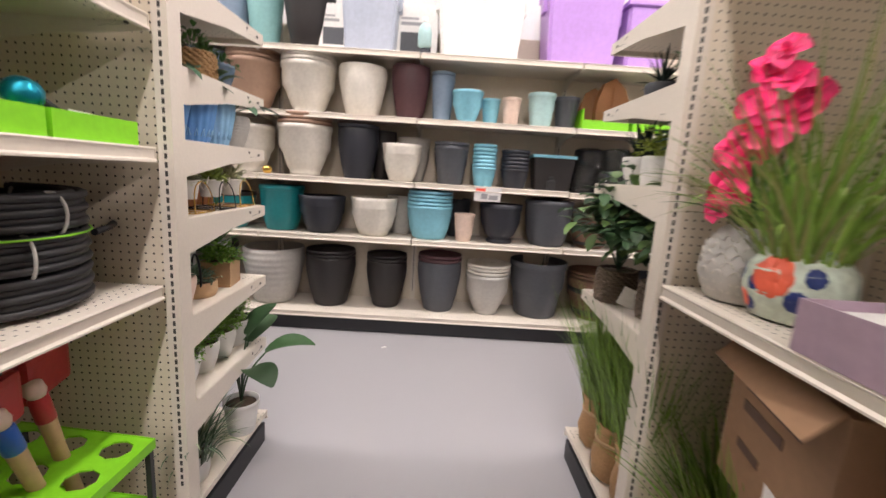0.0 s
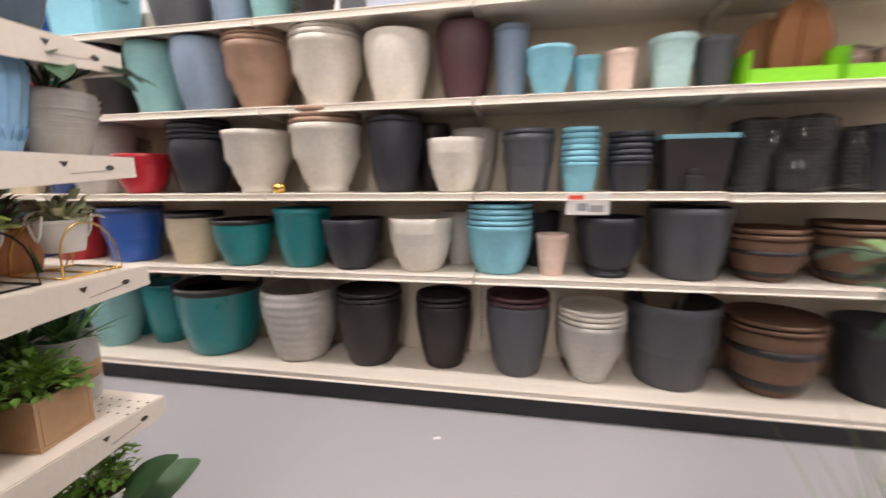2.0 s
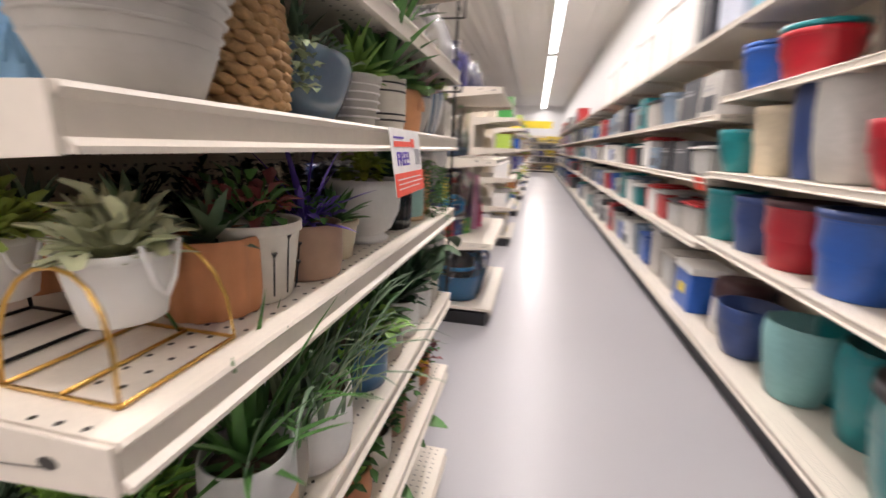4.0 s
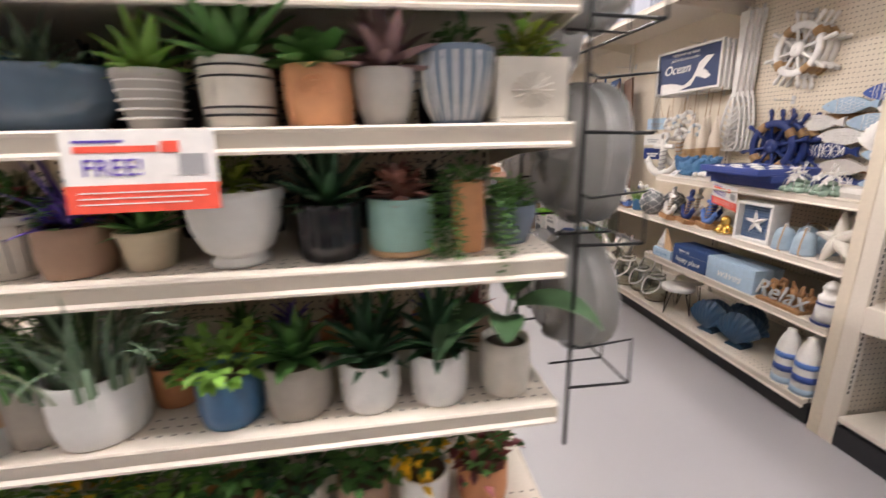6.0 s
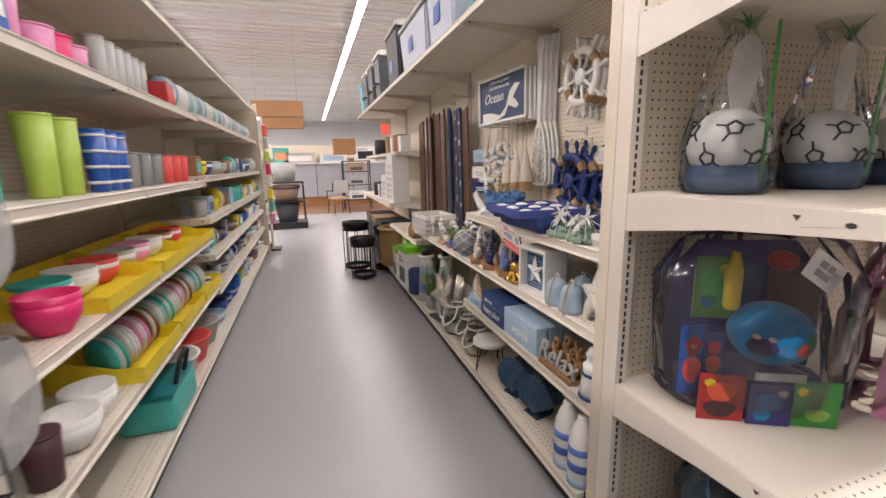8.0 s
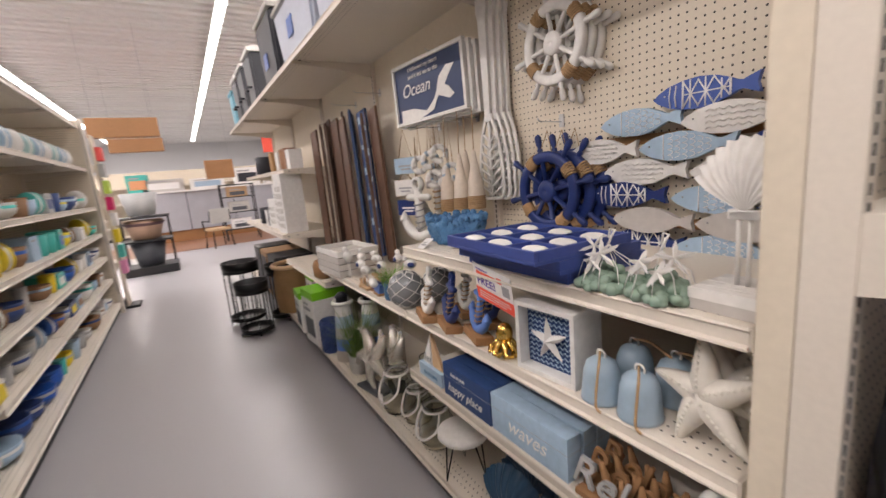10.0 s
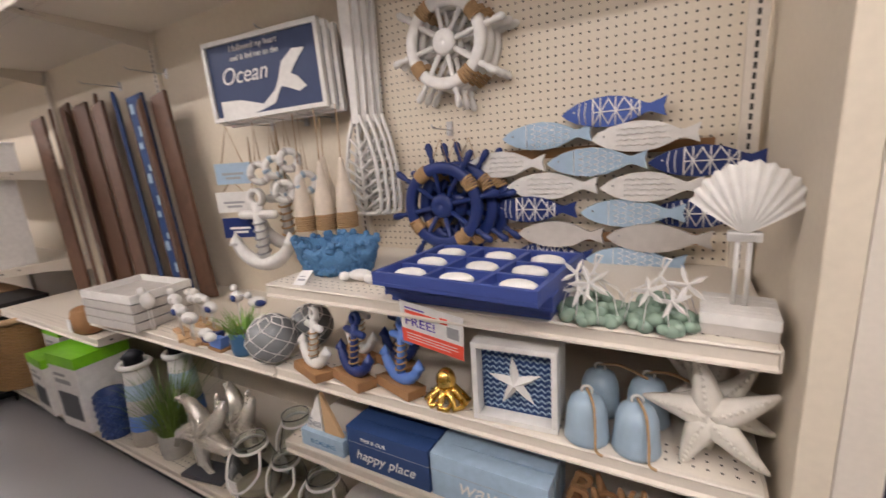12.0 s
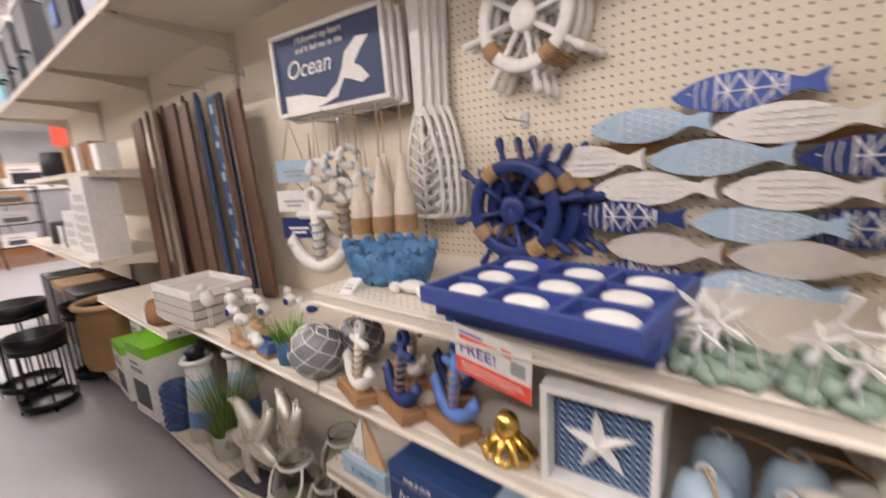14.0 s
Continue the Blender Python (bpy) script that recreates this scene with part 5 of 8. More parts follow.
def scallop(bm, c, r, ribs=11, thick=.03, mat=0, tilt=0.0):
    """An upright fan shell in the xz plane, hinge down."""
    rows = []
    for i in range(9):
        q = i / 8
        row = []
        for j in range(ribs * 4 + 1):
            a = (j / (ribs * 4) - .5) * 2.0
            rr = r * (q ** .9) * (1 - .20 * abs(a) ** 1.5 / 1.4) * (1 + .025 * math.cos(j * math.pi / 2) * q)
            dome = thick * (1 - (2 * q - .9) ** 2 * .8) * math.cos(a * .7) + .006 * q * math.cos(j * math.pi / 2)
            row.append(bm.verts.new((c[0] + rr * math.sin(a) * 1.02, c[1] - dome, c[2] + rr * math.cos(a) * 1.08 + r * .08)))
        rows.append(row)
    for lo, hi in zip(rows, rows[1:]):
        for j in range(ribs * 4):
            f = bm.faces.new((lo[j], hi[j], hi[j + 1], lo[j + 1]))
            f.smooth, f.material_index = True, mat
    box(bm, c[0] - r * .22, c[0] + r * .22, c[1] - .012, c[1] + .01, c[2] - .004, c[2] + r * .12, .004)
    return bm


t = thing("shell_stand", "white scallop shell on two rods with a whitewashed plank base", "ornament", face(-3.775, 1.086, TZ, -4), "")
for i in range(4):
    part("base_plank", boxes((-.064, .064, -.068 + i * .034, -.036 + i * .034, .022, .044), bevel=.002), "chalk_white", t)
part("base", boxes((-.062, .062, -.066, .066, 0, .0215)), "fish_grey", t)
for s in (-1, 1):
    part("rod", rod([(s * .010, 0, .044), (s * .010, 0, .205)], .0045, seg=8), "chalk_white", t)
sh = scallop(bmesh.new(), (0, .004, .176), .128)
mirror = scallop(bmesh.new(), (0, .004, .176), .127, thick=-.022)
part("shell", sh, "chalk_white", t)
part("shell_back", mirror, "chalk_white", t)


def star(bm, c, r, thick=.02, inner=.36, arms=5, turn=0.0, mat=0):
    """A domed starfish in the xz plane, its arms lifted along the middle."""
    front, back = bm.verts.new((c[0], c[1] - thick, c[2])), bm.verts.new((c[0], c[1] + thick * .5, c[2]))
    out, mid = [], []
    for i in range(arms * 4):
        a = turn + math.pi / 2 + 2 * math.pi * i / (arms * 4)
        q = (1.0, .58, inner, .58)[i % 4]
        rr = r * q
        if i % 4 in (1, 3):
            base = turn + math.pi / 2 + 2 * math.pi * (round(i / 4) % arms) / arms
            w = .13
            x = rr * math.cos(base) + (1 if i % 4 == 1 else -1) * w * r * -math.sin(base)
            z = rr * math.sin(base) + (1 if i % 4 == 1 else -1) * w * r * math.cos(base)
        else:
            x, z = rr * math.cos(a), rr * math.sin(a)
        out.append(bm.verts.new((c[0] + x, c[1], c[2] + z)))
    for i in range(arms):
        a = turn + math.pi / 2 + 2 * math.pi * i / arms
        mid.append(bm.verts.new((c[0] + .6 * r * math.cos(a), c[1] - thick * .62, c[2] + .6 * r * math.sin(a))))
    n = arms * 4
    for i in range(arms):
        k = i * 4
        o = [out[(k + j) % n] for j in (-2, -1, 0, 1, 2)]
        for f in ((front, o[0], o[1], mid[i]), (front, mid[i], o[3], o[4]), (mid[i], o[1], o[2]), (mid[i], o[2], o[3])):
            g = bm.faces.new(f)
            g.material_index = mat
        for f in ((back, o[1], o[0]), (back, o[2], o[1]), (back, o[3], o[2]), (back, o[4], o[3])):
            g = bm.faces.new(f)
            g.material_index = mat
    return bm


for y, n in ((.815, 9), (.945, 10)):
    t = thing("pebble_bag", "netted bag of green glass pebbles with white starfish", "ornament", face(-3.735, y, TZ), "pebble bags")
    bm = bmesh.new()
    for k in range(70):
        a, q = U(0, 6.283), math.sqrt(U(0, 1)) * .072
        ball(bm, (q * math.cos(a), q * .9 * math.sin(a), U(.008, .055 * (1.25 - q / .072))), U(.010, .015), 7, 5, sx=1.2, sy=1.1)
    tagged(part("pebble", bm, "pebble_green", t), kind="stuff")
    for k in range(3):
        s = part("starfish", star(bmesh.new(), (0, 0, 0), U(.038, .05), .012, .13), "chalk_white", t)
        s.matrix_local = pose(U(-.05, .05), U(-.06, .0), .065 + .016 * k, U(-60, -20), U(-30, 30), U(-20, 20))
    net = bmesh.new()
    for k in range(10):
        a = k * .628
        rod([(.075 * math.cos(a), .07 * math.sin(a), .01), (.06 * math.cos(a), .055 * math.sin(a), .06), (.02 * math.cos(a), .02 * math.sin(a), .085), (.004, 0, .105)], .0012, net, 3)
    part("net", net, "paper_white", t)
    part("tie", rod([(0, 0, .10), (.012, 0, .125), (.02, 0, .14), (.008, 0, .142), (.004, 0, .12)], .003, seg=5), "paper_white", t)


def tray(x, y, z, rot, shells=True):
    t = thing("shell_tray", "blue wooden tray with nine compartments holding white shells", "tray", face(x, y, z, rot), "blue trays")
    w, d, h = .43, .33, .034
    part("bottom", boxes((-w / 2, w / 2, -d / 2, d / 2, 0, .008)), "tray_blue", t)
    for q in ((-w / 2, w / 2, -d / 2, -d / 2 + .012), (-w / 2, w / 2, d / 2 - .012, d / 2), (-w / 2, -w / 2 + .012, -d / 2 + .0122, d / 2 - .0122), (w / 2 - .012, w / 2, -d / 2 + .0122, d / 2 - .0122)):
        part("side", boxes((*q, .0082, h), bevel=.002), "tray_blue", t)
    for s in (-1, 1):
        part("divider", boxes((s * w / 6 - .006, s * w / 6 + .006, -d / 2 + .0124, d / 2 - .0124, .0084, h - .004)), "tray_blue", t)
        part("cross_divider", boxes((-w / 2 + .0124, w / 2 - .0124, s * d / 6 - .006, s * d / 6 + .006, .0086, h - .0045)), "tray_blue", t)
    if shells:
        for i in (-1, 0, 1):
            for j in (-1, 0, 1):
                bm = ball(bmesh.new(), (i * w / 3 + U(-.01, .01), j * d / 3, .021), .030, 14, 8, sx=1.5, sy=1.05, sz=.48)
                ob = part("shell", bm, "chalk_white", t)
    return t


tray(-3.745, .54, TZ + .07, -4)
tray(-3.80, .535, TZ + .035, 1, False)
tray(-3.845, .522, TZ, 0, False)
t = thing("crab_figure", "small white ceramic crab ornament", "ornament", face(-3.80, .10, TZ))
bm = ball(bmesh.new(), (0, 0, .02), .03, 12, 8, sx=1.4, sz=.6)
for s in (-1, 1):
    ball(bm, (s * .05, -.02, .016), .016, 10, 6, sx=1.2)
    for j in range(3):
        rod([(s * .03, .01 * j, .015), (s * .055, .012 * j, .02), (s * .065, .014 * j, .002)], .004, bm, 5)
part("body", bm, "chalk_white", t)


def price_tag(x, y, z, turn=0.0, lean=-25.0):
    t = thing("price_tag", "small white paper price tag on the shelf", "tag", face(x, y, z, turn), "price tags")
    c = part("card", boxes((-.022, .022, -.001, .001, 0, .065)), "paper_white", t)
    c.rotation_euler = (radians(lean), 0, 0)
    p = part("print", boxes((-.014, .014, -.002, -.001, .018, .026), (-.014, .008, -.002, -.001, .034, .038)), "text_grey", t)
    p.rotation_euler = (radians(lean), 0, 0)
    return t


price_tag(-3.70, -.075, TZ, 10, -60)
price_tag(-3.69, -1.50, .77, 10)
t = thing("price_tag", "white care label hanging from a basket plant", "tag", pose(.755, 1.60, .872, 0, -20, 160), "price tags")
part("card", boxes((-.035, .035, -.001, .001, -.02, .055)), "paper_white", t)
part("print", boxes((-.025, .012, -.002, -.0012, -.01, .006), (-.025, .025, -.002, -.0012, .016, .022)), "text_grey", t)


def promo_sign(m, w=.165, h=.15):
    """A paper promotion hung from a shelf edge, curling forward a little."""
    t = thing("promotion_sign", "white and orange paper sign reading FREE on the shelf edge", "sign", m, "promotion signs")
    k = w / .165
    part("card", boxes((-w / 2, w / 2, -.0015, 0, -h, 0)), "paper_white", t)
    part("orange_band", boxes((-w / 2, w / 2, -.0023, -.0016, -h, -h * .66)), "ad_red", t)
    part("white_line", boxes((-w * .42, w * .4, -.003, -.0024, -h * .76, -h * .745), (-w * .42, w * .42, -.003, -.0024, -h * .83, -h * .815), (-w * .42, w * .3, -.003, -.0024, -h * .90, -h * .885)), "paper_white", t)
    words("FREE!", .040 * min(k, h / .135), "ad_violet", t, -.03 * k, -.002, -h * .55, .0006)
    part("red_line", boxes((-w * .42, w * .12, -.0023, -.0016, -h * .27, -h * .19)), "ad_red", t)
    part("small_line", boxes((-w * .42, -w * .1, -.0023, -.0016, -h * .15, -h * .12)), "ad_violet", t)
    part("red_mark", boxes((w * .14, w * .26, -.0023, -.0016, -h * .28, -h * .14), bevel=.0002), "ad_red", t)
    part("code_block", boxes((w * .25, w * .43, -.0023, -.0016, -h * .56, -h * .30)), "text_grey", t)
    return t


promo_sign(face(-3.671, .43, 1.054, 0, 0) @ pose(0, 0, 0, 14, 9, 0), .19, .14)
promo_sign(pose(-1.375, 1.905, 1.376, -8, 0, 182), .205, .118)


# ---- nautical shelves below the top display ----
Z3, Z2, Z0 = .77, .49, .135
t = thing("shadow_box", "white deep frame with a starfish on blue chevron", "picture frame", face(-3.735, .64, Z3, 4))
w, d = .21, .12
for q in ((-w / 2, w / 2, 0, .014), (-w / 2, w / 2, w - .014, w)):
    part("frame_rail", boxes((q[0], q[1], -d / 2, d / 2, q[2], q[3]), bevel=.002), "chalk_white", t)
for s in (-1, 1):
    part("frame_stile", boxes((s * (w / 2 - .007) - .007, s * (w / 2 - .007) + .007, -d / 2 + .0005, d / 2 - .0005, .0142, w - .0142), bevel=.002), "chalk_white", t)
part("back", boxes((-w / 2 + .0142, w / 2 - .0142, -.02, -.012, .0142, w - .0142)), "happy_blue", t)
ch = bmesh.new()
for k in range(12):
    z = .022 + k * .0150
    rod([(-w / 2 + .018 + i * .0087, -.0212, z + (.008 if i % 2 else 0)) for i in range(21)], .0022, ch, 4)
part("chevron_pattern", ch, "powder_blue", t)
part("starfish", star(bmesh.new(), (0, -.035, w / 2), .070, .02, .3, turn=.1), "chalk_white", t)
for x, y in ((-3.71, .81), (-3.71, .915), (-3.83, .82), (-3.83, .93)):
    t = thing("blue_bell", "pale blue ceramic bell with a rope loop", "ornament", face(x, y, Z3), "blue bells")
    part("bell", lathe([(.046, 0), (.051, .003), (.050, .012), (.047, .04), (.044, .075), (.036, .098), (.022, .109), (.008, .113), (.006, .115)], 32), "bell_blue", t)
    part("loop", rod([(.012 * math.cos(a), 0, .118 + .012 * math.sin(a)) for a in [2 * math.pi * i / 12 for i in range(12)]], .003, seg=5, closed=True), "chalk_white", t)
    part("rope", rod(smooth([(.0, -.004, .126), (.02, -.035, .105), (.028, -.056, .05), (.030, -.060, .012), (.045, -.062, .004)] if x > -3.8 else [(.0, 0, .126), (.05, -.01, .135), (.11, -.02, .118)]), .0032, seg=6), "rope", t)
for k, (x, y, r) in enumerate(((-3.73, 1.05, .13), (-3.80, 1.06, .12), (-3.86, 1.05, .12))):
    t = thing("starfish_figure", "large white ceramic starfish leaning on the shelf", "ornament", face(x, y, Z3 + r * .80, -12 + 6 * k, -14), "white starfish")
    bm = ball(bmesh.new(), (0, 0, 0), r * .32, 16, 10, sy=.6)
    for j in range(5):
        a = math.pi / 2 + .18 + .3 * k + j * 2 * math.pi / 5
        rod([(q * r * math.cos(a + .12 * q), -.012 * q * (1 - q), q * r * math.sin(a + .12 * q)) for q in (0, .3, .6, .85, 1.0)], [r * .25, r * .22, r * .15, r * .085, r * .03], bm, 12)
    for j in range(5):
        a = math.pi / 2 + .18 + .3 * k + j * 2 * math.pi / 5
        for i in range(9):
            q = .14 + .09 * i
            ball(bm, (q * r * math.cos(a + .12 * q), -r * np.interp(q, [0, .3, .6, .85, 1], [.25, .22, .15, .085, .03]) - .012 * q * (1 - q), q * r * math.sin(a + .12 * q)), .0042, 6, 4)
    part("body", bm, "stone_white", t)
t = thing("octopus_figure", "shiny gold octopus ornament", "ornament", face(-3.70, .445, Z3))
bm = ball(bmesh.new(), (0, 0, .07), .028, 14, 9, sz=1.25)
for k in range(8):
    a = k * math.pi / 4
    rod([(.01 * math.cos(a), .01 * math.sin(a), .055), (.035 * math.cos(a), .03 * math.sin(a), .03), (.055 * math.cos(a), .045 * math.sin(a), .009), (.062 * math.cos(a + .4), .05 * math.sin(a + .4), .012), (.05 * math.cos(a + .65), .042 * math.sin(a + .65), .022), (.042 * math.cos(a + .5), .036 * math.sin(a + .5), .014)], [.012, .011, .009, .007, .005, .003], bm, 8)
part("body", bm, "polished_gold", t)
for x, y, col in ((-3.71, .285, "anchor_blue"), (-3.69, .125, "royal_navy"), (-3.68, -.035, "chalk_white"), (-3.82, .2, "royal_navy"), (-3.82, .04, "chalk_white")):
    a = anchor(f"{col.replace('_', ' ')} anchor with rope on a wooden block", face(x, y, Z3 + .03, -18, -8), .185, col, "rope", "driftwood")
for x, y, r in ((-3.69, -.235, .085), (-3.84, -.20, .08)):
    t = thing("glass_float", "smoky glass float wrapped in white netting", "ornament", face(x, y, Z3), "glass floats")
    part("globe", ball(bmesh.new(), (0, 0, r), r, 24, 14), "smoke", t)
    net = bmesh.new()
    q = r * 1.02
    for k in range(6):
        for s in (-1, 1):
            pts = []
            for i in range(9):
                e = -1.35 + 2.7 * i / 8
                az = k * math.pi / 3 + s * (.52 if i % 2 else 0) * math.cos(e) ** .2
                pts.append((q * math.cos(e) * math.cos(az), q * math.cos(e) * math.sin(az), r + q * math.sin(e)))
            rod(pts, .0028, net, 5)
    part("netting", net, "chalk_white", t)
potted("small blue pot with a tuft of green grass", at(-3.70, -.405, Z3), "drum", .095, .085, "blue_pot", grass(.1, .11, 110, .005, .07, 1.1), ["leaf_bright"])
for y, col, x in ((-.53, "anchor_blue", -3.68), (-.46, "chalk_white", -3.80), (-.60, "royal_navy", -3.70)):
    t = thing("boat_ornament", "small painted wooden boat and shell ornament", "ornament", face(x, y, Z3, U(-20, 20)), "boat ornaments")
    part("hull", prism([(-.05, .05), (-.035, .012), (.035, .012), (.055, .06), (.0, .045)], .035, plane="xz", at=-.02), col, t)
    part("stand", boxes((-.045, .045, -.025, .025, 0, .0118), bevel=.002), "driftwood", t)
    part("shell", ball(bmesh.new(), (.0, -.03, .06), .022, 10, 6, sx=1.3, sz=.8), "chalk_white", t)
for k, (x, y) in enumerate(((-3.67, -.68), (-3.68, -.77), (-3.72, -.86), (-3.78, -.72), (-3.80, -.82), (-3.84, -.62), (-3.83, -.92), (-3.86, -.52))):
    t = thing("shorebird_figure", "white and navy wooden shorebird on thin legs", "ornament", face(x, y, Z3, U(-35, 35)), "shorebird figures")
    h = .085 + .02 * (k % 3)
    part("base", boxes((-.04, .04, -.022, .022, 0, .015), bevel=.003), "light_wood", t)
    part("body", ball(bmesh.new(), (0, 0, h + .022), .026, 12, 8, sx=1.55, sz=.95), "chalk_white", t)
    part("head", ball(bmesh.new(), (-.034, 0, h + .052), .016, 10, 7), "chalk_white", t)
    part("wing", ball(bmesh.new(), (.018, -.018, h + .022), .02, 10, 6, sx=1.4, sy=.5, sz=.7), "royal_navy" if k % 2 else "fish_grey", t)
    part("beak", lathe([(.005, 0), (.001, .03)], 6), "text_grey", t).matrix_local = pose(-.046, 0, h + .052, 0, -90, 0)
    for s in (-1, 1):
        part("leg", rod([(s * .008, 0, .015), (s * .006, 0, h + .004)], .0022, seg=5), "chalk_white", t)
for k in range(4):
    t = thing("crate_tray", "whitewashed slatted wooden tray in a nested stack", "tray", face(-3.76, -1.25, Z3 + .042 * k, 3) @ Matrix.Scale(1.25, 4), "slatted trays")
    for q in ((-.16, .16, -.11, -.10), (-.16, .16, .10, .11), (-.16, -.15, -.0998, .0998), (.15, .16, -.0998, .0998)):
        part("slat", boxes((*q, .003, .032), bevel=.001), "fish_grey" if k < 3 else "chalk_white", t)
    part("bottom", boxes((-.149, .149, -.099, .099, .002, .008)), "fish_grey", t)
t = thing("gull_figure", "white seagull standing on the tray edge", "ornament", face(-3.69, -1.02, Z3, 10))
part("body", ball(bmesh.new(), (0, 0, .135), .028, 12, 8, sx=1.0, sz=1.3), "chalk_white", t)
part("head", ball(bmesh.new(), (-.01, -.01, .18), .018, 10, 7), "chalk_white", t)
for s in (-1, 1):
    part("leg", rod([(s * .01, 0, 0), (s * .01, 0, .11)], .003, seg=5), "chalk_white", t)


def sign_block(label, y, x, z, w, d, h, col, lines, n=1):
    for k in range(n):
        t = thing("box_sign", label, "sign", face(x - k * (d + .004), y, z, 2 if k else 0), "box signs")
        part("block", boxes((-w / 2, w / 2, -d / 2, d / 2, 0, h), bevel=.002), col, t)
        part("plank_joint", boxes((-w / 2 - .0006, w / 2 + .0006, -d / 2 - .0006, d / 2 + .0006, h * .62, h * .628)), "text_grey", t)
        if k == 0:
            for tx, sz, zz, xx, mt in lines:
                words(tx, sz, mt, t, xx, -d / 2 - .001, zz, .0008, .3)
    return t


t = sign_block("navy wooden box sign with white script and a shell", .24, -3.685, Z2, .30, .05, .135, "happy_blue", [("happy place", .047, .03, -.01, "chalk_white"), ("THIS IS OUR", .018, .095, -.05, "chalk_white")], 3)
part("shell", ball(bmesh.new(), (.09, -.032, .07), .018, 10, 6, sy=.5), "chalk_white", t)
t = sign_block("pale blue wooden box sign with script and a starfish", .563, -3.69, Z2, .335, .055, .135, "powder_blue", [("waves", .07, .035, .0, "chalk_white")], 3)
part("starfish", star(bmesh.new(), (.135, -.034, .06), .032, .008, .25), "chalk_white", t)
part("twine", rod([(.115, -.032, .134), (.118, -.032, .0)], .003, seg=5), "rope", t)
t = thing("sailboat_sign", "wooden sailboat plaque reading Sea above a pale blue hull", "sign", face(-3.69, -.03, Z2, 0))
part("hull", boxes((-.10, .09, -.025, .025, 0, .06), bevel=.004), "powder_blue", t)
part("sail", prism([(-.085, .062), (-.01, .062), (-.01, .20)], .012, plane="xz", at=-.01), "chalk_white", t)
part("slat_sail", prism([(.0, .062), (.08, .062), (.0, .21)], .012, plane="xz", at=-.01), "light_wood", t)
words("Sea", .045, "text_grey", t, -.042, -.0115, .075, .0006, .2)
words("IS CALLING", .022, "coral_blue", t, 0, -.0258, .02, .0006)
for k in range(3):
    t = thing("word_cutout", "cut out wooden word Relax on driftwood pieces", "ornament", face(-3.675 - .05 * k, .88, Z2, -4 * k), "word cutouts")
    words("Relax", .125, "galvanised" if k == 0 else "driftwood", t, -.01, 0, .024, .005, .35, "letters")
    part("foot", boxes((-.12, .12, -.02, .02, 0, .018), bevel=.004), "driftwood", t)
    for j in range(5):
        part("driftwood_piece", rod([(-.11 + j * .05, .02, .018), (-.10 + j * .05, .025, .05), (-.118 + j * .056, .02, .085 + .02 * (j % 2))], [.012, .015, .006], seg=7), "driftwood", t)
for x, y in ((-3.70, 1.09), (-3.81, 1.08)):
    t = thing("lighthouse_figure", "small white lighthouse figure with a navy foot", "ornament", face(x, y, Z2), "lighthouse figures")
    part("tower", lathe([(.05, .012), (.046, .06), (.04, .11), (.042, .115), (.042, .13), (.03, .132), (.028, .165), (.034, .168), (.02, .195), (.004, .205)], 20), "chalk_white", t)
    part("foot", lathe([(.052, 0), (.056, .004), (.054, .0118), (.03, .0119)], 20), "royal_navy", t)
    part("band", lathe([(.0435, .09), (.0455, .092), (.0455, .1), (.043, .102)], 20), "royal_navy", t)

# base deck
for x, y in ((-3.665, .985), (-3.66, 1.09), (-3.77, 1.04)):
    t = thing("striped_buoy", "white wooden buoy with blue painted stripes", "ornament", face(x, y, Z0), "striped buoys")
    prof = [(.045, 0), (.05, .006), (.05, .16), (.046, .20), (.03, .25), (.02, .262), (.02, .28), (.012, .285)]
    part("float", lathe(prof, 24), "chalk_white", t)
    for z0, z1, col in ((.0, .035, "powder_blue"), (.065, .10, "fish_blue"), (.135, .165, "anchor_blue")):
        part("stripe", lathe([(.045, z0 + .001), (.0512, z0 + .002), (.0512, z1), (.045, z1 + .001)], 24), col, t)
for x, y, r in ((-3.73, .42, .10), (-3.74, .63, .10), (-3.87, .52, .1)):
    t = thing("shell_dish", "dark blue ribbed ceramic clam shell planter", "bowl", face(x, y, Z0, U(-14, 14)), "clam shell planters")
    part("front_shell", scallop(bmesh.new(), (0, -.02, .0), r * 1.75, 9, .05), "shell_blue", t)
    part("back_shell", scallop(bmesh.new(), (0, .06, .0), r * 1.65, 9, -.03), "shell_blue", t)
    part("foot", boxes((-.05, .05, -.05, .05, 0, .01), bevel=.004), "shell_blue", t)
for x, y, w, h in ((-3.70, .135, .21, .2), (-3.88, .02, .19, .2)):
    t = thing("accent_stool", "low white round stand on bent black wire legs", "stand", face(x, y, Z0), "white stands")
    part("top", lathe([(w * .47, h - .028), (w * .5, h - .02), (w * .5, h - .006), (w * .46, h), (w * .1, h + .003)], 36), "chalk_white", t)
    for k in range(3):
        a = k * 2.094 + .5
        c, s = math.cos(a), math.sin(a)
        part("leg", rod([(w * .3 * c - .03 * s, w * .3 * s + .03 * c, h - .026), (w * .44 * c, w * .44 * s, .003), (w * .3 * c + .03 * s, w * .3 * s - .03 * c, h - .026)], .0035, seg=5), "wire", t)


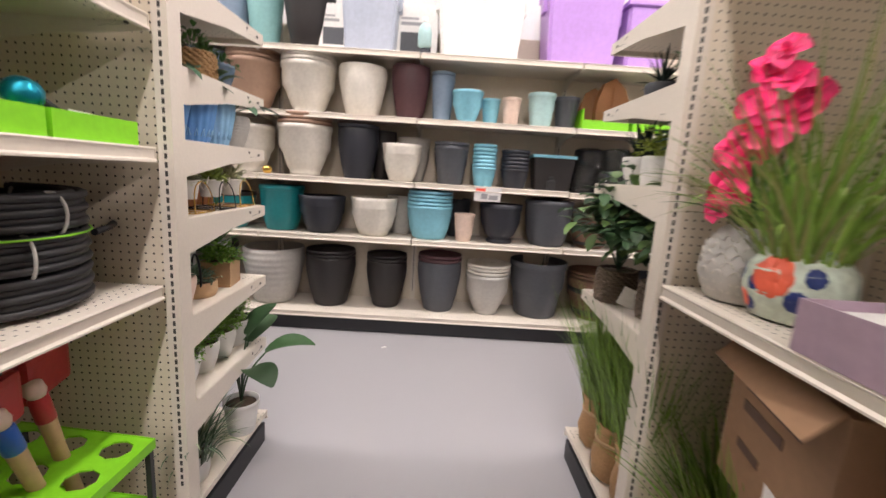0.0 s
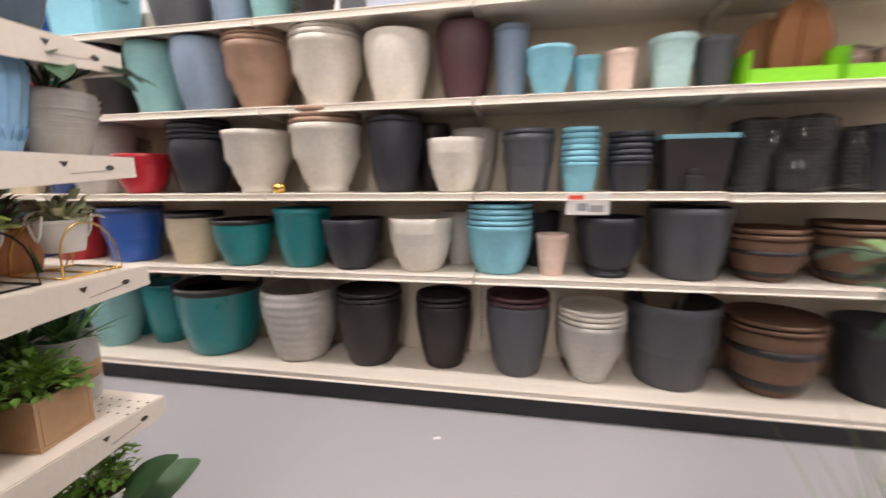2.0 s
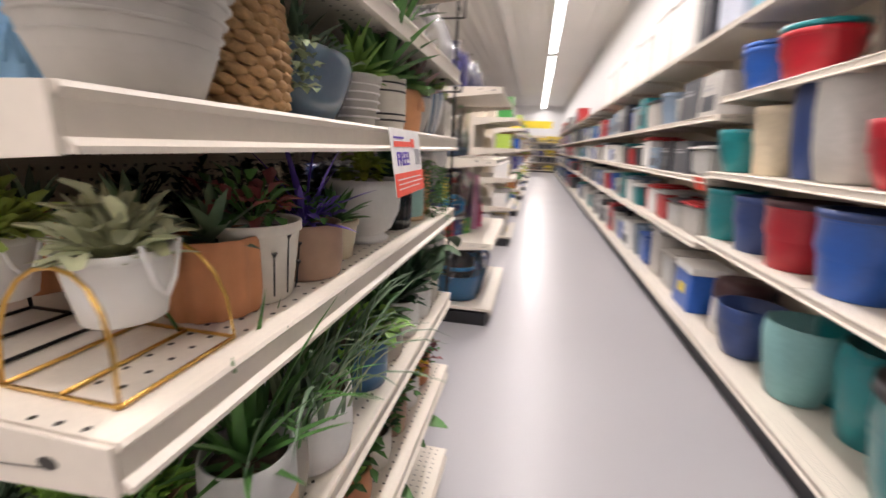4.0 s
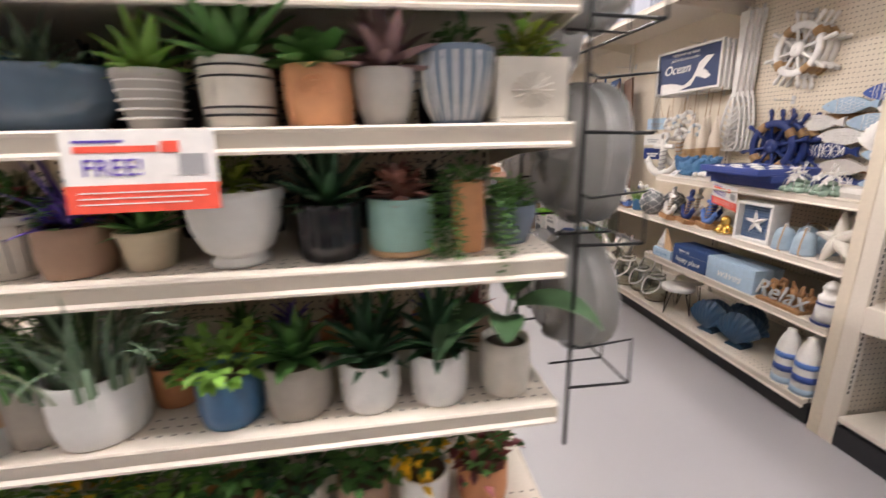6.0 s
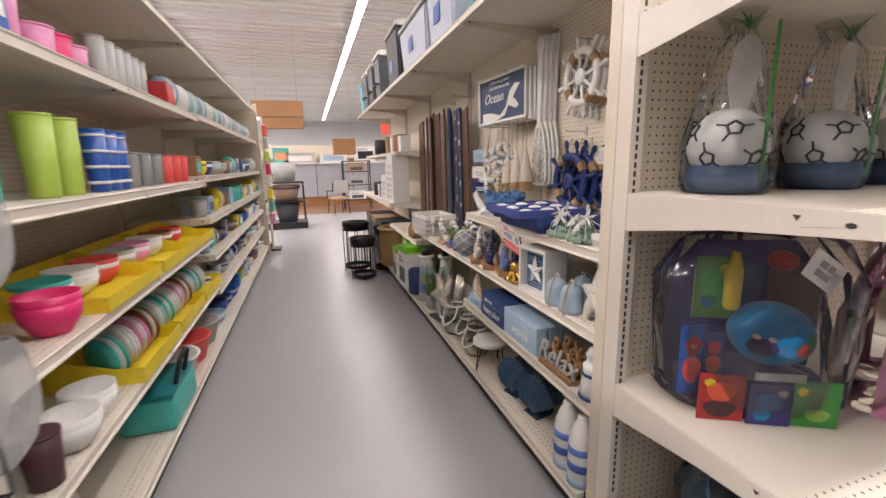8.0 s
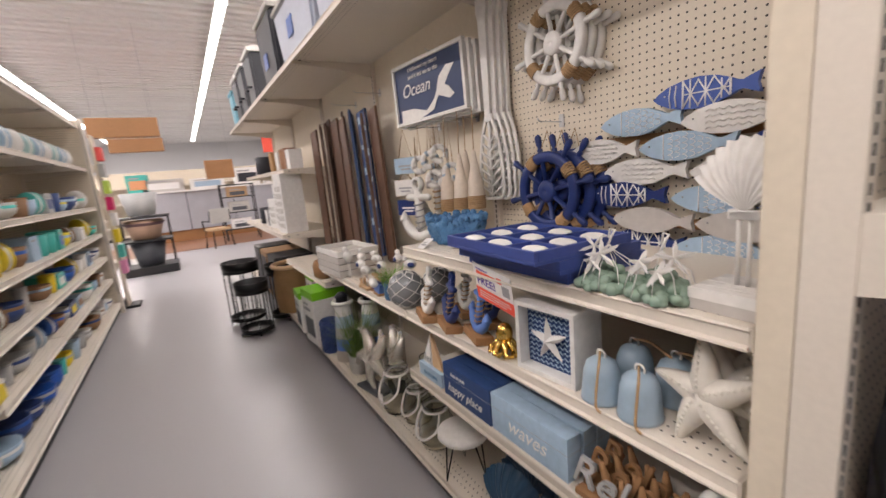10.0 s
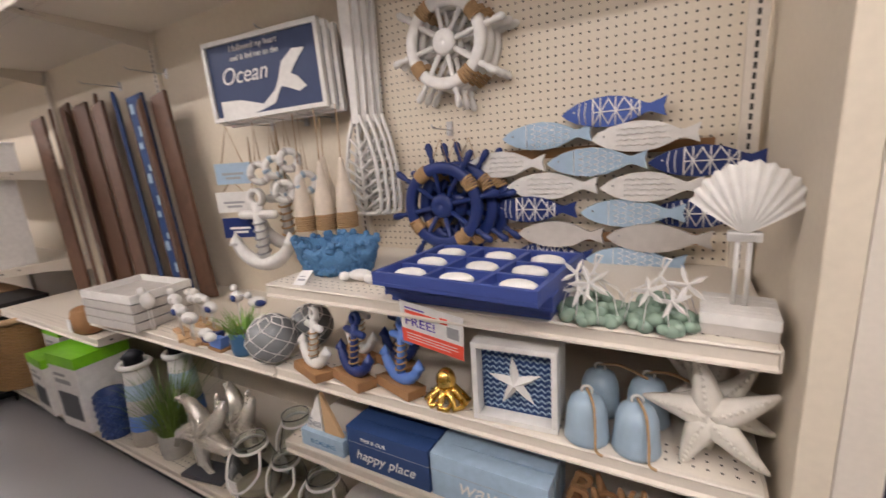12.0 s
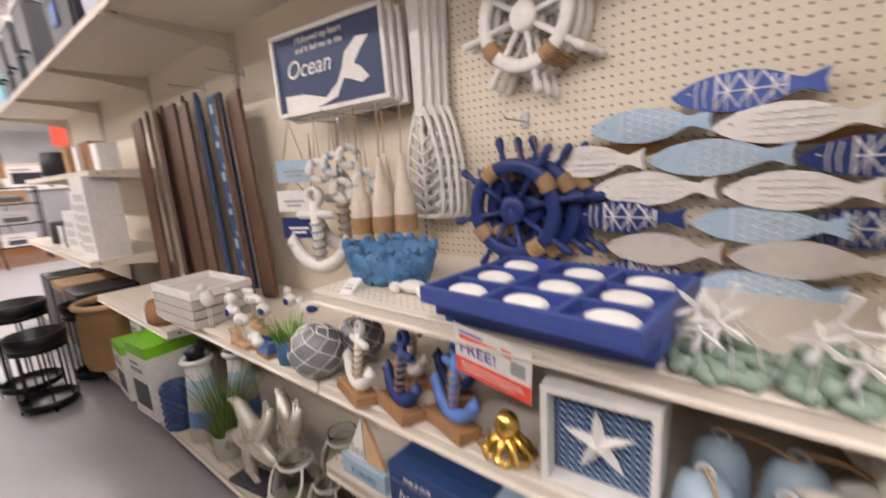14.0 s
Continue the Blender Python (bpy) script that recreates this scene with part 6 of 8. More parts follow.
def jar(x, y, w, h, tag=False):
    t = thing("glass_jar", "clear glass jar with a white rope handle and sand", "jar", face(x, y, Z0), "glass jars")
    r = w / 2
    out = [(r * .75, 0), (r * .92, .01), (r, h * .25), (r * .96, h * .55), (r * .72, h * .8), (r * .62, h * .85), (r * .66, h * .97), (r * .68, h)]
    inn = [(a - .004, max(.008, z - .0)) for a, z in out[::-1]]
    part("glass", lathe(out + inn, 32), "glass", t)
    part("sand", lathe([(r * .7, .009), (r * .88, .012), (r * .93, h * .14), (r * .5, h * .17)], 24), "cream_pot", t)
    part("neck_rope", rod([(r * .66 * math.cos(a), r * .66 * math.sin(a), h * .88) for a in [2 * math.pi * i / 20 for i in range(20)]], .006, seg=6, closed=True), "chalk_white", t)
    part("handle", rod(smooth([(-r * .68, -.01, h * .88), (-r * .98, -r * .5, h * .62), (-r * .55, -r * .98, h * .36), (.05 * r, -r * 1.12, h * .30), (r * .6, -r * .96, h * .38), (r * .98, -r * .5, h * .6), (r * .68, -.01, h * .88)], 6), .0058, seg=7), "chalk_white", t)
    if tag:
        part("tag", boxes((-.03, .02, -r * 1.06, -r * 1.05, h * .2, h * .5)), "paper_white", t)


jar(-3.70, -.49, .19, .24, True)
jar(-3.73, -.33, .15, .19)
jar(-3.71, -.11, .17, .20)
jar(-3.86, -.40, .17, .28, True)
for x, y, tn in ((-3.67, -.77, 10), (-3.78, -.68, -12)):
    t = thing("beaded_starfish", "silver beaded starfish sculpture on a grey base", "ornament", face(x, y, Z0, tn, -6) @ Matrix.Scale(1.12, 4), "beaded starfish")
    part("base", boxes((-.10, .10, -.05, .05, 0, .016), bevel=.003), "slate_grey", t)
    bm = bmesh.new()
    for k in range(5):
        a = math.pi / 2 + .35 + k * 2 * math.pi / 5
        rod([(0, 0, .18), (.07 * math.cos(a), -.01, .18 + .07 * math.sin(a)), (.125 * math.cos(a + .12), -.012, .18 + .125 * math.sin(a + .12)), (.175 * math.cos(a + .3), 0, .18 + .165 * math.sin(a + .3))], [.042, .034, .025, .009], bm, 10)
        for j in range(16):
            q = .03 + j * .0095
            bend = .12 if q < .1 else .12 + (q - .1) * 2.4
            for s in (-1, 0, 1):
                w = .027 * (1 - q / .22)
                ball(bm, (q * math.cos(a + bend * q / .12) + s * w * math.sin(a), -.044 * (1 - q / .21) - .008 + .009 * abs(s), .18 + q * math.sin(a + bend * q / .12) - s * w * math.cos(a)), .0078, 7, 5)
    part("star", bm, "bead_silver", t)
potted("grey tin of tall green grass on the base shelf", at(-3.69, -1.06, Z0), "drum", .13, .12, "pale_grey", grass(.12, .36, 150, .007, .1, .7), ["grass_green"])
for x, y in ((-3.70, -1.31), (-3.86, -1.22)):
    t = thing("striped_lighthouse", "tall lighthouse with blue and white bands and a rope collar", "ornament", face(x, y, Z0), "lighthouses")
    zz, cols = 0, ("taupe", "anchor_blue", "pale_grey", "powder_blue", "chalk_white")
    for k, c in enumerate(cols):
        part("band", lathe([(.082 - .006 * k, zz + .0005), (.082 - .006 * k, zz + .001), (.077 - .006 * k, zz + .078), (.06 - .005 * k, zz + .0785)], 24), c, t)
        zz += .08
    part("collar", rod([(.062 * math.cos(a), .062 * math.sin(a), .41) for a in [2 * math.pi * i / 20 for i in range(20)]], .014, seg=7, closed=True), "chalk_white", t)
    part("lamp_room", lathe([(.04, .401), (.04, .45), (.05, .452), (.02, .48), (.004, .485)], 18), "charcoal", t)
t = thing("vase", "dark blue woven texture cylinder vase", "vase", face(-3.65, -1.52, Z0))
part("body", lathe([(.06, 0), (.066, .01), (.068, .12), (.066, .24), (.062, .245), (.056, .24), (.05, .03)], 28), "navy", t)
bm = bmesh.new()
for k in range(12):
    for i in range(10):
        a = 2 * math.pi * (i + .5 * (k % 2)) / 10
        ball(bm, (.067 * math.cos(a), .067 * math.sin(a), .015 + k * .019), .011, 6, 4)
part("relief", bm, "navy", t)


def carton(label, x, y, z, w, d, h, col, top, rot=0.0, m=None):
    t = thing("product_box", label, "box", m or face(x, y, z, rot), "product boxes")
    part("box", boxes((-w / 2, w / 2, -d / 2, d / 2, 0, h), bevel=.002), col, t)
    if top:
        part("lid", boxes((-w / 2 - .001, w / 2 + .001, -d / 2 - .001, d / 2 + .001, h * .86, h + .002)), top, t)
    part("picture", boxes((-w * .36, w * .36, -d / 2 - .0015, -d / 2 - .0005, h * .14, h * .5)), "slate_grey", t)
    part("print_line", boxes((-w * .36, w * .2, -d / 2 - .0015, -d / 2 - .0005, h * .62, h * .68), (-w * .36, w * .05, -d / 2 - .0015, -d / 2 - .0005, h * .72, h * .76)), "text_grey", t)
    return t


carton("white and green lantern carton with a dark picture", -3.70, -1.80, Z0, .27, .26, .42, "paper_white", "lime", 4)
carton("white and green lantern carton with a dark picture", -3.70, -2.17, Z0, .24, .26, .34, "paper_white", "lime", -3)
carton("white and green carton with a dark picture", -3.86, -2.5, Z0, .24, .2, .40, "paper_white", "lime", 0)
t = thing("brown_ornament", "brown glazed ornament wrapped with a paper tag", "ornament", face(-3.72, -1.74, .64))
bm = lathe([(.05, 0), (.075, .02), (.085, .08), (.07, .13), (.06, .14), (.04, .1)], 18)
part("body", bm, "driftwood", t)
part("tag", boxes((-.02, .02, -.087, -.085, .03, .1)), "paper_white", t)

# planks and panels leaning on the wall
COLS = ("wood_rack", "wood_rack", "rack_brown", "wood_rack", "rack_brown", "wood_rack", "wood_rack", "happy_blue", "happy_blue", "wood_rack", "wood_rack")
for k in range(11):
    y = -2.62 + k * .142
    h = (1.06 if y > -1.57 else 1.22) + .03 * (k % 3)
    t = thing("plank_sign", f"tall narrow {'brown wooden' if 'rack' in COLS[k] else 'blue and white'} sign board leaning on the wall", "sign board", pose(-4.04 - .03 * (k % 3), y, .772 if y > -1.57 else .662, 11, -3, 0) @ pose(0, 0, 0, 0, 0, (98, 70, 90, 60)[k % 4]), "plank signs")
    part("board", boxes((-.065, .065, -.009, .009, 0, h), bevel=.002), COLS[k], t)
    part("edge_strip", boxes((-.066, -.058, -.012, -.0092, .02, h - .02), (.058, .066, -.012, -.0092, .02, h - .02)), "rack_brown" if k % 2 else "wood_rack", t)
    if COLS[k] == "happy_blue":
        part("pattern", boxes(*[(-.05 + .03 * (j % 3), -.02 + .035 * (j % 3), -.0105, -.0092, .05 + .065 * j, .085 + .065 * j + .02 * (j % 2)) for j in range(16)]), "powder_blue", t)
    if k in (1, 2, 3):
        part("paper_label", boxes((-.05, .045, -.0135, -.0122, .22, .36)), "fish_grey", t)
words("WELCOME", .10, "rack_brown", bpy.data.objects["plank_sign"], .03, -.0125, 1.08, .001, 0, "lettering", (90, 90, 0), "LEFT")

# far bays of the same run
t = thing("wicker_basket", "tall tan woven hamper basket on the base shelf", "basket", face(-3.72, -2.86, Z0))
weave("body", .40, .46, "wicker", t)
part("rim", rod([(.2 * math.cos(a), .2 * math.sin(a), .455) for a in [2 * math.pi * i / 28 for i in range(28)]], .022, seg=7, closed=True), "light_wood", t)


def plant_stand(x, y, h, w):
    t = thing("plant_stand", "black wire plant stand with a round metal tray", "plant stand", pose(x, y, .001), "wire plant stands")
    for z in (h, h * .12):
        part("tray", lathe([(w * .44, z - .02), (w * .5, z - .018), (w * .5, z + .02), (w * .48, z + .02), (w * .47, z - .012), (w * .2, z - .012)], 28), "wire", t)
    part("bowl", lathe([(w * .40, h + .0), (w * .5, h + .01), (w * .52, h + .09), (w * .5, h + .09), (w * .42, h + .02)], 28), "wire", t)
    for k in range(8):
        a = k * math.pi / 4
        part("wire_leg", rod([(w * .48 * math.cos(a), w * .48 * math.sin(a), h - .015 if k % 2 else h), (w * .48 * math.cos(a), w * .48 * math.sin(a), 0 if k % 2 == 0 else h * .12)], .006, seg=5), "wire", t)
    return t


plant_stand(-3.27, -3.22, .56, .34)
plant_stand(-3.30, -2.80, .42, .30)
plant_stand(-3.62, -3.05, .5, .3)
for x, y, z, w, h, col in ((-3.83, -3.10, .88, .22, .60, "paper_white"), (-3.88, -3.42, .88, .24, .5, "paper_white"), (-3.86, -3.78, .88, .22, .34, "paper_white"), (-3.84, -4.08, .88, .2, .2, "paper_white")):
    t = thing("lantern", "white wooden lantern tower with square cut openings", "lantern", face(x, y, z, 8), "white lanterns")
    part("body", boxes((-w / 2, w / 2, -w / 2, w / 2, 0, h), bevel=.003), col, t)
    for i in range(3):
        for j in range(int(h / .08) - 1):
            part("opening", boxes((-w * .36 + i * w * .26, -w * .22 + i * w * .26, -w / 2 - .0015, -w / 2 - .0005, .05 + j * .075, .10 + j * .075)), "fish_grey", t)
for k, (y, w, h, col) in enumerate(((-3.05, .16, .18, "paper_white"), (-3.28, .13, .21, "leather_brown"), (-3.44, .13, .21, "leather_brown"), (-3.66, .14, .2, "paper_white"), (-3.95, .17, .22, "wicker"), (-4.55, .18, .2, "charcoal"))):
    t = thing("decor_box", f"{col.replace('_', ' ')} decorative holder on an upper shelf", "ornament", face(-3.92, y, 1.52), "upper shelf decor")
    part("body", boxes((-w / 2, w / 2, -w * .4, w * .4, 0, h), bevel=.006), col, t)
    part("rim", boxes((-w / 2 - .004, w / 2 + .004, -w * .42, w * .42, h, h + .012), bevel=.003), col, t)
for k in range(3):
    t = thing("decor_box", "dark wire decor piece on a far shelf", "ornament", face(-3.85, -4.05 - .3 * k, .88 if k != 1 else 1.52), "upper shelf decor")
    part("body", lathe([(.1, 0), (.11, .01), (.11, .2), (.1, .21), (.08, .2)], 20), "charcoal", t)
for k in range(3):
    t = thing("fire_pit_box", "black boxed item standing on the base shelf", "box", face(-3.78, -3.3 - .5 * k, Z0), "black boxes")
    part("box", boxes((-.22, .22, -.2, .2, 0, .5), bevel=.01), "black" if k != 1 else "kraft", t)
    part("panel", boxes((-.18, .18, -.203, -.2005, .06, .44)), "charcoal", t)

# totes on the top of the run
for y, w, h, col, lid in ((-5.35, .38, .52, "sky_blue", "sky_blue"), (-4.82, .44, .6, "slate_grey", "paper_white"), (-4.25, .44, .6, "slate_grey", "paper_white"), (-3.62, .46, .6, "slate_grey", "paper_white"), (-2.55, .62, .62, "charcoal", "pale_grey"), (-1.62, .95, .46, "tote_grey", "pale_grey"), (-.80, .60, .52, "tote_grey", "tote_grey")):
    tt = tote(-3.92, y, 2.2, w, .44, h, col, lid, 90, f"{col.replace('_', ' ')} storage bin with a clip lid on the top shelf")
    if w < .6 and col != "sky_blue":
        part("side_handle", rod([(-.1, -.21, .2), (-.1, -.25, .2), (.1, -.25, .2), (.1, -.21, .2)], .012, seg=6), "charcoal", tt)
    elif w > .55:
        part("label_patch", boxes((-.12, .02, -.216, -.2125, .16, .28)), "cobalt", tt)
for y, col, h in ((-.28, "teal_glaze", .36), (.0, "light_teal", .5), (.32, "teal_glaze", .5), (.72, "sky_blue", .4)):
    pot("drum", -3.90, y, 2.2, .30, h, col, label=f"tall {col.replace('_', ' ')} plastic bin on the top shelf")


# ---- wrapped gift baskets on the end shelving ----
def film(name, white=0.06, gloss=0.5, tint=(1, 1, 1), scale=9, strength=0.5, rough=0.07):
    """Clear plastic film: see-through, with a gloss that grows towards grazing angles and a faint milky body."""
    m = bpy.data.materials.new(name)
    m.use_nodes = True
    n, l = m.node_tree.nodes, m.node_tree.links
    n.remove(n["Principled BSDF"])
    out = n["Material Output"]
    tr, gl, df, fr, mx, m2 = (n.new(k) for k in ("ShaderNodeBsdfTransparent", "ShaderNodeBsdfGlossy", "ShaderNodeBsdfDiffuse", "ShaderNodeFresnel", "ShaderNodeMixShader", "ShaderNodeMixShader"))
    tr.inputs[0].default_value = (*tint, 1)
    gl.inputs["Roughness"].default_value = rough
    fr.inputs["IOR"].default_value = 1.0 + gloss
    co, nz, bp = n.new("ShaderNodeTexCoord"), n.new("ShaderNodeTexNoise"), n.new("ShaderNodeBump")
    nz.inputs["Scale"].default_value, nz.inputs["Detail"].default_value = scale, 1.5
    bp.inputs["Strength"].default_value, bp.inputs["Distance"].default_value = strength, 0.03
    l.new(co.outputs["Object"], nz.inputs["Vector"])
    l.new(nz.outputs["Fac"], bp.inputs["Height"])
    l.new(bp.outputs[0], gl.inputs["Normal"])
    l.new(bp.outputs[0], fr.inputs["Normal"])
    m2.inputs[0].default_value = white
    l.new(tr.outputs[0], m2.inputs[1])
    l.new(df.outputs[0], m2.inputs[2])
    l.new(fr.outputs[0], mx.inputs[0])
    l.new(m2.outputs[0], mx.inputs[1])
    l.new(gl.outputs[0], mx.inputs[2])
    l.new(mx.outputs[0], out.inputs["Surface"])
    M[name] = m


film("cellophane", 0.035, 0.45)
film("clear_plastic", 0.34, 0.55, scale=6, strength=0.6, rough=0.12)
for nm, rgb, ro in (("toy_blue", (0.02, 0.28, 0.62), 0.35), ("toy_red", (0.45, 0.03, 0.035), 0.4), ("toy_green", (0.05, 0.30, 0.06), 0.4), ("toy_yellow", (0.75, 0.55, 0.03), 0.4), ("toy_violet", (0.05, 0.045, 0.20), 0.45),
                    ("toy_pink", (0.75, 0.30, 0.50), 0.5), ("hot_pink", (0.75, 0.03, 0.17), 0.4), ("lime_cup", (0.45, 0.62, 0.10), 0.4), ("aqua", (0.07, 0.48, 0.42), 0.4), ("melon", (0.80, 0.10, 0.09), 0.5),
                    ("sun_yellow", (0.80, 0.62, 0.03), 0.5), ("board_brown", (0.29, 0.165, 0.09), 0.75), ("plum_grey", (0.40, 0.29, 0.36), 0.5), ("shelf_grey", (0.40, 0.41, 0.45), 0.6), ("sign_wood", (0.34, 0.165, 0.065), 0.5)):
    colour(nm, rgb, ro)


def crumple(prof, seg, amount, squash=1.0, flat=False):
    bm = lathe(prof, seg, smooth=not flat, squash=squash)
    for v in bm.verts:
        k = amount * (1 if v.co.z > .01 else .2)
        v.co += Vector((U(-k, k), U(-k, k), U(-k, k) * .5 if v.co.z > .01 else 0))
    return bm


def patch_ball(t, c, r, name="patch", mat="black"):
    """Dark bent panels and seams laid on a ball."""
    bm = bmesh.new()
    for e, n, off in ((1.25, 1, 0), (.45, 5, .3), (-.35, 5, .93)):
        for k in range(n):
            a = off + k * 2 * math.pi / n
            d = Vector((math.cos(e) * math.cos(a), math.cos(e) * math.sin(a), math.sin(e)))
            u = d.orthogonal().normalized()
            v = d.cross(u)
            ring = [(d + .20 * (math.cos(q) * u + math.sin(q) * v)).normalized() for q in [2 * math.pi * i / 5 for i in range(5)]]
            for p, q in zip(ring, ring[1:] + ring[:1]):
                rod([Vector(c) + r * 1.003 * (p + (q - p) * f).normalized() for f in (0, .33, .67, 1)], .0042, bm, 4)
            for p in ring[::2]:
                far = (p + (p - d) * 1.3).normalized()
                rod([Vector(c) + r * 1.002 * (p + (far - p) * f).normalized() for f in (0, .5, 1)], .0034, bm, 4)
    part(name, bm, mat, t)


M["shred_blue"] = surface("blue_shredded_film", (0.06, 0.14, 0.30), 0.3, vary=0.5, grain=60, bump=0.6)
for x, y in ((-3.845, 1.405), (-4.20, 1.42), (-4.56, 1.42)):
    t = thing("gift_basket", "football gift bowl wrapped in clear film with a green ribbon", "gift basket", pose(x, y, 1.271, 0, 0, U(-20, 20) + 170) @ Matrix.Scale(.88, 4), "wrapped gift baskets")
    part("bowl", crumple([(.085, 0), (.10, .006), (.112, .05), (.108, .085), (.06, .09)], 26, .006), "shred_blue", t)
    part("ball", ball(bmesh.new(), (0, 0, .145), .112, 24, 16), "white", t)
    patch_ball(t, (0, 0, .145), .112)
    # white sheet added inside the neck to brighten the dark gathered film
    part("card", prism([(-.03, .25), (-.055, .34), (-.04, .42), (.0, .46), (.045, .45), (.06, .37), (.03, .25)], .004, plane="xz", at=-.03), "paper_white", t)
    part("wrap", crumple([(.112, .003), (.126, .05), (.130, .14), (.112, .22), (.090, .29), (.076, .36), (.062, .43), (.036, .475), (.052, .51), (.075, .535), (.05, .53)], 30, .009, flat=True), "cellophane", t)
    part("ribbon", prism([(-.006, .04), (.006, .04), (.007, .47), (-.005, .47)], .002, plane="xz", at=-.126), "toy_green", t)
    bw = bmesh.new()
    for k in range(9):
        blade(bw, (0, -.03, .475), k * .7, U(.3, 1.3), U(.05, .09), .010, U(.3, 1.4), 5, "grass")
    tagged(part("bow", bw, "toy_green", t), kind="stuff")

random.seed(29)
t = thing("gift_basket", "wrapped toy gift basket with a blue ball and printed cards", "gift basket", pose(-3.93, 1.47, .656, 0, 0, 152), "wrapped gift baskets")
part("backing", prism([(-.19, .0), (.19, .0), (.21, .16), (.20, .38), (.13, .47), (-.13, .47), (-.20, .38), (-.21, .16)], .012, plane="xz", at=.07), "toy_violet", t)


def printed_card(name, x0, x1, z0, z1, y, base, shapes, turn=0.0):
    """A flat printed card with plain colour shapes on its front."""
    c = part(name, boxes((x0, x1, y, y + .006, z0, z1), bevel=.002), base, t)
    for cx, cz, rx, rz, col in shapes:
        pts = [(cx + rx * math.cos(q) * (1 + .12 * math.sin(3 * q)), cz + rz * math.sin(q)) for q in [2 * math.pi * i / 14 for i in range(14)]]
        part("printed_shape", prism(pts, .0012, plane="xz", at=y - .0016), col, c)
    c.rotation_euler = (0, 0, radians(turn))
    return c


printed_card("front_card", -.17, -.055, .0, .135, -.13, "toy_red", [(-.115, .085, .036, .030, "orange"), (-.115, .035, .042, .025, "burgundy"), (-.145, .11, .014, .012, "sun_yellow")])
printed_card("front_card", -.05, .055, .0, .12, -.138, "toy_violet", [(.0, .07, .034, .026, "cobalt"), (-.015, .03, .022, .016, "toy_blue"), (.03, .095, .012, .010, "paper_white")])
printed_card("front_card", .06, .17, .0, .13, -.13, "toy_green", [(.11, .08, .034, .028, "leaf_mid"), (.12, .035, .030, .018, "leaf_bright"), (.08, .10, .012, .012, "sun_yellow")])
printed_card("activity_pad", -.17, -.05, .26, .44, -.03, "leaf_mid", [(-.11, .35, .045, .06, "toy_green"), (-.13, .31, .02, .02, "cobalt"), (-.09, .40, .018, .02, "sun_yellow")])
printed_card("activity_pad", .03, .17, .16, .42, .0, "burgundy", [(.10, .34, .04, .05, "rack_brown"), (.10, .24, .045, .04, "charcoal"), (.13, .39, .02, .015, "fish_grey")])
printed_card("figure_card", -.235, -.165, .06, .26, -.06, "cobalt", [(-.20, .20, .022, .03, "toy_red"), (-.20, .13, .026, .04, "melon"), (-.20, .20, .010, .008, "peach")], 12)
printed_card("figure_card", -.165, -.115, .10, .25, -.09, "toy_violet", [(-.14, .20, .016, .02, "toy_red"), (-.14, .15, .018, .03, "orange")], 5)
bl = part("ball", ball(bmesh.new(), (.02, -.06, .235), .10, 28, 18, sz=.86), "toy_blue", t)
for cx, cz, rx, rz, col in ((-.035, .225, .030, .026, "toy_violet"), (.055, .225, .022, .020, "toy_red"), (.075, .245, .016, .022, "toy_green"), (-.02, .25, .008, .007, "paper_white"), (-.048, .25, .008, .007, "paper_white")):
    bm = bmesh.new()
    for i in range(10):
        for j in range(2):
            q = 2 * math.pi * i / 10
            f = (1, .5)[j]
            d = Vector((cx - .02 + rx * f * math.cos(q), 0, (cz - .235 + rz * f * math.sin(q)) / .86))
            dy = math.sqrt(max(0, .1016 ** 2 - d.x ** 2 - d.z ** 2))
            bm.verts.new((.02 + d.x, -.06 - dy, .235 + d.z * .86))
    bm.verts.ensure_lookup_table()
    vs = list(bm.verts)
    for i in range(10):
        a, b = 2 * i, 2 * ((i + 1) % 10)
        bm.faces.new((vs[a], vs[b], vs[b + 1], vs[a + 1]))
    bm.faces.new([vs[2 * i + 1] for i in range(10)])
    part("printed_shape", bm, col, bl)
part("label_strip", boxes((-.04, .08, -.135, -.133, .128, .15)), "paper_white", t)
part("plush", ball(bmesh.new(), (.05, -.02, .43), .035, 14, 9, sz=.8), "toy_red", t)
part("bottle", lathe([(.016, .30), (.021, .31), (.021, .41), (.012, .44), (.010, .46)], 14, at=(-.085, -.06, 0)), "toy_yellow", t)
part("tissue", crumple([(.17, .0), (.19, .03), (.18, .10), (.10, .13)], 22, .014, .55, True), "toy_violet", t)
lb = part("paper_label", boxes((-.045, .045, -.001, .001, -.04, .04)), "paper_white", t)
lb.matrix_local = pose(.08, -.135, .43, -20, 38, 0)
l2 = part("label_print", boxes((-.02, .02, -.0025, -.0012, -.022, -.004), (-.02, .0, -.0025, -.0012, .003, .022), (.006, .02, -.0025, -.0012, .003, .022)), "text_grey", t)
l2.matrix_local = pose(.08, -.135, .43, -20, 38, 0)
part("wrap", crumple([(.20, .003), (.245, .05), (.262, .22), (.255, .38), (.20, .48), (.13, .52), (.05, .53)], 34, .015, .62, True), "cellophane", t)
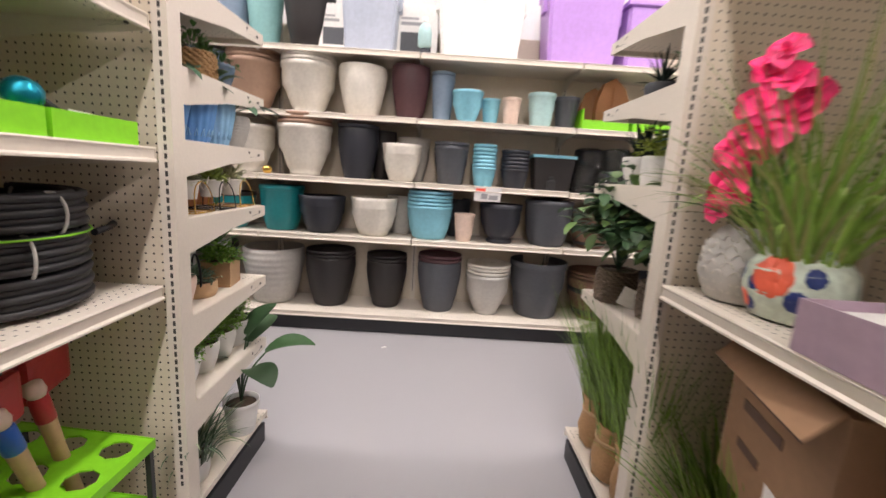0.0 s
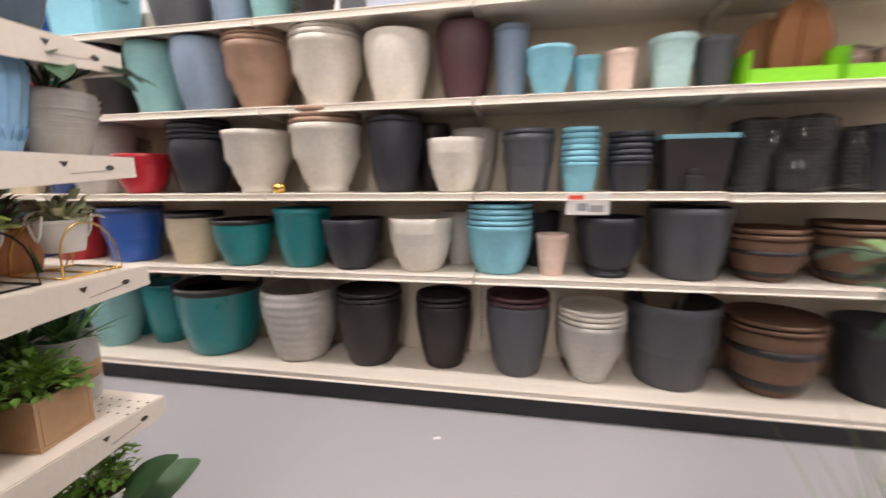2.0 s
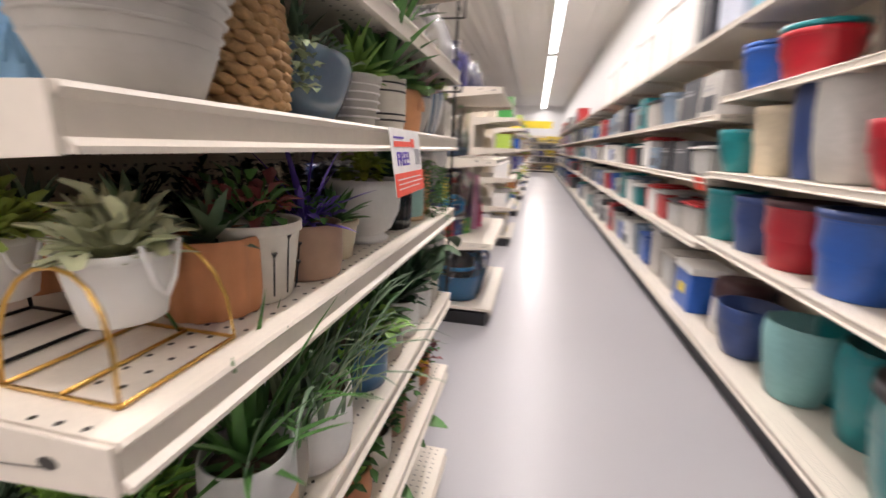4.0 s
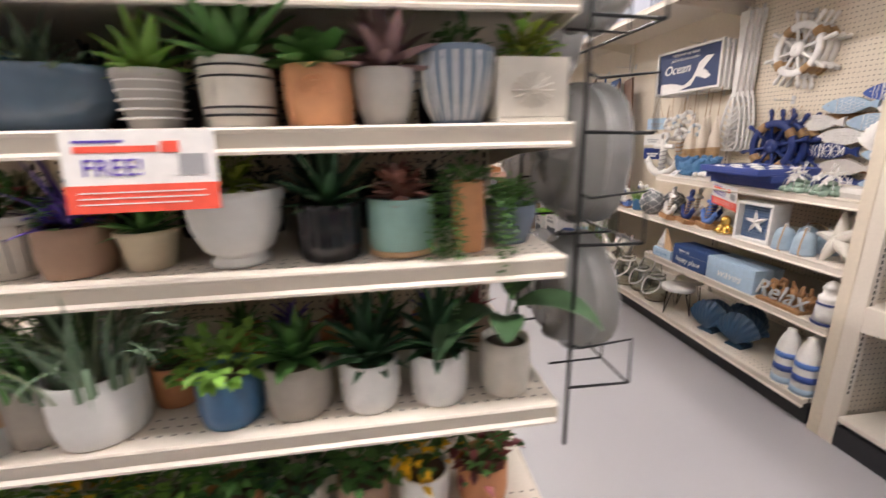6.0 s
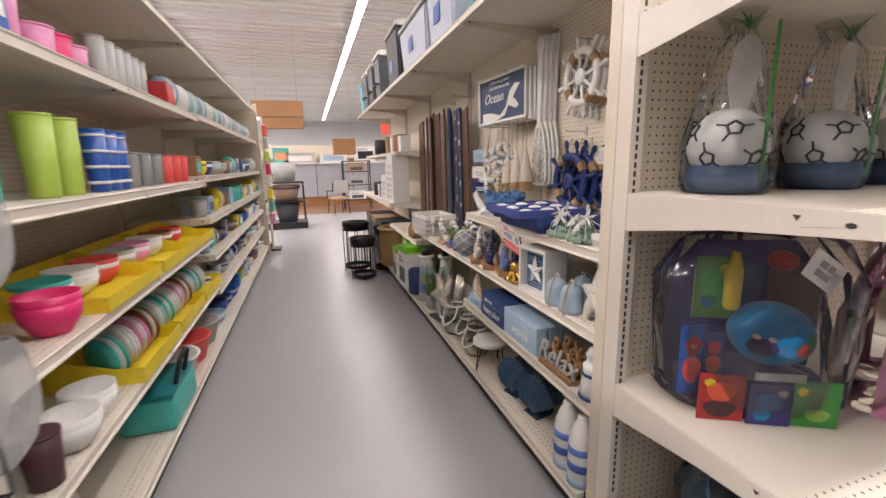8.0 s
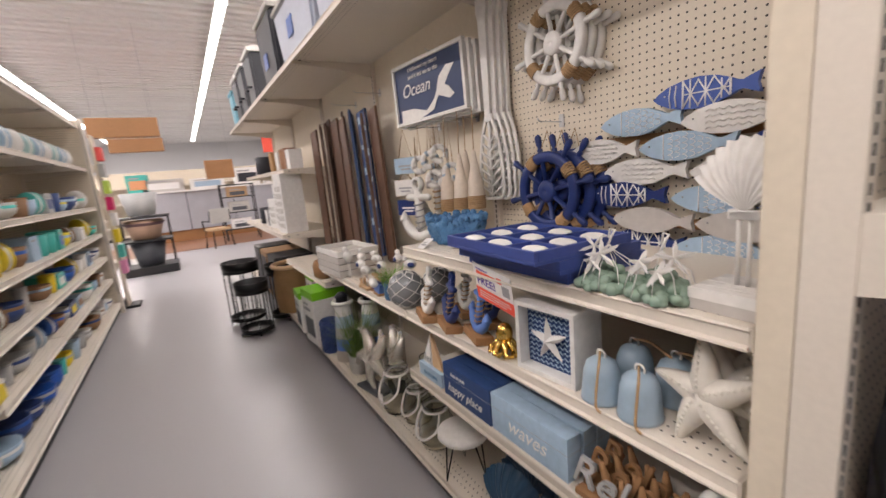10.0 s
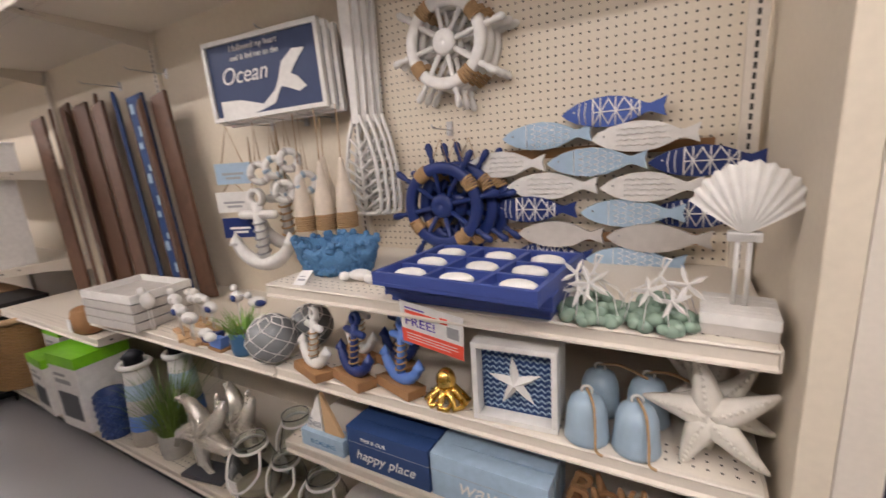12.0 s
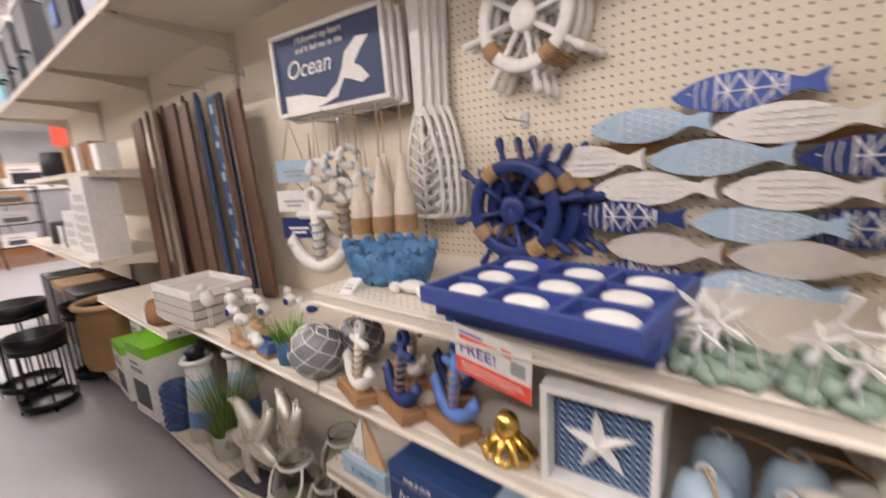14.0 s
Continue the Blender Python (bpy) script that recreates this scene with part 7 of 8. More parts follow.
for x, y in ((-4.42, 1.60), (-4.64, 1.5)):
    t = thing("gift_basket", "pink wrapped gift cone with a picture panel", "gift basket", pose(x + .12, y, .656, 0, 0, 190), "wrapped gift baskets")
    part("panel", prism([(-.13, 0), (.13, 0), (.10, .22), (.03, .46), (-.01, .46), (-.11, .22)], .05, plane="xz", at=-.08), "toy_pink", t)
    for k in range(5):
        part("check_line", boxes((-.08 + .012 * k, .08 - .012 * k, -.0825, -.0805, .25 + .035 * k, .256 + .035 * k)), "aqua", t)
    for cx, cz, r, c in ((-.03, .14, .05, "peach"), (.03, .07, .055, "cream_pot"), (-.06, .06, .04, "lilac"), (-.035, .15, .024, "pink_cream"), (.035, .085, .026, "pink_cream")):
        part("printed_shape", prism([(cx + r * math.cos(q), cz + r * 1.1 * math.sin(q)) for q in [2 * math.pi * i / 16 for i in range(16)]], .0012 + .0006 * (r < .03), plane="xz", at=-.0818 - .0006 * (r < .03)), c, t)
    for k in range(4):
        part("check_line", boxes((-.05 + .03 * k, -.045 + .03 * k, -.0829, -.0806, .235, .42 - .05 * abs(k - 1.5))), "mint", t)
    part("front_box", boxes((.0, .12, -.12, -.085, .0, .2), bevel=.004), "hot_pink", t)
    part("wrap", crumple([(.13, .002), (.16, .06), (.15, .25), (.08, .42), (.03, .5), (.05, .54)], 20, .012, .7, True), "cellophane", t)
for x, y, c in ((-3.90, 1.60, "toy_blue"), (-4.40, 1.58, "cobalt"), (-4.30, 1.35, "navy")):
    t = thing("gift_basket", "large wrapped bucket with blue toys on the base shelf", "gift basket", pose(x, y, .141, 0, 0, U(0, 60)), "wrapped gift baskets")
    part("bucket", lathe([(.13, 0), (.15, .01), (.18, .2), (.19, .2), (.17, .19), (.13, .02)], 28), c, t)
    part("ball", ball(bmesh.new(), (.0, .0, .25), .14, 18, 12), "black_gloss", t)
    part("stripe", lathe([(.138, .24), (.143, .245), (.143, .265), (.138, .27)], 28), "toy_blue", t)
    part("toy", boxes((-.1, .1, -.12, -.06, .2, .38), bevel=.01), "charcoal", t)
    part("wrap", crumple([(.17, .002), (.21, .06), (.225, .22), (.18, .36), (.10, .42), (.04, .44)], 24, .014, 1.0, True), "cellophane", t)
for x in (-3.9, -4.3, -4.65):
    t = thing("gift_basket", "wrapped gift on the upper shelf", "gift basket", pose(x, 1.5, 1.756), "wrapped gift baskets")
    part("box", boxes((-.12, .12, -.1, .1, 0, .2), bevel=.006), "toy_violet", t)
    part("wrap", crumple([(.14, .002), (.16, .1), (.12, .24), (.03, .3), (.06, .34)], 18, .012, .9, True), "cellophane", t)

# ---- wire strip with clear plastic packs at the end of the plant shelving ----
t = thing("clip_rack", "black wire side rack of clear plastic packs", "display rack", pose(-2.085, 1.86, 0))
for dx, dy in ((0, 0), (0, -.34)):
    part("upright_wire", rod([(dx, dy, .70), (dx, dy, 1.98)], .0045, seg=6), "wire", t)
for z in (.84, 1.15, 1.36, 1.55, 1.80):
    wr = bmesh.new()
    rod([(0, 0, z), (-.135, 0, z - .004), (-.135, -.36, z - .004), (0, -.34, z)], .0035, wr, 5)
    rod([(0, 0, z + .10), (-.02, 0, z + .09), (-.135, 0, z + .10), (-.138, 0, z - .004)], .003, wr, 5)
    rod([(-.138, -.36, z - .004), (-.135, -.36, z + .10), (0, -.34, z + .1)], .003, wr, 5)
    rod([(0, -.1, z), (-.135, -.11, z - .004), (-.135, -.11, z + .06)], .003, wr, 5)
    part("wire_basket", wr, "wire", t)
for k, (z, r, dx, dy, turn) in enumerate(((.845, .145, -.065, -.18, 84), (1.155, .155, -.065, -.19, 86), (1.465, .12, -.065, -.40, 88), (1.555, .13, -.06, -.16, 84), (1.805, .135, -.06, -.18, 86), (1.155, .12, -.06, -.44, 90), (.845, .12, -.06, -.43, 86))):
    t = thing("plastic_saucer", "nest of clear plastic plant saucers standing in a wire rack", "saucer", pose(-2.085 + dx, 1.86 + dy, z + r, 0, 0, -turn) @ pose(0, 0, 0, 90 + U(-6, 6), U(0, 90), 0), "clear saucers")
    for j in range(2):
        o = (j - .5) * .050 - .03
        bm = lathe([(.004, o), (r * .30, o + .002), (r * .34, o + .007), (r * .62, o + .006), (r * .70, o - .001), (r * .78, o + .004), (r * .86, o + .03), (r * .93, o + .05), (r, o + .052), (r, o + .056)], 64)
        for v in bm.verts:
            q = math.atan2(v.co.y, v.co.x)
            rr = v.co.xy.length / r
            v.co.z += .004 * math.sin(3 * q + k) * rr + (.010 * max(0, math.cos(4 * q + .4 * k)) ** 6 if .25 < rr < .84 else 0) + U(-.0018, .0018)
        part("saucer", bm, "clear_plastic", t)
    part("sticker", boxes((-.014, .014, .02, .045, -.0725, -.071)), "paper_white", t)

# ---- tableware aisle ----


def tile(y, z, x=-1.86, turn=0.0):
    """A pose on the tableware shelving: local -y looks into the aisle."""
    return pose(x, y, z + .001, 0, 0, -90 + turn)


def tumbler(m, w, h, col, label="", bands=0):
    t = thing("tumbler", label or f"{col.replace('_', ' ')} plastic tumbler on a shelf", "cup", m, "tumblers")
    part("cup", lathe([(w * .36, 0), (w * .4, .004), (w * .5, h), (w * .47, h), (w * .36, .01)], 24), col, t)
    part("rim", lathe([(w * .48, h - .008), (w * .515, h - .006), (w * .515, h + .002), (w * .47, h + .002)], 24), col, t)
    for k in range(bands):
        zz = h * (k + .5) / bands
        part("band", lathe([(w * .38, zz), (w * .505, zz + .002), (w * .505, zz + .012), (w * .38, zz + .014)], 20), "white", t)


def bowls(m, w, h, col, n=3, rim=None):
    t = thing("bowl_stack", f"stack of {col.replace('_', ' ')} bowls on the shelf", "bowl", m, "bowl stacks")
    for k in range(n):
        z = k * h * .28
        part("bowl", lathe([(w * .25, z), (w * .28, z + .004), (w * .45, z + h * .5), (w * .5, z + h), (w * .485, z + h), (w * .4, z + h * .45), (w * .2, z + .01)], 28), rim if rim and k % 2 else col, t)


def plates(m, w, col, n=6):
    t = thing("plate_row", f"upright {col.replace('_', ' ')} plate in a display tray", "plate", m, "standing plates")
    for k in range(n):
        p = part("plate", lathe([(w * .28, 0), (w * .3, .003), (w * .5, .012), (w * .5, .015), (w * .28, .006)], 28), col if k % 2 == 0 else "paper_white", t)
        p.matrix_local = pose(0, k * .02, w / 2, 84)


def tray_box(y, z, w, d, h, col, x=-1.86):
    t = thing("display_tray", f"{col.replace('_', ' ')} cardboard display tray", "display tray", tile(y, z, x), "display trays")
    part("bottom", boxes((-w / 2, w / 2, -d / 2, d / 2, 0, .004)), col, t)
    part("front", boxes((-w / 2, w / 2, -d / 2, -d / 2 + .004, .0045, h * .55)), col, t)
    part("back", boxes((-w / 2, w / 2, d / 2 - .004, d / 2, .0045, h * 1.3)), col, t)
    for s in (-1, 1):
        part("side", prism([(-d / 2 + .005, .0045), (d / 2 - .005, .0045), (d / 2 - .005, h * 1.3), (-d / 2 + .005 + d * .25, h * .6), (-d / 2 + .005, h * .55)], .004, plane="yz", at=s * (w / 2 - .004)), col, t)


def gift_box(m, w, d, h, col, patch):
    t = thing("boxed_goods", f"{col.replace('_', ' ')} printed box of housewares", "box", m, "boxed housewares")
    part("box", boxes((-w / 2, w / 2, -d / 2, d / 2, 0, h), bevel=.002), col, t)
    part("picture", boxes((-w * .38, w * .38, -d / 2 - .002, -d / 2 - .0006, h * .2, h * .7)), patch, t)
    part("print_line", boxes((-w * .38, w * .1, -d / 2 - .002, -d / 2 - .0006, h * .78, h * .86)), "text_grey", t)


tumbler(tile(.78, 1.28), .10, .16, "aqua")
for y in (.56, .40):
    tumbler(tile(y, 1.28, -1.90), .105, .27, "lime_cup", "tall lime green plastic pitcher cup")
for y in (.21, .10, .0):
    tumbler(tile(y, 1.28, -1.92), .085, .25, "cobalt", "tall blue water bottle with white bands", 4)
for k in range(12):
    tumbler(tile(-.20 - .09 * k, 1.28, -1.90 + .03 * (k % 2)), .08, .17, "clear_plastic" if k < 6 else "melon", "clear stemmed plastic glass" if k < 6 else "red tinted plastic glass")
gift_box(tile(1.0, 1.735), .2, .2, .24, "tote_grey", "paper_white")
gift_box(tile(.75, 1.735), .12, .2, .3, "cobalt", "paper_white")
for y, c, h in ((.55, "toy_pink", .26), (.36, "toy_pink", .13), (.24, "hot_pink", .13), (.12, "toy_pink", .12)):
    tumbler(tile(y, 1.735), .12, h, c)
for k in range(6):
    tumbler(tile(-.02 - .1 * k, 1.735, -1.9), .07, .2, "galvanised", "silver patterned drinking cup")
gift_box(tile(-.72, 1.735, -1.92), .16, .14, .13, "toy_red", "melon")
for k in range(14):
    plates(tile(-1.0 - .27 * k, 1.75, -1.88, 60), .20, ("powder_blue", "paper_white", "mint")[k % 3], 3)
bowls(tile(.75, .87, -1.94), .17, .1, "hot_pink", 2)
for y in (.30, -.32, -.90):
    tray_box(y, .87, .58, .38, .1, "sun_yellow", -1.84)
for k in range(8):
    bowls(tile(.50 - .2 * k, .876, -1.80), .18, .07, ("aqua", "paper_white", "melon", "pale_grey", "toy_pink", "paper_white", "leather_brown", "melon")[k], 3, "paper_white")
for y in (.14, -.42, -.98):
    tray_box(y, .50, .52, .38, .12, "sun_yellow", -1.84)
for k in range(12):
    plates(tile(.32 - .125 * k, .506, -1.88, 60), .19, ("aqua", "paper_white", "toy_pink", "leather_brown", "mint")[k % 5], 3)
bowls(tile(.62, .50, -1.93), .17, .09, "paper_white", 2)
bowls(tile(.80, .50, -1.95), .18, .09, "paper_white", 2)
tumbler(tile(.98, .50, -1.97), .10, .16, "burgundy")
t = thing("tote_bag", "folded teal cooler bag with a black handle", "bag", tile(.0, .14, -1.93), "")
bm = boxes((-.2, .2, -.12, .12, 0, .16), bevel=.04)
part("bag", bm, "aqua", t)
part("flap", boxes((-.19, .19, -.115, .115, .161, .185), bevel=.012), "teal_glaze", t)
part("handle", rod([(-.08, -.1, .18), (-.07, -.13, .30), (0, -.14, .33), (.07, -.13, .30), (.08, -.1, .18)], .012, seg=7), "black", t)
t = thing("tea_towel", "white woven towel with a red watermelon print leaning on the base", "towel", tile(.84, .14, -1.95, 10) @ pose(0, 0, 0, -18, 0, 0), "")
part("cloth", boxes((-.12, .12, -.012, .012, 0, .36), bevel=.008), "stone_white", t)
part("melon_slice", prism([(.0, .22), (.11, .30), (.07, .35), (-.02, .33)], .003, plane="xz", at=-.0155), "melon", t)
bowls(tile(1.06, .14, -1.95), .18, .07, "sun_yellow", 2, "aqua")
for k, (y, c) in enumerate(((-.32, "paper_white"), (-.62, "melon"), (-.92, "pale_grey"))):
    t = thing("storage_basin", f"{c.replace('_', ' ')} plastic basin on the base shelf", "basin", tile(y, .14, -1.88), "plastic basins")
    part("basin", lathe([(.1, 0), (.12, .01), (.16, .16), (.17, .16), (.165, .17), (.15, .165), (.11, .02)], 30), c, t)
PAL = ("cobalt", "navy", "paper_white", "aqua", "sun_yellow", "powder_blue", "pale_grey", "board_brown", "white", "galvanised")
random.seed(7)
for i in range(2, 5):
    for z in (.14, .45, .72, 1.0, 1.31):
        y, end = 1.24 - i * 1.22 - .12, 1.24 - (i + 1) * 1.22 + .1
        while y > end:
            c, w = random.choice(PAL), U(.13, .22)
            kind = random.random()
            if kind < .45:
                bowls(tile(y, z, -1.90), w, U(.06, .09), c, 3, random.choice(PAL))
            elif kind < .65:
                gift_box(tile(y, z, -1.86), w, .2, U(.1, .19), c, random.choice(PAL))
            elif kind < .85:
                tumbler(tile(y, z, -1.92), w * .6, U(.1, .18), c)
            else:
                plates(tile(y, z, -1.9, 60), min(.2, w), c, 3)
            y -= w + .05

# ---- hose and tool bay ----
M["metal_teal"] = surface("metallic_teal", (0.01, 0.30, 0.42), 0.25, 0.7)
M["sage_glaze"] = surface("sage_glaze", (0.55, 0.62, 0.52), 0.2, vary=0.3, blotch=25)
def garden(y, z, x=-1.0, turn=0.0):
    return pose(x, y, z + .001, 0, 0, 90 + turn)


for k in range(3):
    t = thing("garden_hose", "coiled black garden hose tied with white straps", "hose", garden(.975, .94 + .094 * k, -1.07, 20 * k) @ Matrix.Scale(.81, 4), "garden hoses")
    bm, pts = bmesh.new(), []
    for j in range(5):
        for i in range(30):
            a = 2 * math.pi * i / 30
            r = .235 - .008 * (j % 2)
            pts.append((r * math.cos(a), r * math.sin(a), .012 + (j + i / 30) * .0205))
    rod(pts, .0125, bm, 7)
    pts = [(q[0] * .87, q[1] * .87, q[2]) for q in pts]
    rod(pts, .0125, bm, 6)
    part("coil", bm, "black", t)
    for a in (-.3, 1.9, 4.0):
        part("strap", rod([((.215 + .045 * math.cos(q)) * math.cos(a), (.215 + .045 * math.cos(q)) * math.sin(a), .058 + .062 * math.sin(q)) for q in [2 * math.pi * i / 14 for i in range(14)]], .005, seg=5, closed=True), "pale_grey", t)
    if k == 1:
        part("green_cord", rod([(.25 * math.cos(a), .25 * math.sin(a), .113) for a in [2 * math.pi * i / 24 for i in range(24)]], .0035, seg=5, closed=True), "lime", t)
        part("hose_end", rod([(.14, -.22, .09), (.24, -.23, .095), (.33, -.22, .10)], [.012, .012, .013], seg=8), "charcoal", t)
        part("brass_fitting", lathe([(.014, 0), (.018, .004), (.018, .028), (.012, .03)], 12), "steel", t).matrix_local = pose(.32, -.22, .10, 0, 90, 0)
for y, w in ((1.075, .26), (.78, .30), (.45, .30)):
    t = thing("green_tray", "lime green cardboard tray of garden nozzles", "display tray", garden(y, 1.348, -1.00), "green trays")
    for q in ((-w / 2, w / 2, -.15, -.146, 0, .062), (-w / 2, w / 2, .146, .15, 0, .062), (-w / 2, -w / 2 + .004, -.1455, .1455, 0, .062), (w / 2 - .004, w / 2, -.1455, .1455, 0, .062)):
        part("side", boxes(q), "lime", t)
    part("bottom", boxes((-w / 2 + .005, w / 2 - .005, -.145, .145, 0, .004)), "lime", t)
for y, x in ((1.04, -.93), (.84, -.95), (.66, -.95)):
    t = thing("spray_nozzle", "black garden spray wand with a metallic blue head", "garden tool", garden(y, 1.348 + .012, x, 14), "spray nozzles")
    part("head", ball(bmesh.new(), (-.10, 0, .075), .036, 16, 10, sx=1.2), "metal_teal", t)
    part("wand", rod([(-.06, 0, .066), (.04, .01, .05), (.16, .015, .035), (.20, .015, .03)], [.017, .012, .013, .014], seg=8), "black", t)
    part("tag", boxes((.0, .11, -.03, -.028, .035, .06)), "paper_white", t)
t = thing("tool_rack", "lime green tool rack board with round holes", "display rack", garden(.83, .14, -1.03, 0))
bm = bmesh.new()
HX, HY = (-.24, -.12, 0, .12, .24), (-.16, -.03, .10)
for zt in (.36, .16):
    n, k = 5, 3
    xs = [-.30 + .12 * i for i in range(6)]
    ys = [-.225 + .13 * i for i in range(4)]
    for i in range(5):
        for j in range(3):
            cx, cy = (xs[i] + xs[i + 1]) / 2, (ys[j] + ys[j + 1]) / 2
            outer = [(xs[i], ys[j]), (cx, ys[j]), (xs[i + 1], ys[j]), (xs[i + 1], cy), (xs[i + 1], ys[j + 1]), (cx, ys[j + 1]), (xs[i], ys[j + 1]), (xs[i], cy)]
            inner = [(cx + .040 * math.cos(a), cy + .040 * math.sin(a)) for a in [-3 * math.pi / 4 + math.pi / 4 * q for q in range(8)]]
            vo = [bm.verts.new((a, b, zt - .25 * (b + .225) * 0 + .08 * (b + .2))) for a, b in outer]
            vi = [bm.verts.new((a, b, zt + .08 * (b + .2))) for a, b in inner]
            vl = [bm.verts.new((a, b, zt - .006 + .08 * (b + .2))) for a, b in inner]
            for q in range(8):
                bm.faces.new((vo[q], vo[(q + 1) % 8], vi[(q + 1) % 8], vi[q]))
                bm.faces.new((vi[q], vi[(q + 1) % 8], vl[(q + 1) % 8], vl[q]))
bmesh.ops.remove_doubles(bm, verts=list(bm.verts), dist=.0005)
part("holed_board", bm, "lime", t)
for zt in (.36, .16):
    part("front_lip", boxes((-.30, .30, -.229, -.2255, zt - .028, zt + .002)), "lime", t)
    part("side_lip", prism([(-.2254, zt - .026), (.165, zt + .005), (.165, zt + .031), (-.2254, zt)], .003, plane="yz", at=.3005), "lime", t)
for lx in (-.29, .29):
    for ly in (-.215, .15):
        part("leg", boxes((lx - .008, lx + .008, ly - .008, ly + .008, 0, .35 + .08 * (ly + .2))), "black", t)
for k, (y, x, c, lean) in enumerate(((1.08, -.95, "toy_red", 10), (1.0, -.92, "cobalt", 14), (.92, -1.06, "cobalt", 10), (.82, -.95, "toy_red", 16), (1.04, -1.15, "toy_red", 8))):
    t = thing("garden_tool", "short wooden tool handle with a painted grip in the rack", "garden tool", garden(y, .16, x) @ pose(0, 0, 0, -4, -lean, 0), "hand tools")
    part("handle", lathe([(.014, 0), (.019, .02), (.018, .40), (.021, .50), (.017, .52)], 14), "light_wood", t)
    part("grip", lathe([(.0195, .48), (.0225, .485), (.0225, .55), (.018, .555)], 14), c, t)
    part("end_cap", lathe([(.018, .556), (.024, .57), (.02, .595), (.006, .60)], 12), "pink_cream", t)
for y, x in ((1.04, -1.06), (.84, -1.0)):
    t = thing("work_gloves", "pair of red garden gloves hanging on a card", "gloves", garden(y, .66, x, 15), "garden gloves")
    bm = boxes((-.12, .06, -.02, .02, .10, .21), (-.08, .10, -.045, -.021, .02, .14), bevel=.018)
    part("glove", bm, "toy_red", t)
    part("cuff", boxes((-.16, -.12, -.022, .022, .09, .22), bevel=.01), "black", t)
t = thing("bagged_goods", "white and blue packaged hose reel part on the shelf", "packaging", garden(.50, .94, -.92))
part("pack", crumple([(.06, 0), (.08, .02), (.085, .1), (.06, .17), (.03, .18)], 18, .005), "white", t)
part("stripe", lathe([(.08, .06), (.088, .065), (.088, .09), (.08, .095)], 18), "cobalt", t)

# ---- flower bay ----
def bloom(y, z, x=.9, turn=0.0):
    return pose(x, y, z + .001, 0, 0, -90 + turn)


VZ = 1.035
t = thing("potted_plant", "grey scalloped vase with pink artificial orchids", "plant", bloom(1.10, VZ, .82), "potted plants")
part("vase", lathe([(.07, 0), (.085, .008), (.108, .07), (.10, .14), (.07, .19), (.055, .20), (.048, .195), (.06, .1)], 36), "pale_grey", t)
sc = bmesh.new()
for k in range(7):
    for i in range(16):
        a = 2 * math.pi * (i + .5 * (k % 2)) / 16
        zz = .03 + k * .022
        r = np.interp(zz, [0, .07, .14, .19], [.085, .108, .10, .07]) + .0005
        rod([(r * math.cos(a + q * .14), r * math.sin(a + q * .14), zz + .016 * (1 - q * q)) for q in (-1, -.5, 0, .5, 1)], .0015, sc, 3)
part("scallop_relief", sc, "stone_white", t)
part("foliage", spiky(.22, .26, 26, .016, .18, "grass", 1.0, .5), ["leaf_mid"], t)
st = bmesh.new()
for a, b in (((0, 0, .18), (.02, -.03, .62)), ((0, 0, .18), (-.06, -.02, .45)), ((0, 0, .18), (.07, .02, .5)), ((0, 0, .18), (.0, -.05, .34))):
    rod([a, ((a[0] + b[0]) / 2 + .02, (a[1] + b[1]) / 2, (a[2] + b[2]) / 2), b], .003, st, 5)
part("stem", st, "leaf_mid", t)
random.seed(23)
for c in ((.05, -.03, .62), (.02, -.05, .57), (.07, -.02, .55), (-.02, -.04, .51), (.04, -.06, .49), (.0, -.05, .44), (.06, -.05, .42), (-.04, -.06, .39), (.02, -.07, .36), (-.06, -.05, .30), (.02, -.08, .28), (-.02, -.08, .24), (.07, .0, .47), (.09, .02, .52)):
    bm = bmesh.new()
    for i in range(5):
        blade(bm, (0, 0, 0), i * 1.257 + U(-.15, .15), U(.15, .5), U(.042, .056), U(.046, .058), U(.2, 1.1), 6, "oval", cup=U(.1, .3))
    for i in range(3):
        blade(bm, (0, 0, .004), i * 2.1 + U(-.3, .3), U(.7, 1.2), .024, .02, .4, 3, "oval", cup=.3)
    for v in bm.verts:
        v.co.z += U(-.003, .003)
    part("flower", bm, "petal_pink", t).matrix_local = pose(*c, 78 + U(-28, 24), U(-20, 20), 45 + U(-45, 40))
t = thing("potted_plant", "flower painted ceramic pot with tall green grass", "plant", bloom(.95, VZ, .84) @ Matrix.Scale(.86, 4), "potted plants")
part("pot", lathe([(.08, 0), (.10, .008), (.125, .08), (.12, .14), (.085, .19), (.07, .20), (.06, .19), (.08, .1)], 40), "sage_glaze", t)
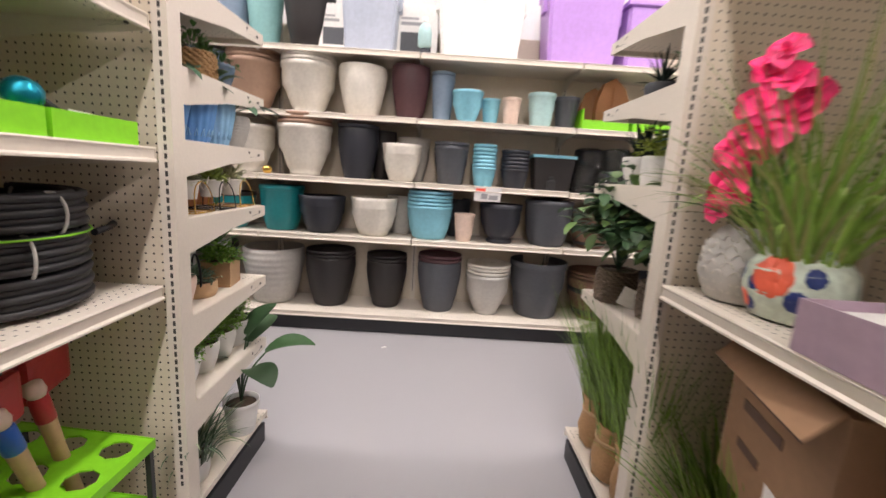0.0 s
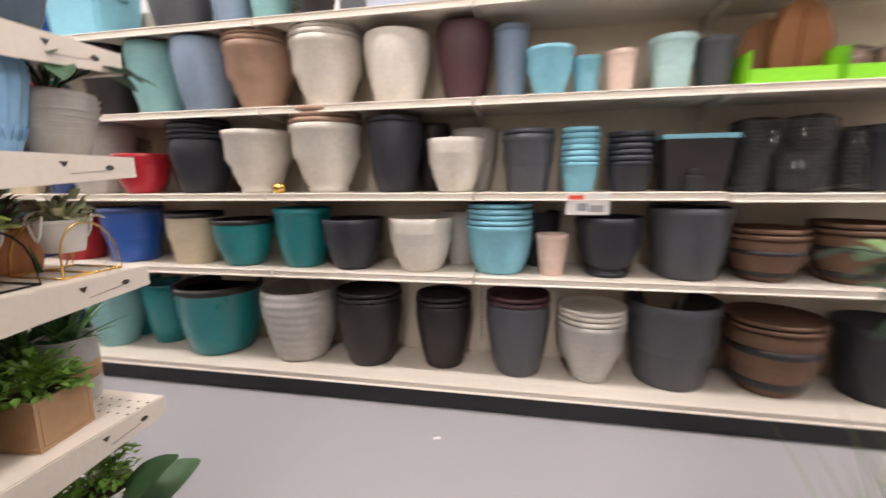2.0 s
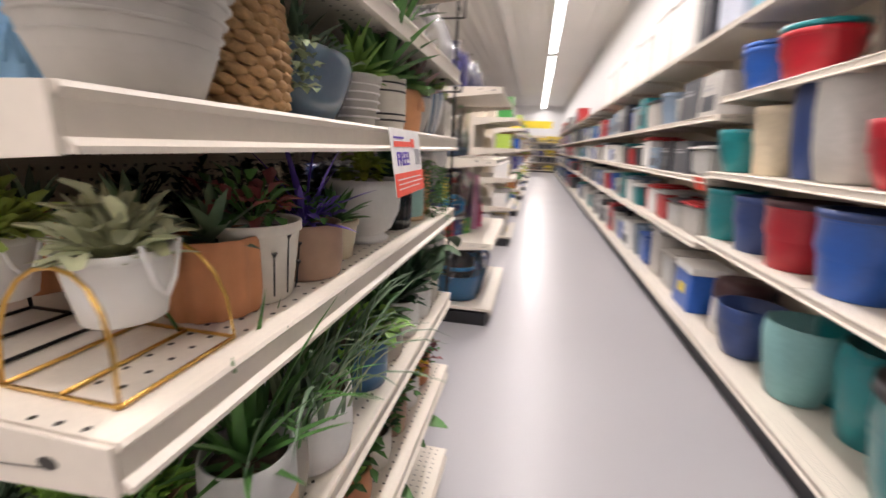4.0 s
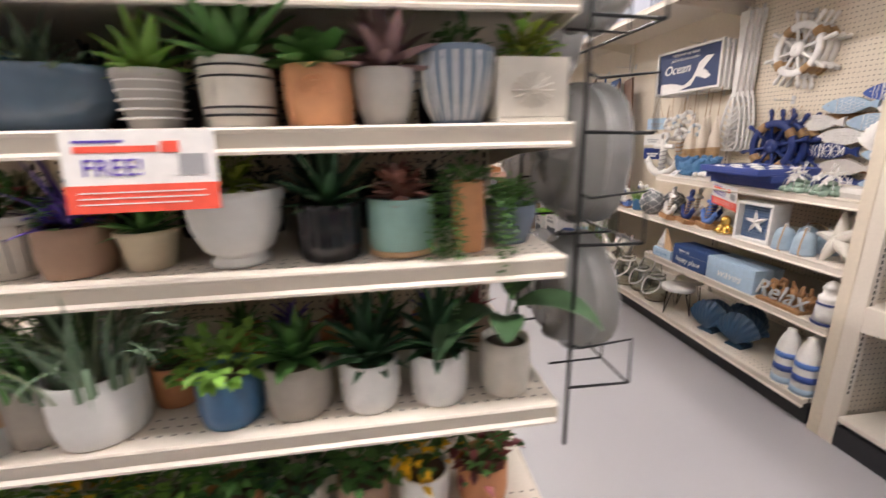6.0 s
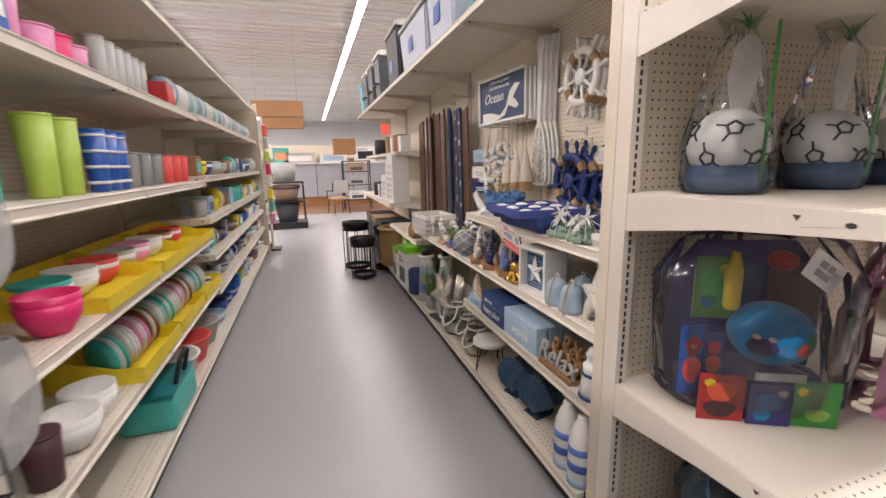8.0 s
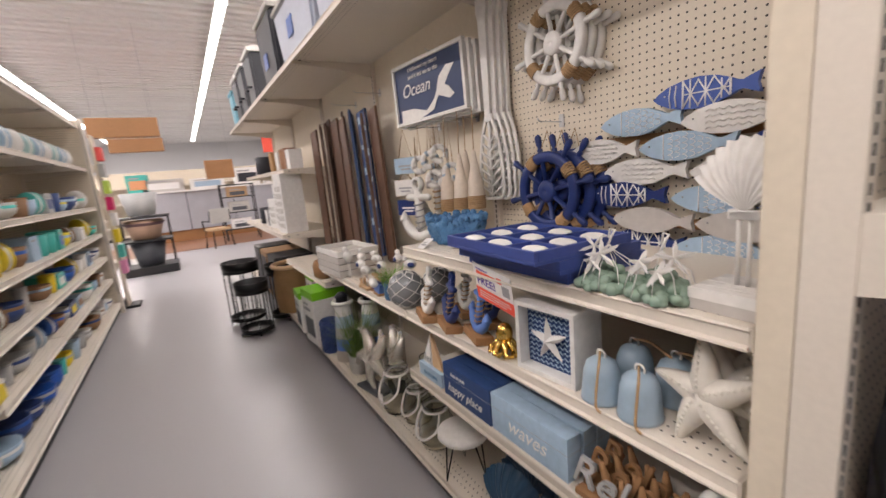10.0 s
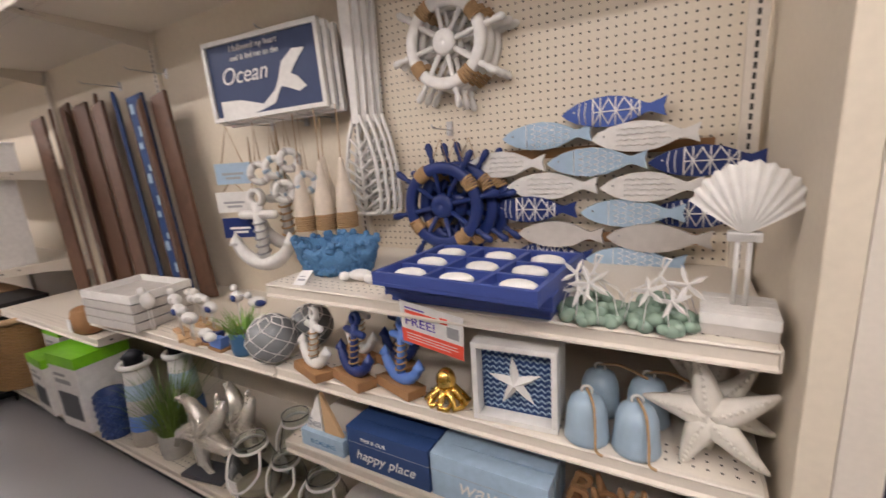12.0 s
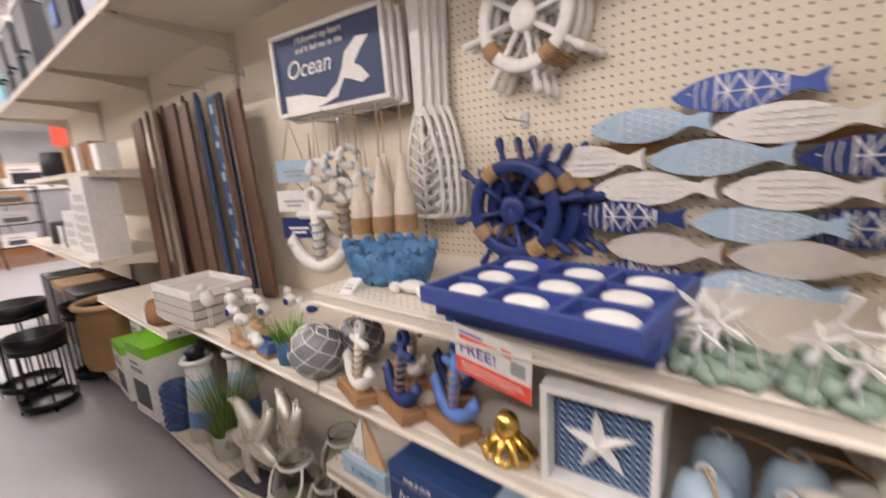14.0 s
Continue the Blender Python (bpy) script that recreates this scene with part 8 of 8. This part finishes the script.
for a, zz, s, c in ((-1.2, .125, .058, "orange"), (-1.9, .05, .026, "orange"), (-.7, .07, .03, "royal_navy"), (-1.55, .10, .022, "royal_navy"), (-2.2, .12, .028, "royal_navy"), (-1.7, .04, .02, "royal_navy"), (-.45, .135, .026, "royal_navy"), (-2.5, .06, .025, "royal_navy")):
    fl = bmesh.new()
    for i in range(10):
        b = i * 2 * math.pi / 9
        du, dv = (s * .6 * math.cos(b), s * .6 * math.sin(b)) if i < 9 else (0, 0)
        r = np.interp(zz + dv, [0, .08, .14, .19], [.10, .125, .12, .085])
        ball(fl, (r * math.cos(a + du / r), r * math.sin(a + du / r), zz + dv), s * .40, 8, 5, sx=.16 + .84 * abs(math.sin(a)), sy=.16 + .84 * abs(math.cos(a)))
    bmesh.ops.scale(fl, vec=(1.0, 1.0, 1.0), verts=list(fl.verts))
    for v in fl.verts:
        rr = np.interp(v.co.z, [0, .08, .14, .19], [.10, .125, .12, .085])
        q = v.co.xy.length
        v.co.xy *= (rr + min(.003, max(-.002, (q - rr) * .1))) / q
    part("painted_flower", fl, c, t)
part("foliage", grass(.2, .60, 190, .011, .16, 1.25, 1, .8), ["grass_lime", "grass_dry"], t)
potted("tall artificial grass with red sprigs in a dark pot", bloom(.55, VZ, .98), "drum", .18, .16, "charcoal", [grass(.22, .5, 120, .011, .12, .9, 1), bush(.1, .45, 30, .06, .14)], ["grass_green", "petal_pink"])
potted("artificial fern in a grey pot", bloom(.25, VZ, .95), "drum", .2, .16, "pale_grey", grass(.22, .4, 120, .012, .12, 1.2), ["leaf_mid"])
t = thing("plum_tray", "matt plum cardboard tray on the flower shelf", "display tray", bloom(.56, VZ, .755), "")
part("front", boxes((-.20, .20, -.075, -.071, 0, .10)), "plum_grey", t)
part("side", boxes((-.20, -.196, -.0705, .09, 0, .10)), "plum_grey", t)
part("far_side", boxes((.196, .20, -.0705, .09, 0, .10)), "plum_grey", t)
part("bottom", boxes((-.195, .195, -.07, .09, 0, .004)), "plum_grey", t)
part("lining", boxes((-.195, .195, -.07, .088, .07, .08)), "paper_white", t)
potted("large clump of artificial grass under the flower shelf", bloom(1.06, .14, .93), "drum", .14, .12, "charcoal", grass(.26, .50, 330, .010, .1, .7, 1, .95), ["grass_lime", "grass_green"])
for k, (x, y, z, w, d, h, tn) in enumerate(((.98, .66, .14, .46, .4, .44, 6), (.93, .80, .581, .42, .36, .38, -14), (.92, .30, .14, .4, .4, .46, 3), (.92, .26, .601, .4, .36, .36, 8), (.84, .90, .14, .28, .3, .30, 30))):
    t = thing("cardboard_carton", "open brown cardboard carton with printed marks", "carton", bloom(y, z, x, tn), "cardboard cartons")
    part("box", boxes((-w / 2, w / 2, -d / 2, d / 2, 0, h), bevel=.003), "board_brown", t)
    fl = part("flap", boxes((-w / 2 + .01, w / 2 - .01, -.085, 0, -.002, .002)), "board_brown", t)
    fl.matrix_local = pose(0, -d / 2, h + .003, 48, 0, 0)
    part("side_flap", boxes((-w / 2 - .08, -w / 2, -d / 2, d / 2, h * .8, h * .806)), "kraft", t)
    part("printed_bar", boxes((-w * .3, w * .25, -d / 2 - .002, -d / 2 - .0006, h * .7, h * .77), (-w * .3, w * .12, -d / 2 - .002, -d / 2 - .0006, h * .56, h * .63), (-w * .3, -w * .05, -d / 2 - .002, -d / 2 - .0006, h * .3, h * .36)), "rack_brown", t)
    part("paper_label", boxes((w * .05, w * .42, -d / 2 - .002, -d / 2 - .0006, h * .1, h * .3)), "paper_white", t)


M['wood_floor'] = surface('brown_wood_floor', (0.26, 0.13, 0.075), 0.4, vary=0.3, grain=20, blotch=6)


# ---- rest of the planter wall ----
def north(x, z, y=3.56, turn=0.0):
    return pose(x, y, z + .001, 0, 0, turn)


t = thing("price_sign", "white paper price card with orange print on the shelf edge", "sign", north(.36, D2 - .006, 3.316) @ pose(0, 0, 0, 10, 0, 0))
part("card", boxes((-.105, .105, -.0015, 0, -.11, .0)), "paper_white", t)
part("orange_block", boxes((-.095, -.02, -.0025, -.0016, -.035, -.008)), "ad_red", t)
part("price_print", boxes((-.05, .0, -.0025, -.0016, -.09, -.05), (.01, .08, -.0025, -.0016, -.095, -.06)), "text_grey", t)
t = thing("rect_planter", "black rectangular planter with a pale blue rim", "planter", north(.88, D2, 3.50))
bm = bmesh.new()
box(bm, -.165, .165, -.1, .1, 0, .26)
for v in bm.verts:
    if v.co.z < .01:
        v.co.x *= .82
        v.co.y *= .82
bmesh.ops.bevel(bm, geom=list(bm.edges), offset=.008, segments=2, affect="EDGES")
part("body", bm, "dark_brown", t)
part("rim", boxes((-.172, .172, -.106, .106, .255, .278), bevel=.003), "sky_blue", t)
t = thing("plant_hook_card", "black plant hook hanging below the rim", "hook", north(.86, D2, 3.375))
part("hook", boxes((-.035, .035, 0, .012, 0, .08), (-.018, .018, 0, .012, .081, .11), bevel=.008), "black", t)
for k, (x, y, w, h) in enumerate(((1.15, 3.52, .20, .22), (1.22, 3.62, .24, .36), (1.42, 3.56, .24, .36), (1.34, 3.46, .2, .18), (1.62, 3.55, .2, .3))):
    t = thing("saucer_pack", "black plastic saucers in shiny clear shrink wrap", "packaging", north(x, D2 - .008, y), "shrink wrapped packs")
    part("saucers", lathe([q for i in range(int(h / .022)) for q in ((w * .42, i * .022), (w * .48, i * .022 + .012), (w * .48, i * .022 + .018), (w * .42, i * .022 + .0195))], 28, smooth=False), "black_gloss", t)
    part("wrap", crumple([(w * .44, .001), (w * .51, .02), (w * .53, h * .6), (w * .5, h * .97), (w * .3, h * 1.03)], 16, .008, 1.0, True), "cellophane", t)
for x, w in ((1.24, .36), (1.62, .34)):
    t = thing("green_tray", "lime green cardboard tray of brown plant liners", "display tray", north(x, D3), "lime display trays")
    for q in ((-w / 2, w / 2, -.17, -.166, 0, .075), (-w / 2, w / 2, .166, .17, 0, .2), (-w / 2, -w / 2 + .004, -.1655, .1655, 0, .16), (w / 2 - .004, w / 2, -.1655, .1655, 0, .16)):
        part("side", boxes(q), "lime", t)
    part("bottom", boxes((-w / 2 + .005, w / 2 - .005, -.165, .165, 0, .004)), "lime", t)
for k, (x, y, s, tn) in enumerate(((1.30, 3.50, 1.0, 8), (1.19, 3.60, .85, -25), (1.28, 3.66, .9, 30))):
    t = thing("plant_liner", "folded brown coir plant liner standing in the tray", "plant liner", north(x, D3 + .005, y, tn), "coir liners")
    part("liner", prism([(-.13 * s, 0), (.13 * s, 0), (.15 * s, .22 * s), (.10 * s, .34 * s), (.01 * s, .41 * s), (-.08 * s, .36 * s), (-.13 * s, .2 * s)], .05, plane="xz", at=-.02), "leather_brown", t)
    part("fold", prism([(-.02 * s, .0), (.0, .34 * s), (.02 * s, .0)], .012, plane="xz", at=-.033), "leather_brown", t)
for k in range(6):
    t = thing("bag_pack", "clear bag of brown decorative moss in the tray", "packaging", north(1.52 + .045 * k, D3 + .005, 3.48 + .03 * (k % 3)), "moss bags")
    part("moss", ball(bmesh.new(), (0, 0, .09), .05, 10, 7, sz=1.3), "clay_tan", t)
    part("wrap", crumple([(.04, .02), (.055, .06), (.055, .13), (.02, .17)], 10, .006, 1.0, True), "cellophane", t)
t = thing("water_bottle", "clear pump bottle with a dark base on the top shelf", "bottle", north(-.20, D4, 3.42))
part("base", lathe([(.04, 0), (.05, .004), (.035, .045), (.02, .05)], 20), "charcoal", t)
part("bottle", lathe([(.03, .051), (.05, .07), (.052, .16), (.04, .21), (.02, .23)], 20), "mint", t)
part("cap", lathe([(.02, .231), (.022, .24), (.02, .27)], 16), "white", t)
carton("white product carton on the top shelf", 0, 0, 0, .22, .3, .34, "paper_white", None, m=north(-.90, D4, 3.6))
carton("white appliance carton with a small picture on the top shelf", 0, 0, 0, .34, .2, .42, "paper_white", None, m=north(-.28, D4, 3.68))
t = thing("gold_knob", "small gold ball knob on the shelf", "ornament", north(-1.38, D2, 3.37))
part("knob", lathe([(.02, 0), (.028, .006), (.04, .03), (.03, .055), (.012, .06)], 18), "polished_gold", t)
# left of the planters: coolers, bins and boxed goods
t = thing("cooler", "blue hard cooler with a white lid on the base shelf", "cooler", north(-4.15, D0, 3.52))
part("body", boxes((-.18, .18, -.14, .14, 0, .30), bevel=.02), "cobalt", t)
part("lid", boxes((-.19, .19, -.15, .15, .301, .36), bevel=.015), "white", t)
part("badge", boxes((-.07, .07, -.1425, -.1405, .12, .2)), "sun_yellow", t)
part("handle", rod([(-.195, 0, .2), (-.205, -.02, .34), (-.205, .02, .34), (-.195, 0, .2)], .008, seg=6), "white", t)
t = thing("cooler", "red and white round drink cooler on the base shelf", "cooler", north(-3.66, D0, 3.60))
part("body", lathe([(.16, 0), (.17, .01), (.17, .24), (.16, .245)], 32), "white", t)
part("lid", lathe([(.17, .246), (.178, .25), (.178, .34), (.16, .37), (.05, .375)], 32), "burgundy", t)
for k, (x, w, h, c, l) in enumerate(((-4.62, .34, .34, "galvanised", "pale_grey"), (-5.08, .36, .5, "pale_grey", "galvanised"), (-5.55, .3, .34, "cobalt", "cobalt"))):
    tote(x, 3.56, D0, w, .34, h, c, l)
random.seed(11)
WP = ("pale_grey", "galvanised", "cobalt", "white", "paper_white", "slate_grey", "teal_glaze", "charcoal", "steel_blue", "toy_red")
for z, hmax in ((D0, .5), (.74, .38), (1.20, .36), (1.63, .42)):
    x = -4.25 if z > .2 else -5.95
    while x > -13.5:
        w, c = U(.26, .42), random.choice(WP)
        h = hmax * U(.6, .95)
        k = random.random()
        if k < .4:
            tote(x, 3.54, z, w, .34, h, c, random.choice(WP))
        elif k < .75:
            carton(f"{c.replace('_', ' ')} boxed housewares on a wall shelf", 0, 0, 0, w, .3, h, c, None, m=north(x, z, 3.52))
        else:
            pot("taper", x, 3.52, z, w * .8, h * .8, c, label=f"{c.replace('_', ' ')} plastic bin on a wall shelf")
        x -= w + .06
for x, w, h, c in ((-2.75, .42, .42, "sky_blue"), (-3.25, .40, .36, "cobalt"), (-3.72, .40, .42, "sky_blue"), (-4.25, .5, .62, "tote_grey"), (-4.75, .3, .5, "charcoal"), (-5.35, .62, .66, "paper_white"), (-6.1, .62, .7, "paper_white"), (-6.9, .6, .6, "paper_white"), (-7.7, .6, .7, "paper_white"), (-8.5, .7, .6, "paper_white"), (-9.5, .8, .6, "paper_white")):
    tote(x, 3.58, D4, w, .36, h, c, c, label=f"{c.replace('_', ' ')} storage box stacked on the top shelf")
t = thing("wall_banner", "long white and pale blue banner above the wall shelving", "banner", north(-9.5, 3.05, 3.90))
part("panel", boxes((-3.5, 3.5, -.02, .02, -.35, .35)), "paper_white", t)
part("blue_letter_bar", boxes(*[(-3.0 + .8 * k, -2.4 + .8 * k, -.025, -.0205, -.12, .1) for k in range(7)]), "powder_blue", t)
t = thing("price_flag", "orange promotion flag on the wall shelf edge", "sign", north(-4.0, 1.20, 3.31) @ pose(0, 0, 0, 20, 0, 0))
part("card", boxes((-.09, .09, -.002, 0, -.10, 0)), "ad_red", t)

# ---- further end shelving along the planter aisle ----
for e, x0 in enumerate((-6.45, -9.3, -12.2, -15.1, -18.0, -20.9, -23.8)):
    gondola("cream end shelving further down the planter aisle", pose(x0, END_Y, 0, 0, 0, 180), 1.28, 1.28, 2.3, .62, [(0, 1.28, z, .6) for z in (.55, .95, 1.35, 1.75)])
    for z in (.14, .55, .95, 1.35, 1.75):
        for k in range(4):
            c = random.choice(("toy_green", "lime_cup", "paper_white", "toy_violet", "cobalt", "leather_brown", "sun_yellow", "terracotta", "pale_grey"))
            gift_box(pose(x0 - .18 - .3 * k, END_Y + .42, z + .001, 0, 0, 180), .2, .2, U(.16, .3), c, random.choice(PAL))
    gondola("cream aisle shelving further along the store", pose(x0 - .62, -4.86, 0, 0, 0, 90), 6.1, 1.22, 2.3, .6, [(i * 1.22, (i + 1) * 1.22, z, .58) for i in range(5) for z in (.6, 1.1, 1.6)])

gondola("cream wall shelving further along the planter aisle", pose(WALL_X - 12.22, WALL_Y, 0), 12.2, 1.22, 2.5, .53, [(i * 1.22, (i + 1) * 1.22, z, .5) for i in range(10) for z in (.74, 1.2, 1.63, 2.2)], .165, "plainboard")
for z, h in ((.165, .5), (.74, .36), (1.2, .34), (1.63, .45), (2.2, .5)):
    for k in range(16):
        c = random.choice(WP + ("charcoal", "toy_red", "black", "slate_grey"))
        carton(f"{c.replace('_', ' ')} boxed housewares on a far wall shelf", 0, 0, 0, U(.4, .66), .32, h * U(.6, .95), c, None, m=north(WALL_X - .5 - .74 * k, z, 3.5))
gondola("grey shelving closing the end of the planter aisle", pose(-28.2, .2, 0, 0, 0, 90), 3.66, 1.22, 2.2, .6, [(i * 1.22, (i + 1) * 1.22, z, .55) for i in range(3) for z in (.6, 1.0, 1.4, 1.8)])
for z in (.14, .6, 1.0, 1.4, 1.8):
    for k in range(7):
        c = random.choice(("charcoal", "slate_grey", "toy_violet", "sun_yellow", "pale_grey", "leather_brown"))
        carton(f"{c.replace('_', ' ')} goods at the far end of the aisle", 0, 0, 0, .4, .4, U(.2, .36), c, None, m=pose(-27.9, .5 + .48 * k, z + .001, 0, 0, 90))
t = thing("hanging_sign", "yellow sign hanging over the far end of the aisle", "hanging sign", pose(-26.5, 2.0, 2.75))
part("board", boxes((-.05, .05, -.9, .9, -.2, .2), bevel=.01), "sun_yellow", t)
for s in (-1, 1):
    part("cable", rod([(0, s * .8, .2), (0, s * .8, CEIL - 2.65)], .004, seg=4), "steel", t)

# ---- far end of the tableware aisle ----
setting("floor_border", boxes((-7.5, 1.5, -13.0, -10.4, .002, .006)), "wood_floor", "reddish brown wood look floor before the counter", "floor")
t = thing("service_counter", "long grey counter unit with a white top at the store's end", "counter", pose(-3.6, -13.2, 0))
part("front_panel", boxes((-2.6, 1.9, -.3, .3, .32, 1.42), bevel=.01), "shelf_grey", t)
part("top", boxes((-2.65, 1.95, -.36, .36, 1.421, 1.47), bevel=.008), "white", t)
part("plinth", boxes((-2.6, 1.9, -.24, .24, 0, .319)), "sign_wood", t)
part("joint", boxes((-.62, -.60, .3005, .305, .33, 1.41), (.6, .62, .3005, .305, .33, 1.41)), "charcoal", t)
for x, w, h, c, p in ((-2.5, 1.0, .34, "pale_grey", "white"), (-3.6, .9, .3, "paper_white", "powder_blue"), (-4.7, .7, .52, "paper_white", "charcoal"), (-5.5, .6, .3, "paper_white", "pale_grey"), (-1.9, .5, .5, "aqua", "peach")):
    gift_box(pose(x, -13.2, 1.471, 0, 0, 180), w, .5, h, c, p)
gondola("grey far wall shelving behind the counter", pose(-9.0, -16.2, 0, 0, 0, 180) @ pose(-10, 0, 0), 12.2, 1.22, 2.2, .6, [(i * 1.22, (i + 1) * 1.22, z, .55) for i in range(10) for z in (.7, 1.2, 1.7)])
for x, y, z, w, h in ((-2.15, -9.0, 2.72, 1.15, .36), (-2.1, -12.5, 2.72, 1.2, .34), (-3.9, -12.0, 1.95, .7, .5)):
    t = thing("hanging_sign", "plain wooden sign board hung from the ceiling", "hanging sign", pose(x, y, z), "hanging wood signs")
    part("board", boxes((-w / 2, w / 2, -.14, .14, -h / 2, h / 2), bevel=.01), "sign_wood", t)
    for s in (-1, 1):
        part("cable", rod([(s * w * .4, 0, h / 2), (s * w * .4, 0, CEIL - z + .1)], .004, seg=4), "steel", t)
t = thing("red_banner", "small red hanging store banner", "hanging sign", pose(-4.78, -8.6, 2.5), "")
part("cloth", boxes((-.22, .22, -.01, .01, -.4, .4)), "ad_red", t)
part("cable", rod([(0, 0, .4), (0, 0, CEIL - 2.4)], .004, seg=4), "steel", t)
t = thing("bin_tower", "dark tiered stand of large stone coloured planter bowls", "display stand", pose(-2.22, -7.9, 0))
part("base", boxes((-.42, .42, -.35, .35, 0, .14), bevel=.01), "black", t)
for z, w, h, c in ((.145, .56, .42, "slate_grey"), (.62, .62, .34, "clay_tan"), (.80, .66, .12, "burgundy"), (1.05, .58, .40, "galvanised")):
    part("bowl", lathe([(w * .32, z), (w * .36, z + .01), (w * .5, z + h), (w * .47, z + h), (w * .33, z + .03)], 32), c, t)
for z in (.585, 1.0):
    part("tier", boxes((-.4, .4, -.33, .33, z, z + .03), bevel=.006), "black", t)
for s in (-1, 1):
    part("post", boxes((s * .37 - .02, s * .37 + .02, -.31, -.27, .141, 1.03), bevel=.004), "black", t)
gondola("cream end shelving at the far end of the tableware run", pose(-2.06, -4.90, 0), 1.28, 1.28, 2.3, .62, [(0, 1.28, z, .6) for z in (.6, 1.0, 1.4, 1.8)])
t = thing("pack_rack", "narrow cream peg panel on the end of the run", "display rack", pose(-2.085, -5.2, 0, 0, 0, -90))
part("panel", boxes((-.13, .13, -.005, .015, .0, 2.15), bevel=.003), "plainboard", t)
part("foot", boxes((-.15, .15, -.12, .03, 0, .03), bevel=.004), "black", t)
for k in range(8):
    c = ("toy_pink", "aqua", "sun_yellow", "paper_white", "hot_pink", "lime_cup", "galvanised", "melon")[k]
    t = thing("hanging_pack", f"{c.replace('_', ' ')} pack hanging on the end of the run", "packaging", pose(-2.122, -5.17 - .06 * (k % 2), .45 + .2 * k, 0, 0, -90), "hanging packs")
    part("card", boxes((-.10, .10, -.03, .03, 0, .16), bevel=.006), c, t)
    part("hook_tab", boxes((-.03, .03, -.004, .004, .1601, .185)), "paper_white", t)


def steel_chair(x, y, turn):
    t = thing("metal_chair", "brown seated chair with a black steel frame", "chair", pose(x, y, 0, 0, 0, turn), "far chairs")
    part("seat", boxes((-.22, .22, -.22, .22, .42, .48), bevel=.02), "light_wood", t)
    part("backrest", boxes((-.22, .22, .2, .24, .6, .95), bevel=.015), "pale_grey", t)
    for a, b in ((-1, -1), (1, -1), (-1, 1), (1, 1)):
        part("leg", rod([(a * .2, b * .2, .42), (a * .23, b * .24, 0)], .014, seg=6), "wire", t)
    for s in (-1, 1):
        part("arm", rod([(s * .23, -.22, .42), (s * .25, -.2, .66), (s * .25, .2, .66), (s * .23, .22, .9)], .014, seg=6), "wire", t)


steel_chair(-3.5, -10.2, 20)
t = thing("shelf_rack", "open black steel rack beside the far counter", "rack", pose(-4.15, -11.2, 0))
for a, b in ((-1, -1), (1, -1), (-1, 1), (1, 1)):
    part("post", boxes((a * .4 - .015, a * .4 + .015, b * .2 - .015, b * .2 + .015, 0, 1.5)), "black", t)
for z in (.3, .75, 1.15, 1.47):
    part("tier", boxes((-.42, .42, -.22, .22, z, z + .025)), "black", t)
for k, z in enumerate((.326, .776, 1.176)):
    carton("pale boxed chair goods on a black rack", 0, 0, 0, .5, .3, .26, ("paper_white", "pale_grey", "kraft")[k], None, m=pose(-4.15, -11.2, z, 0, 0, 180))
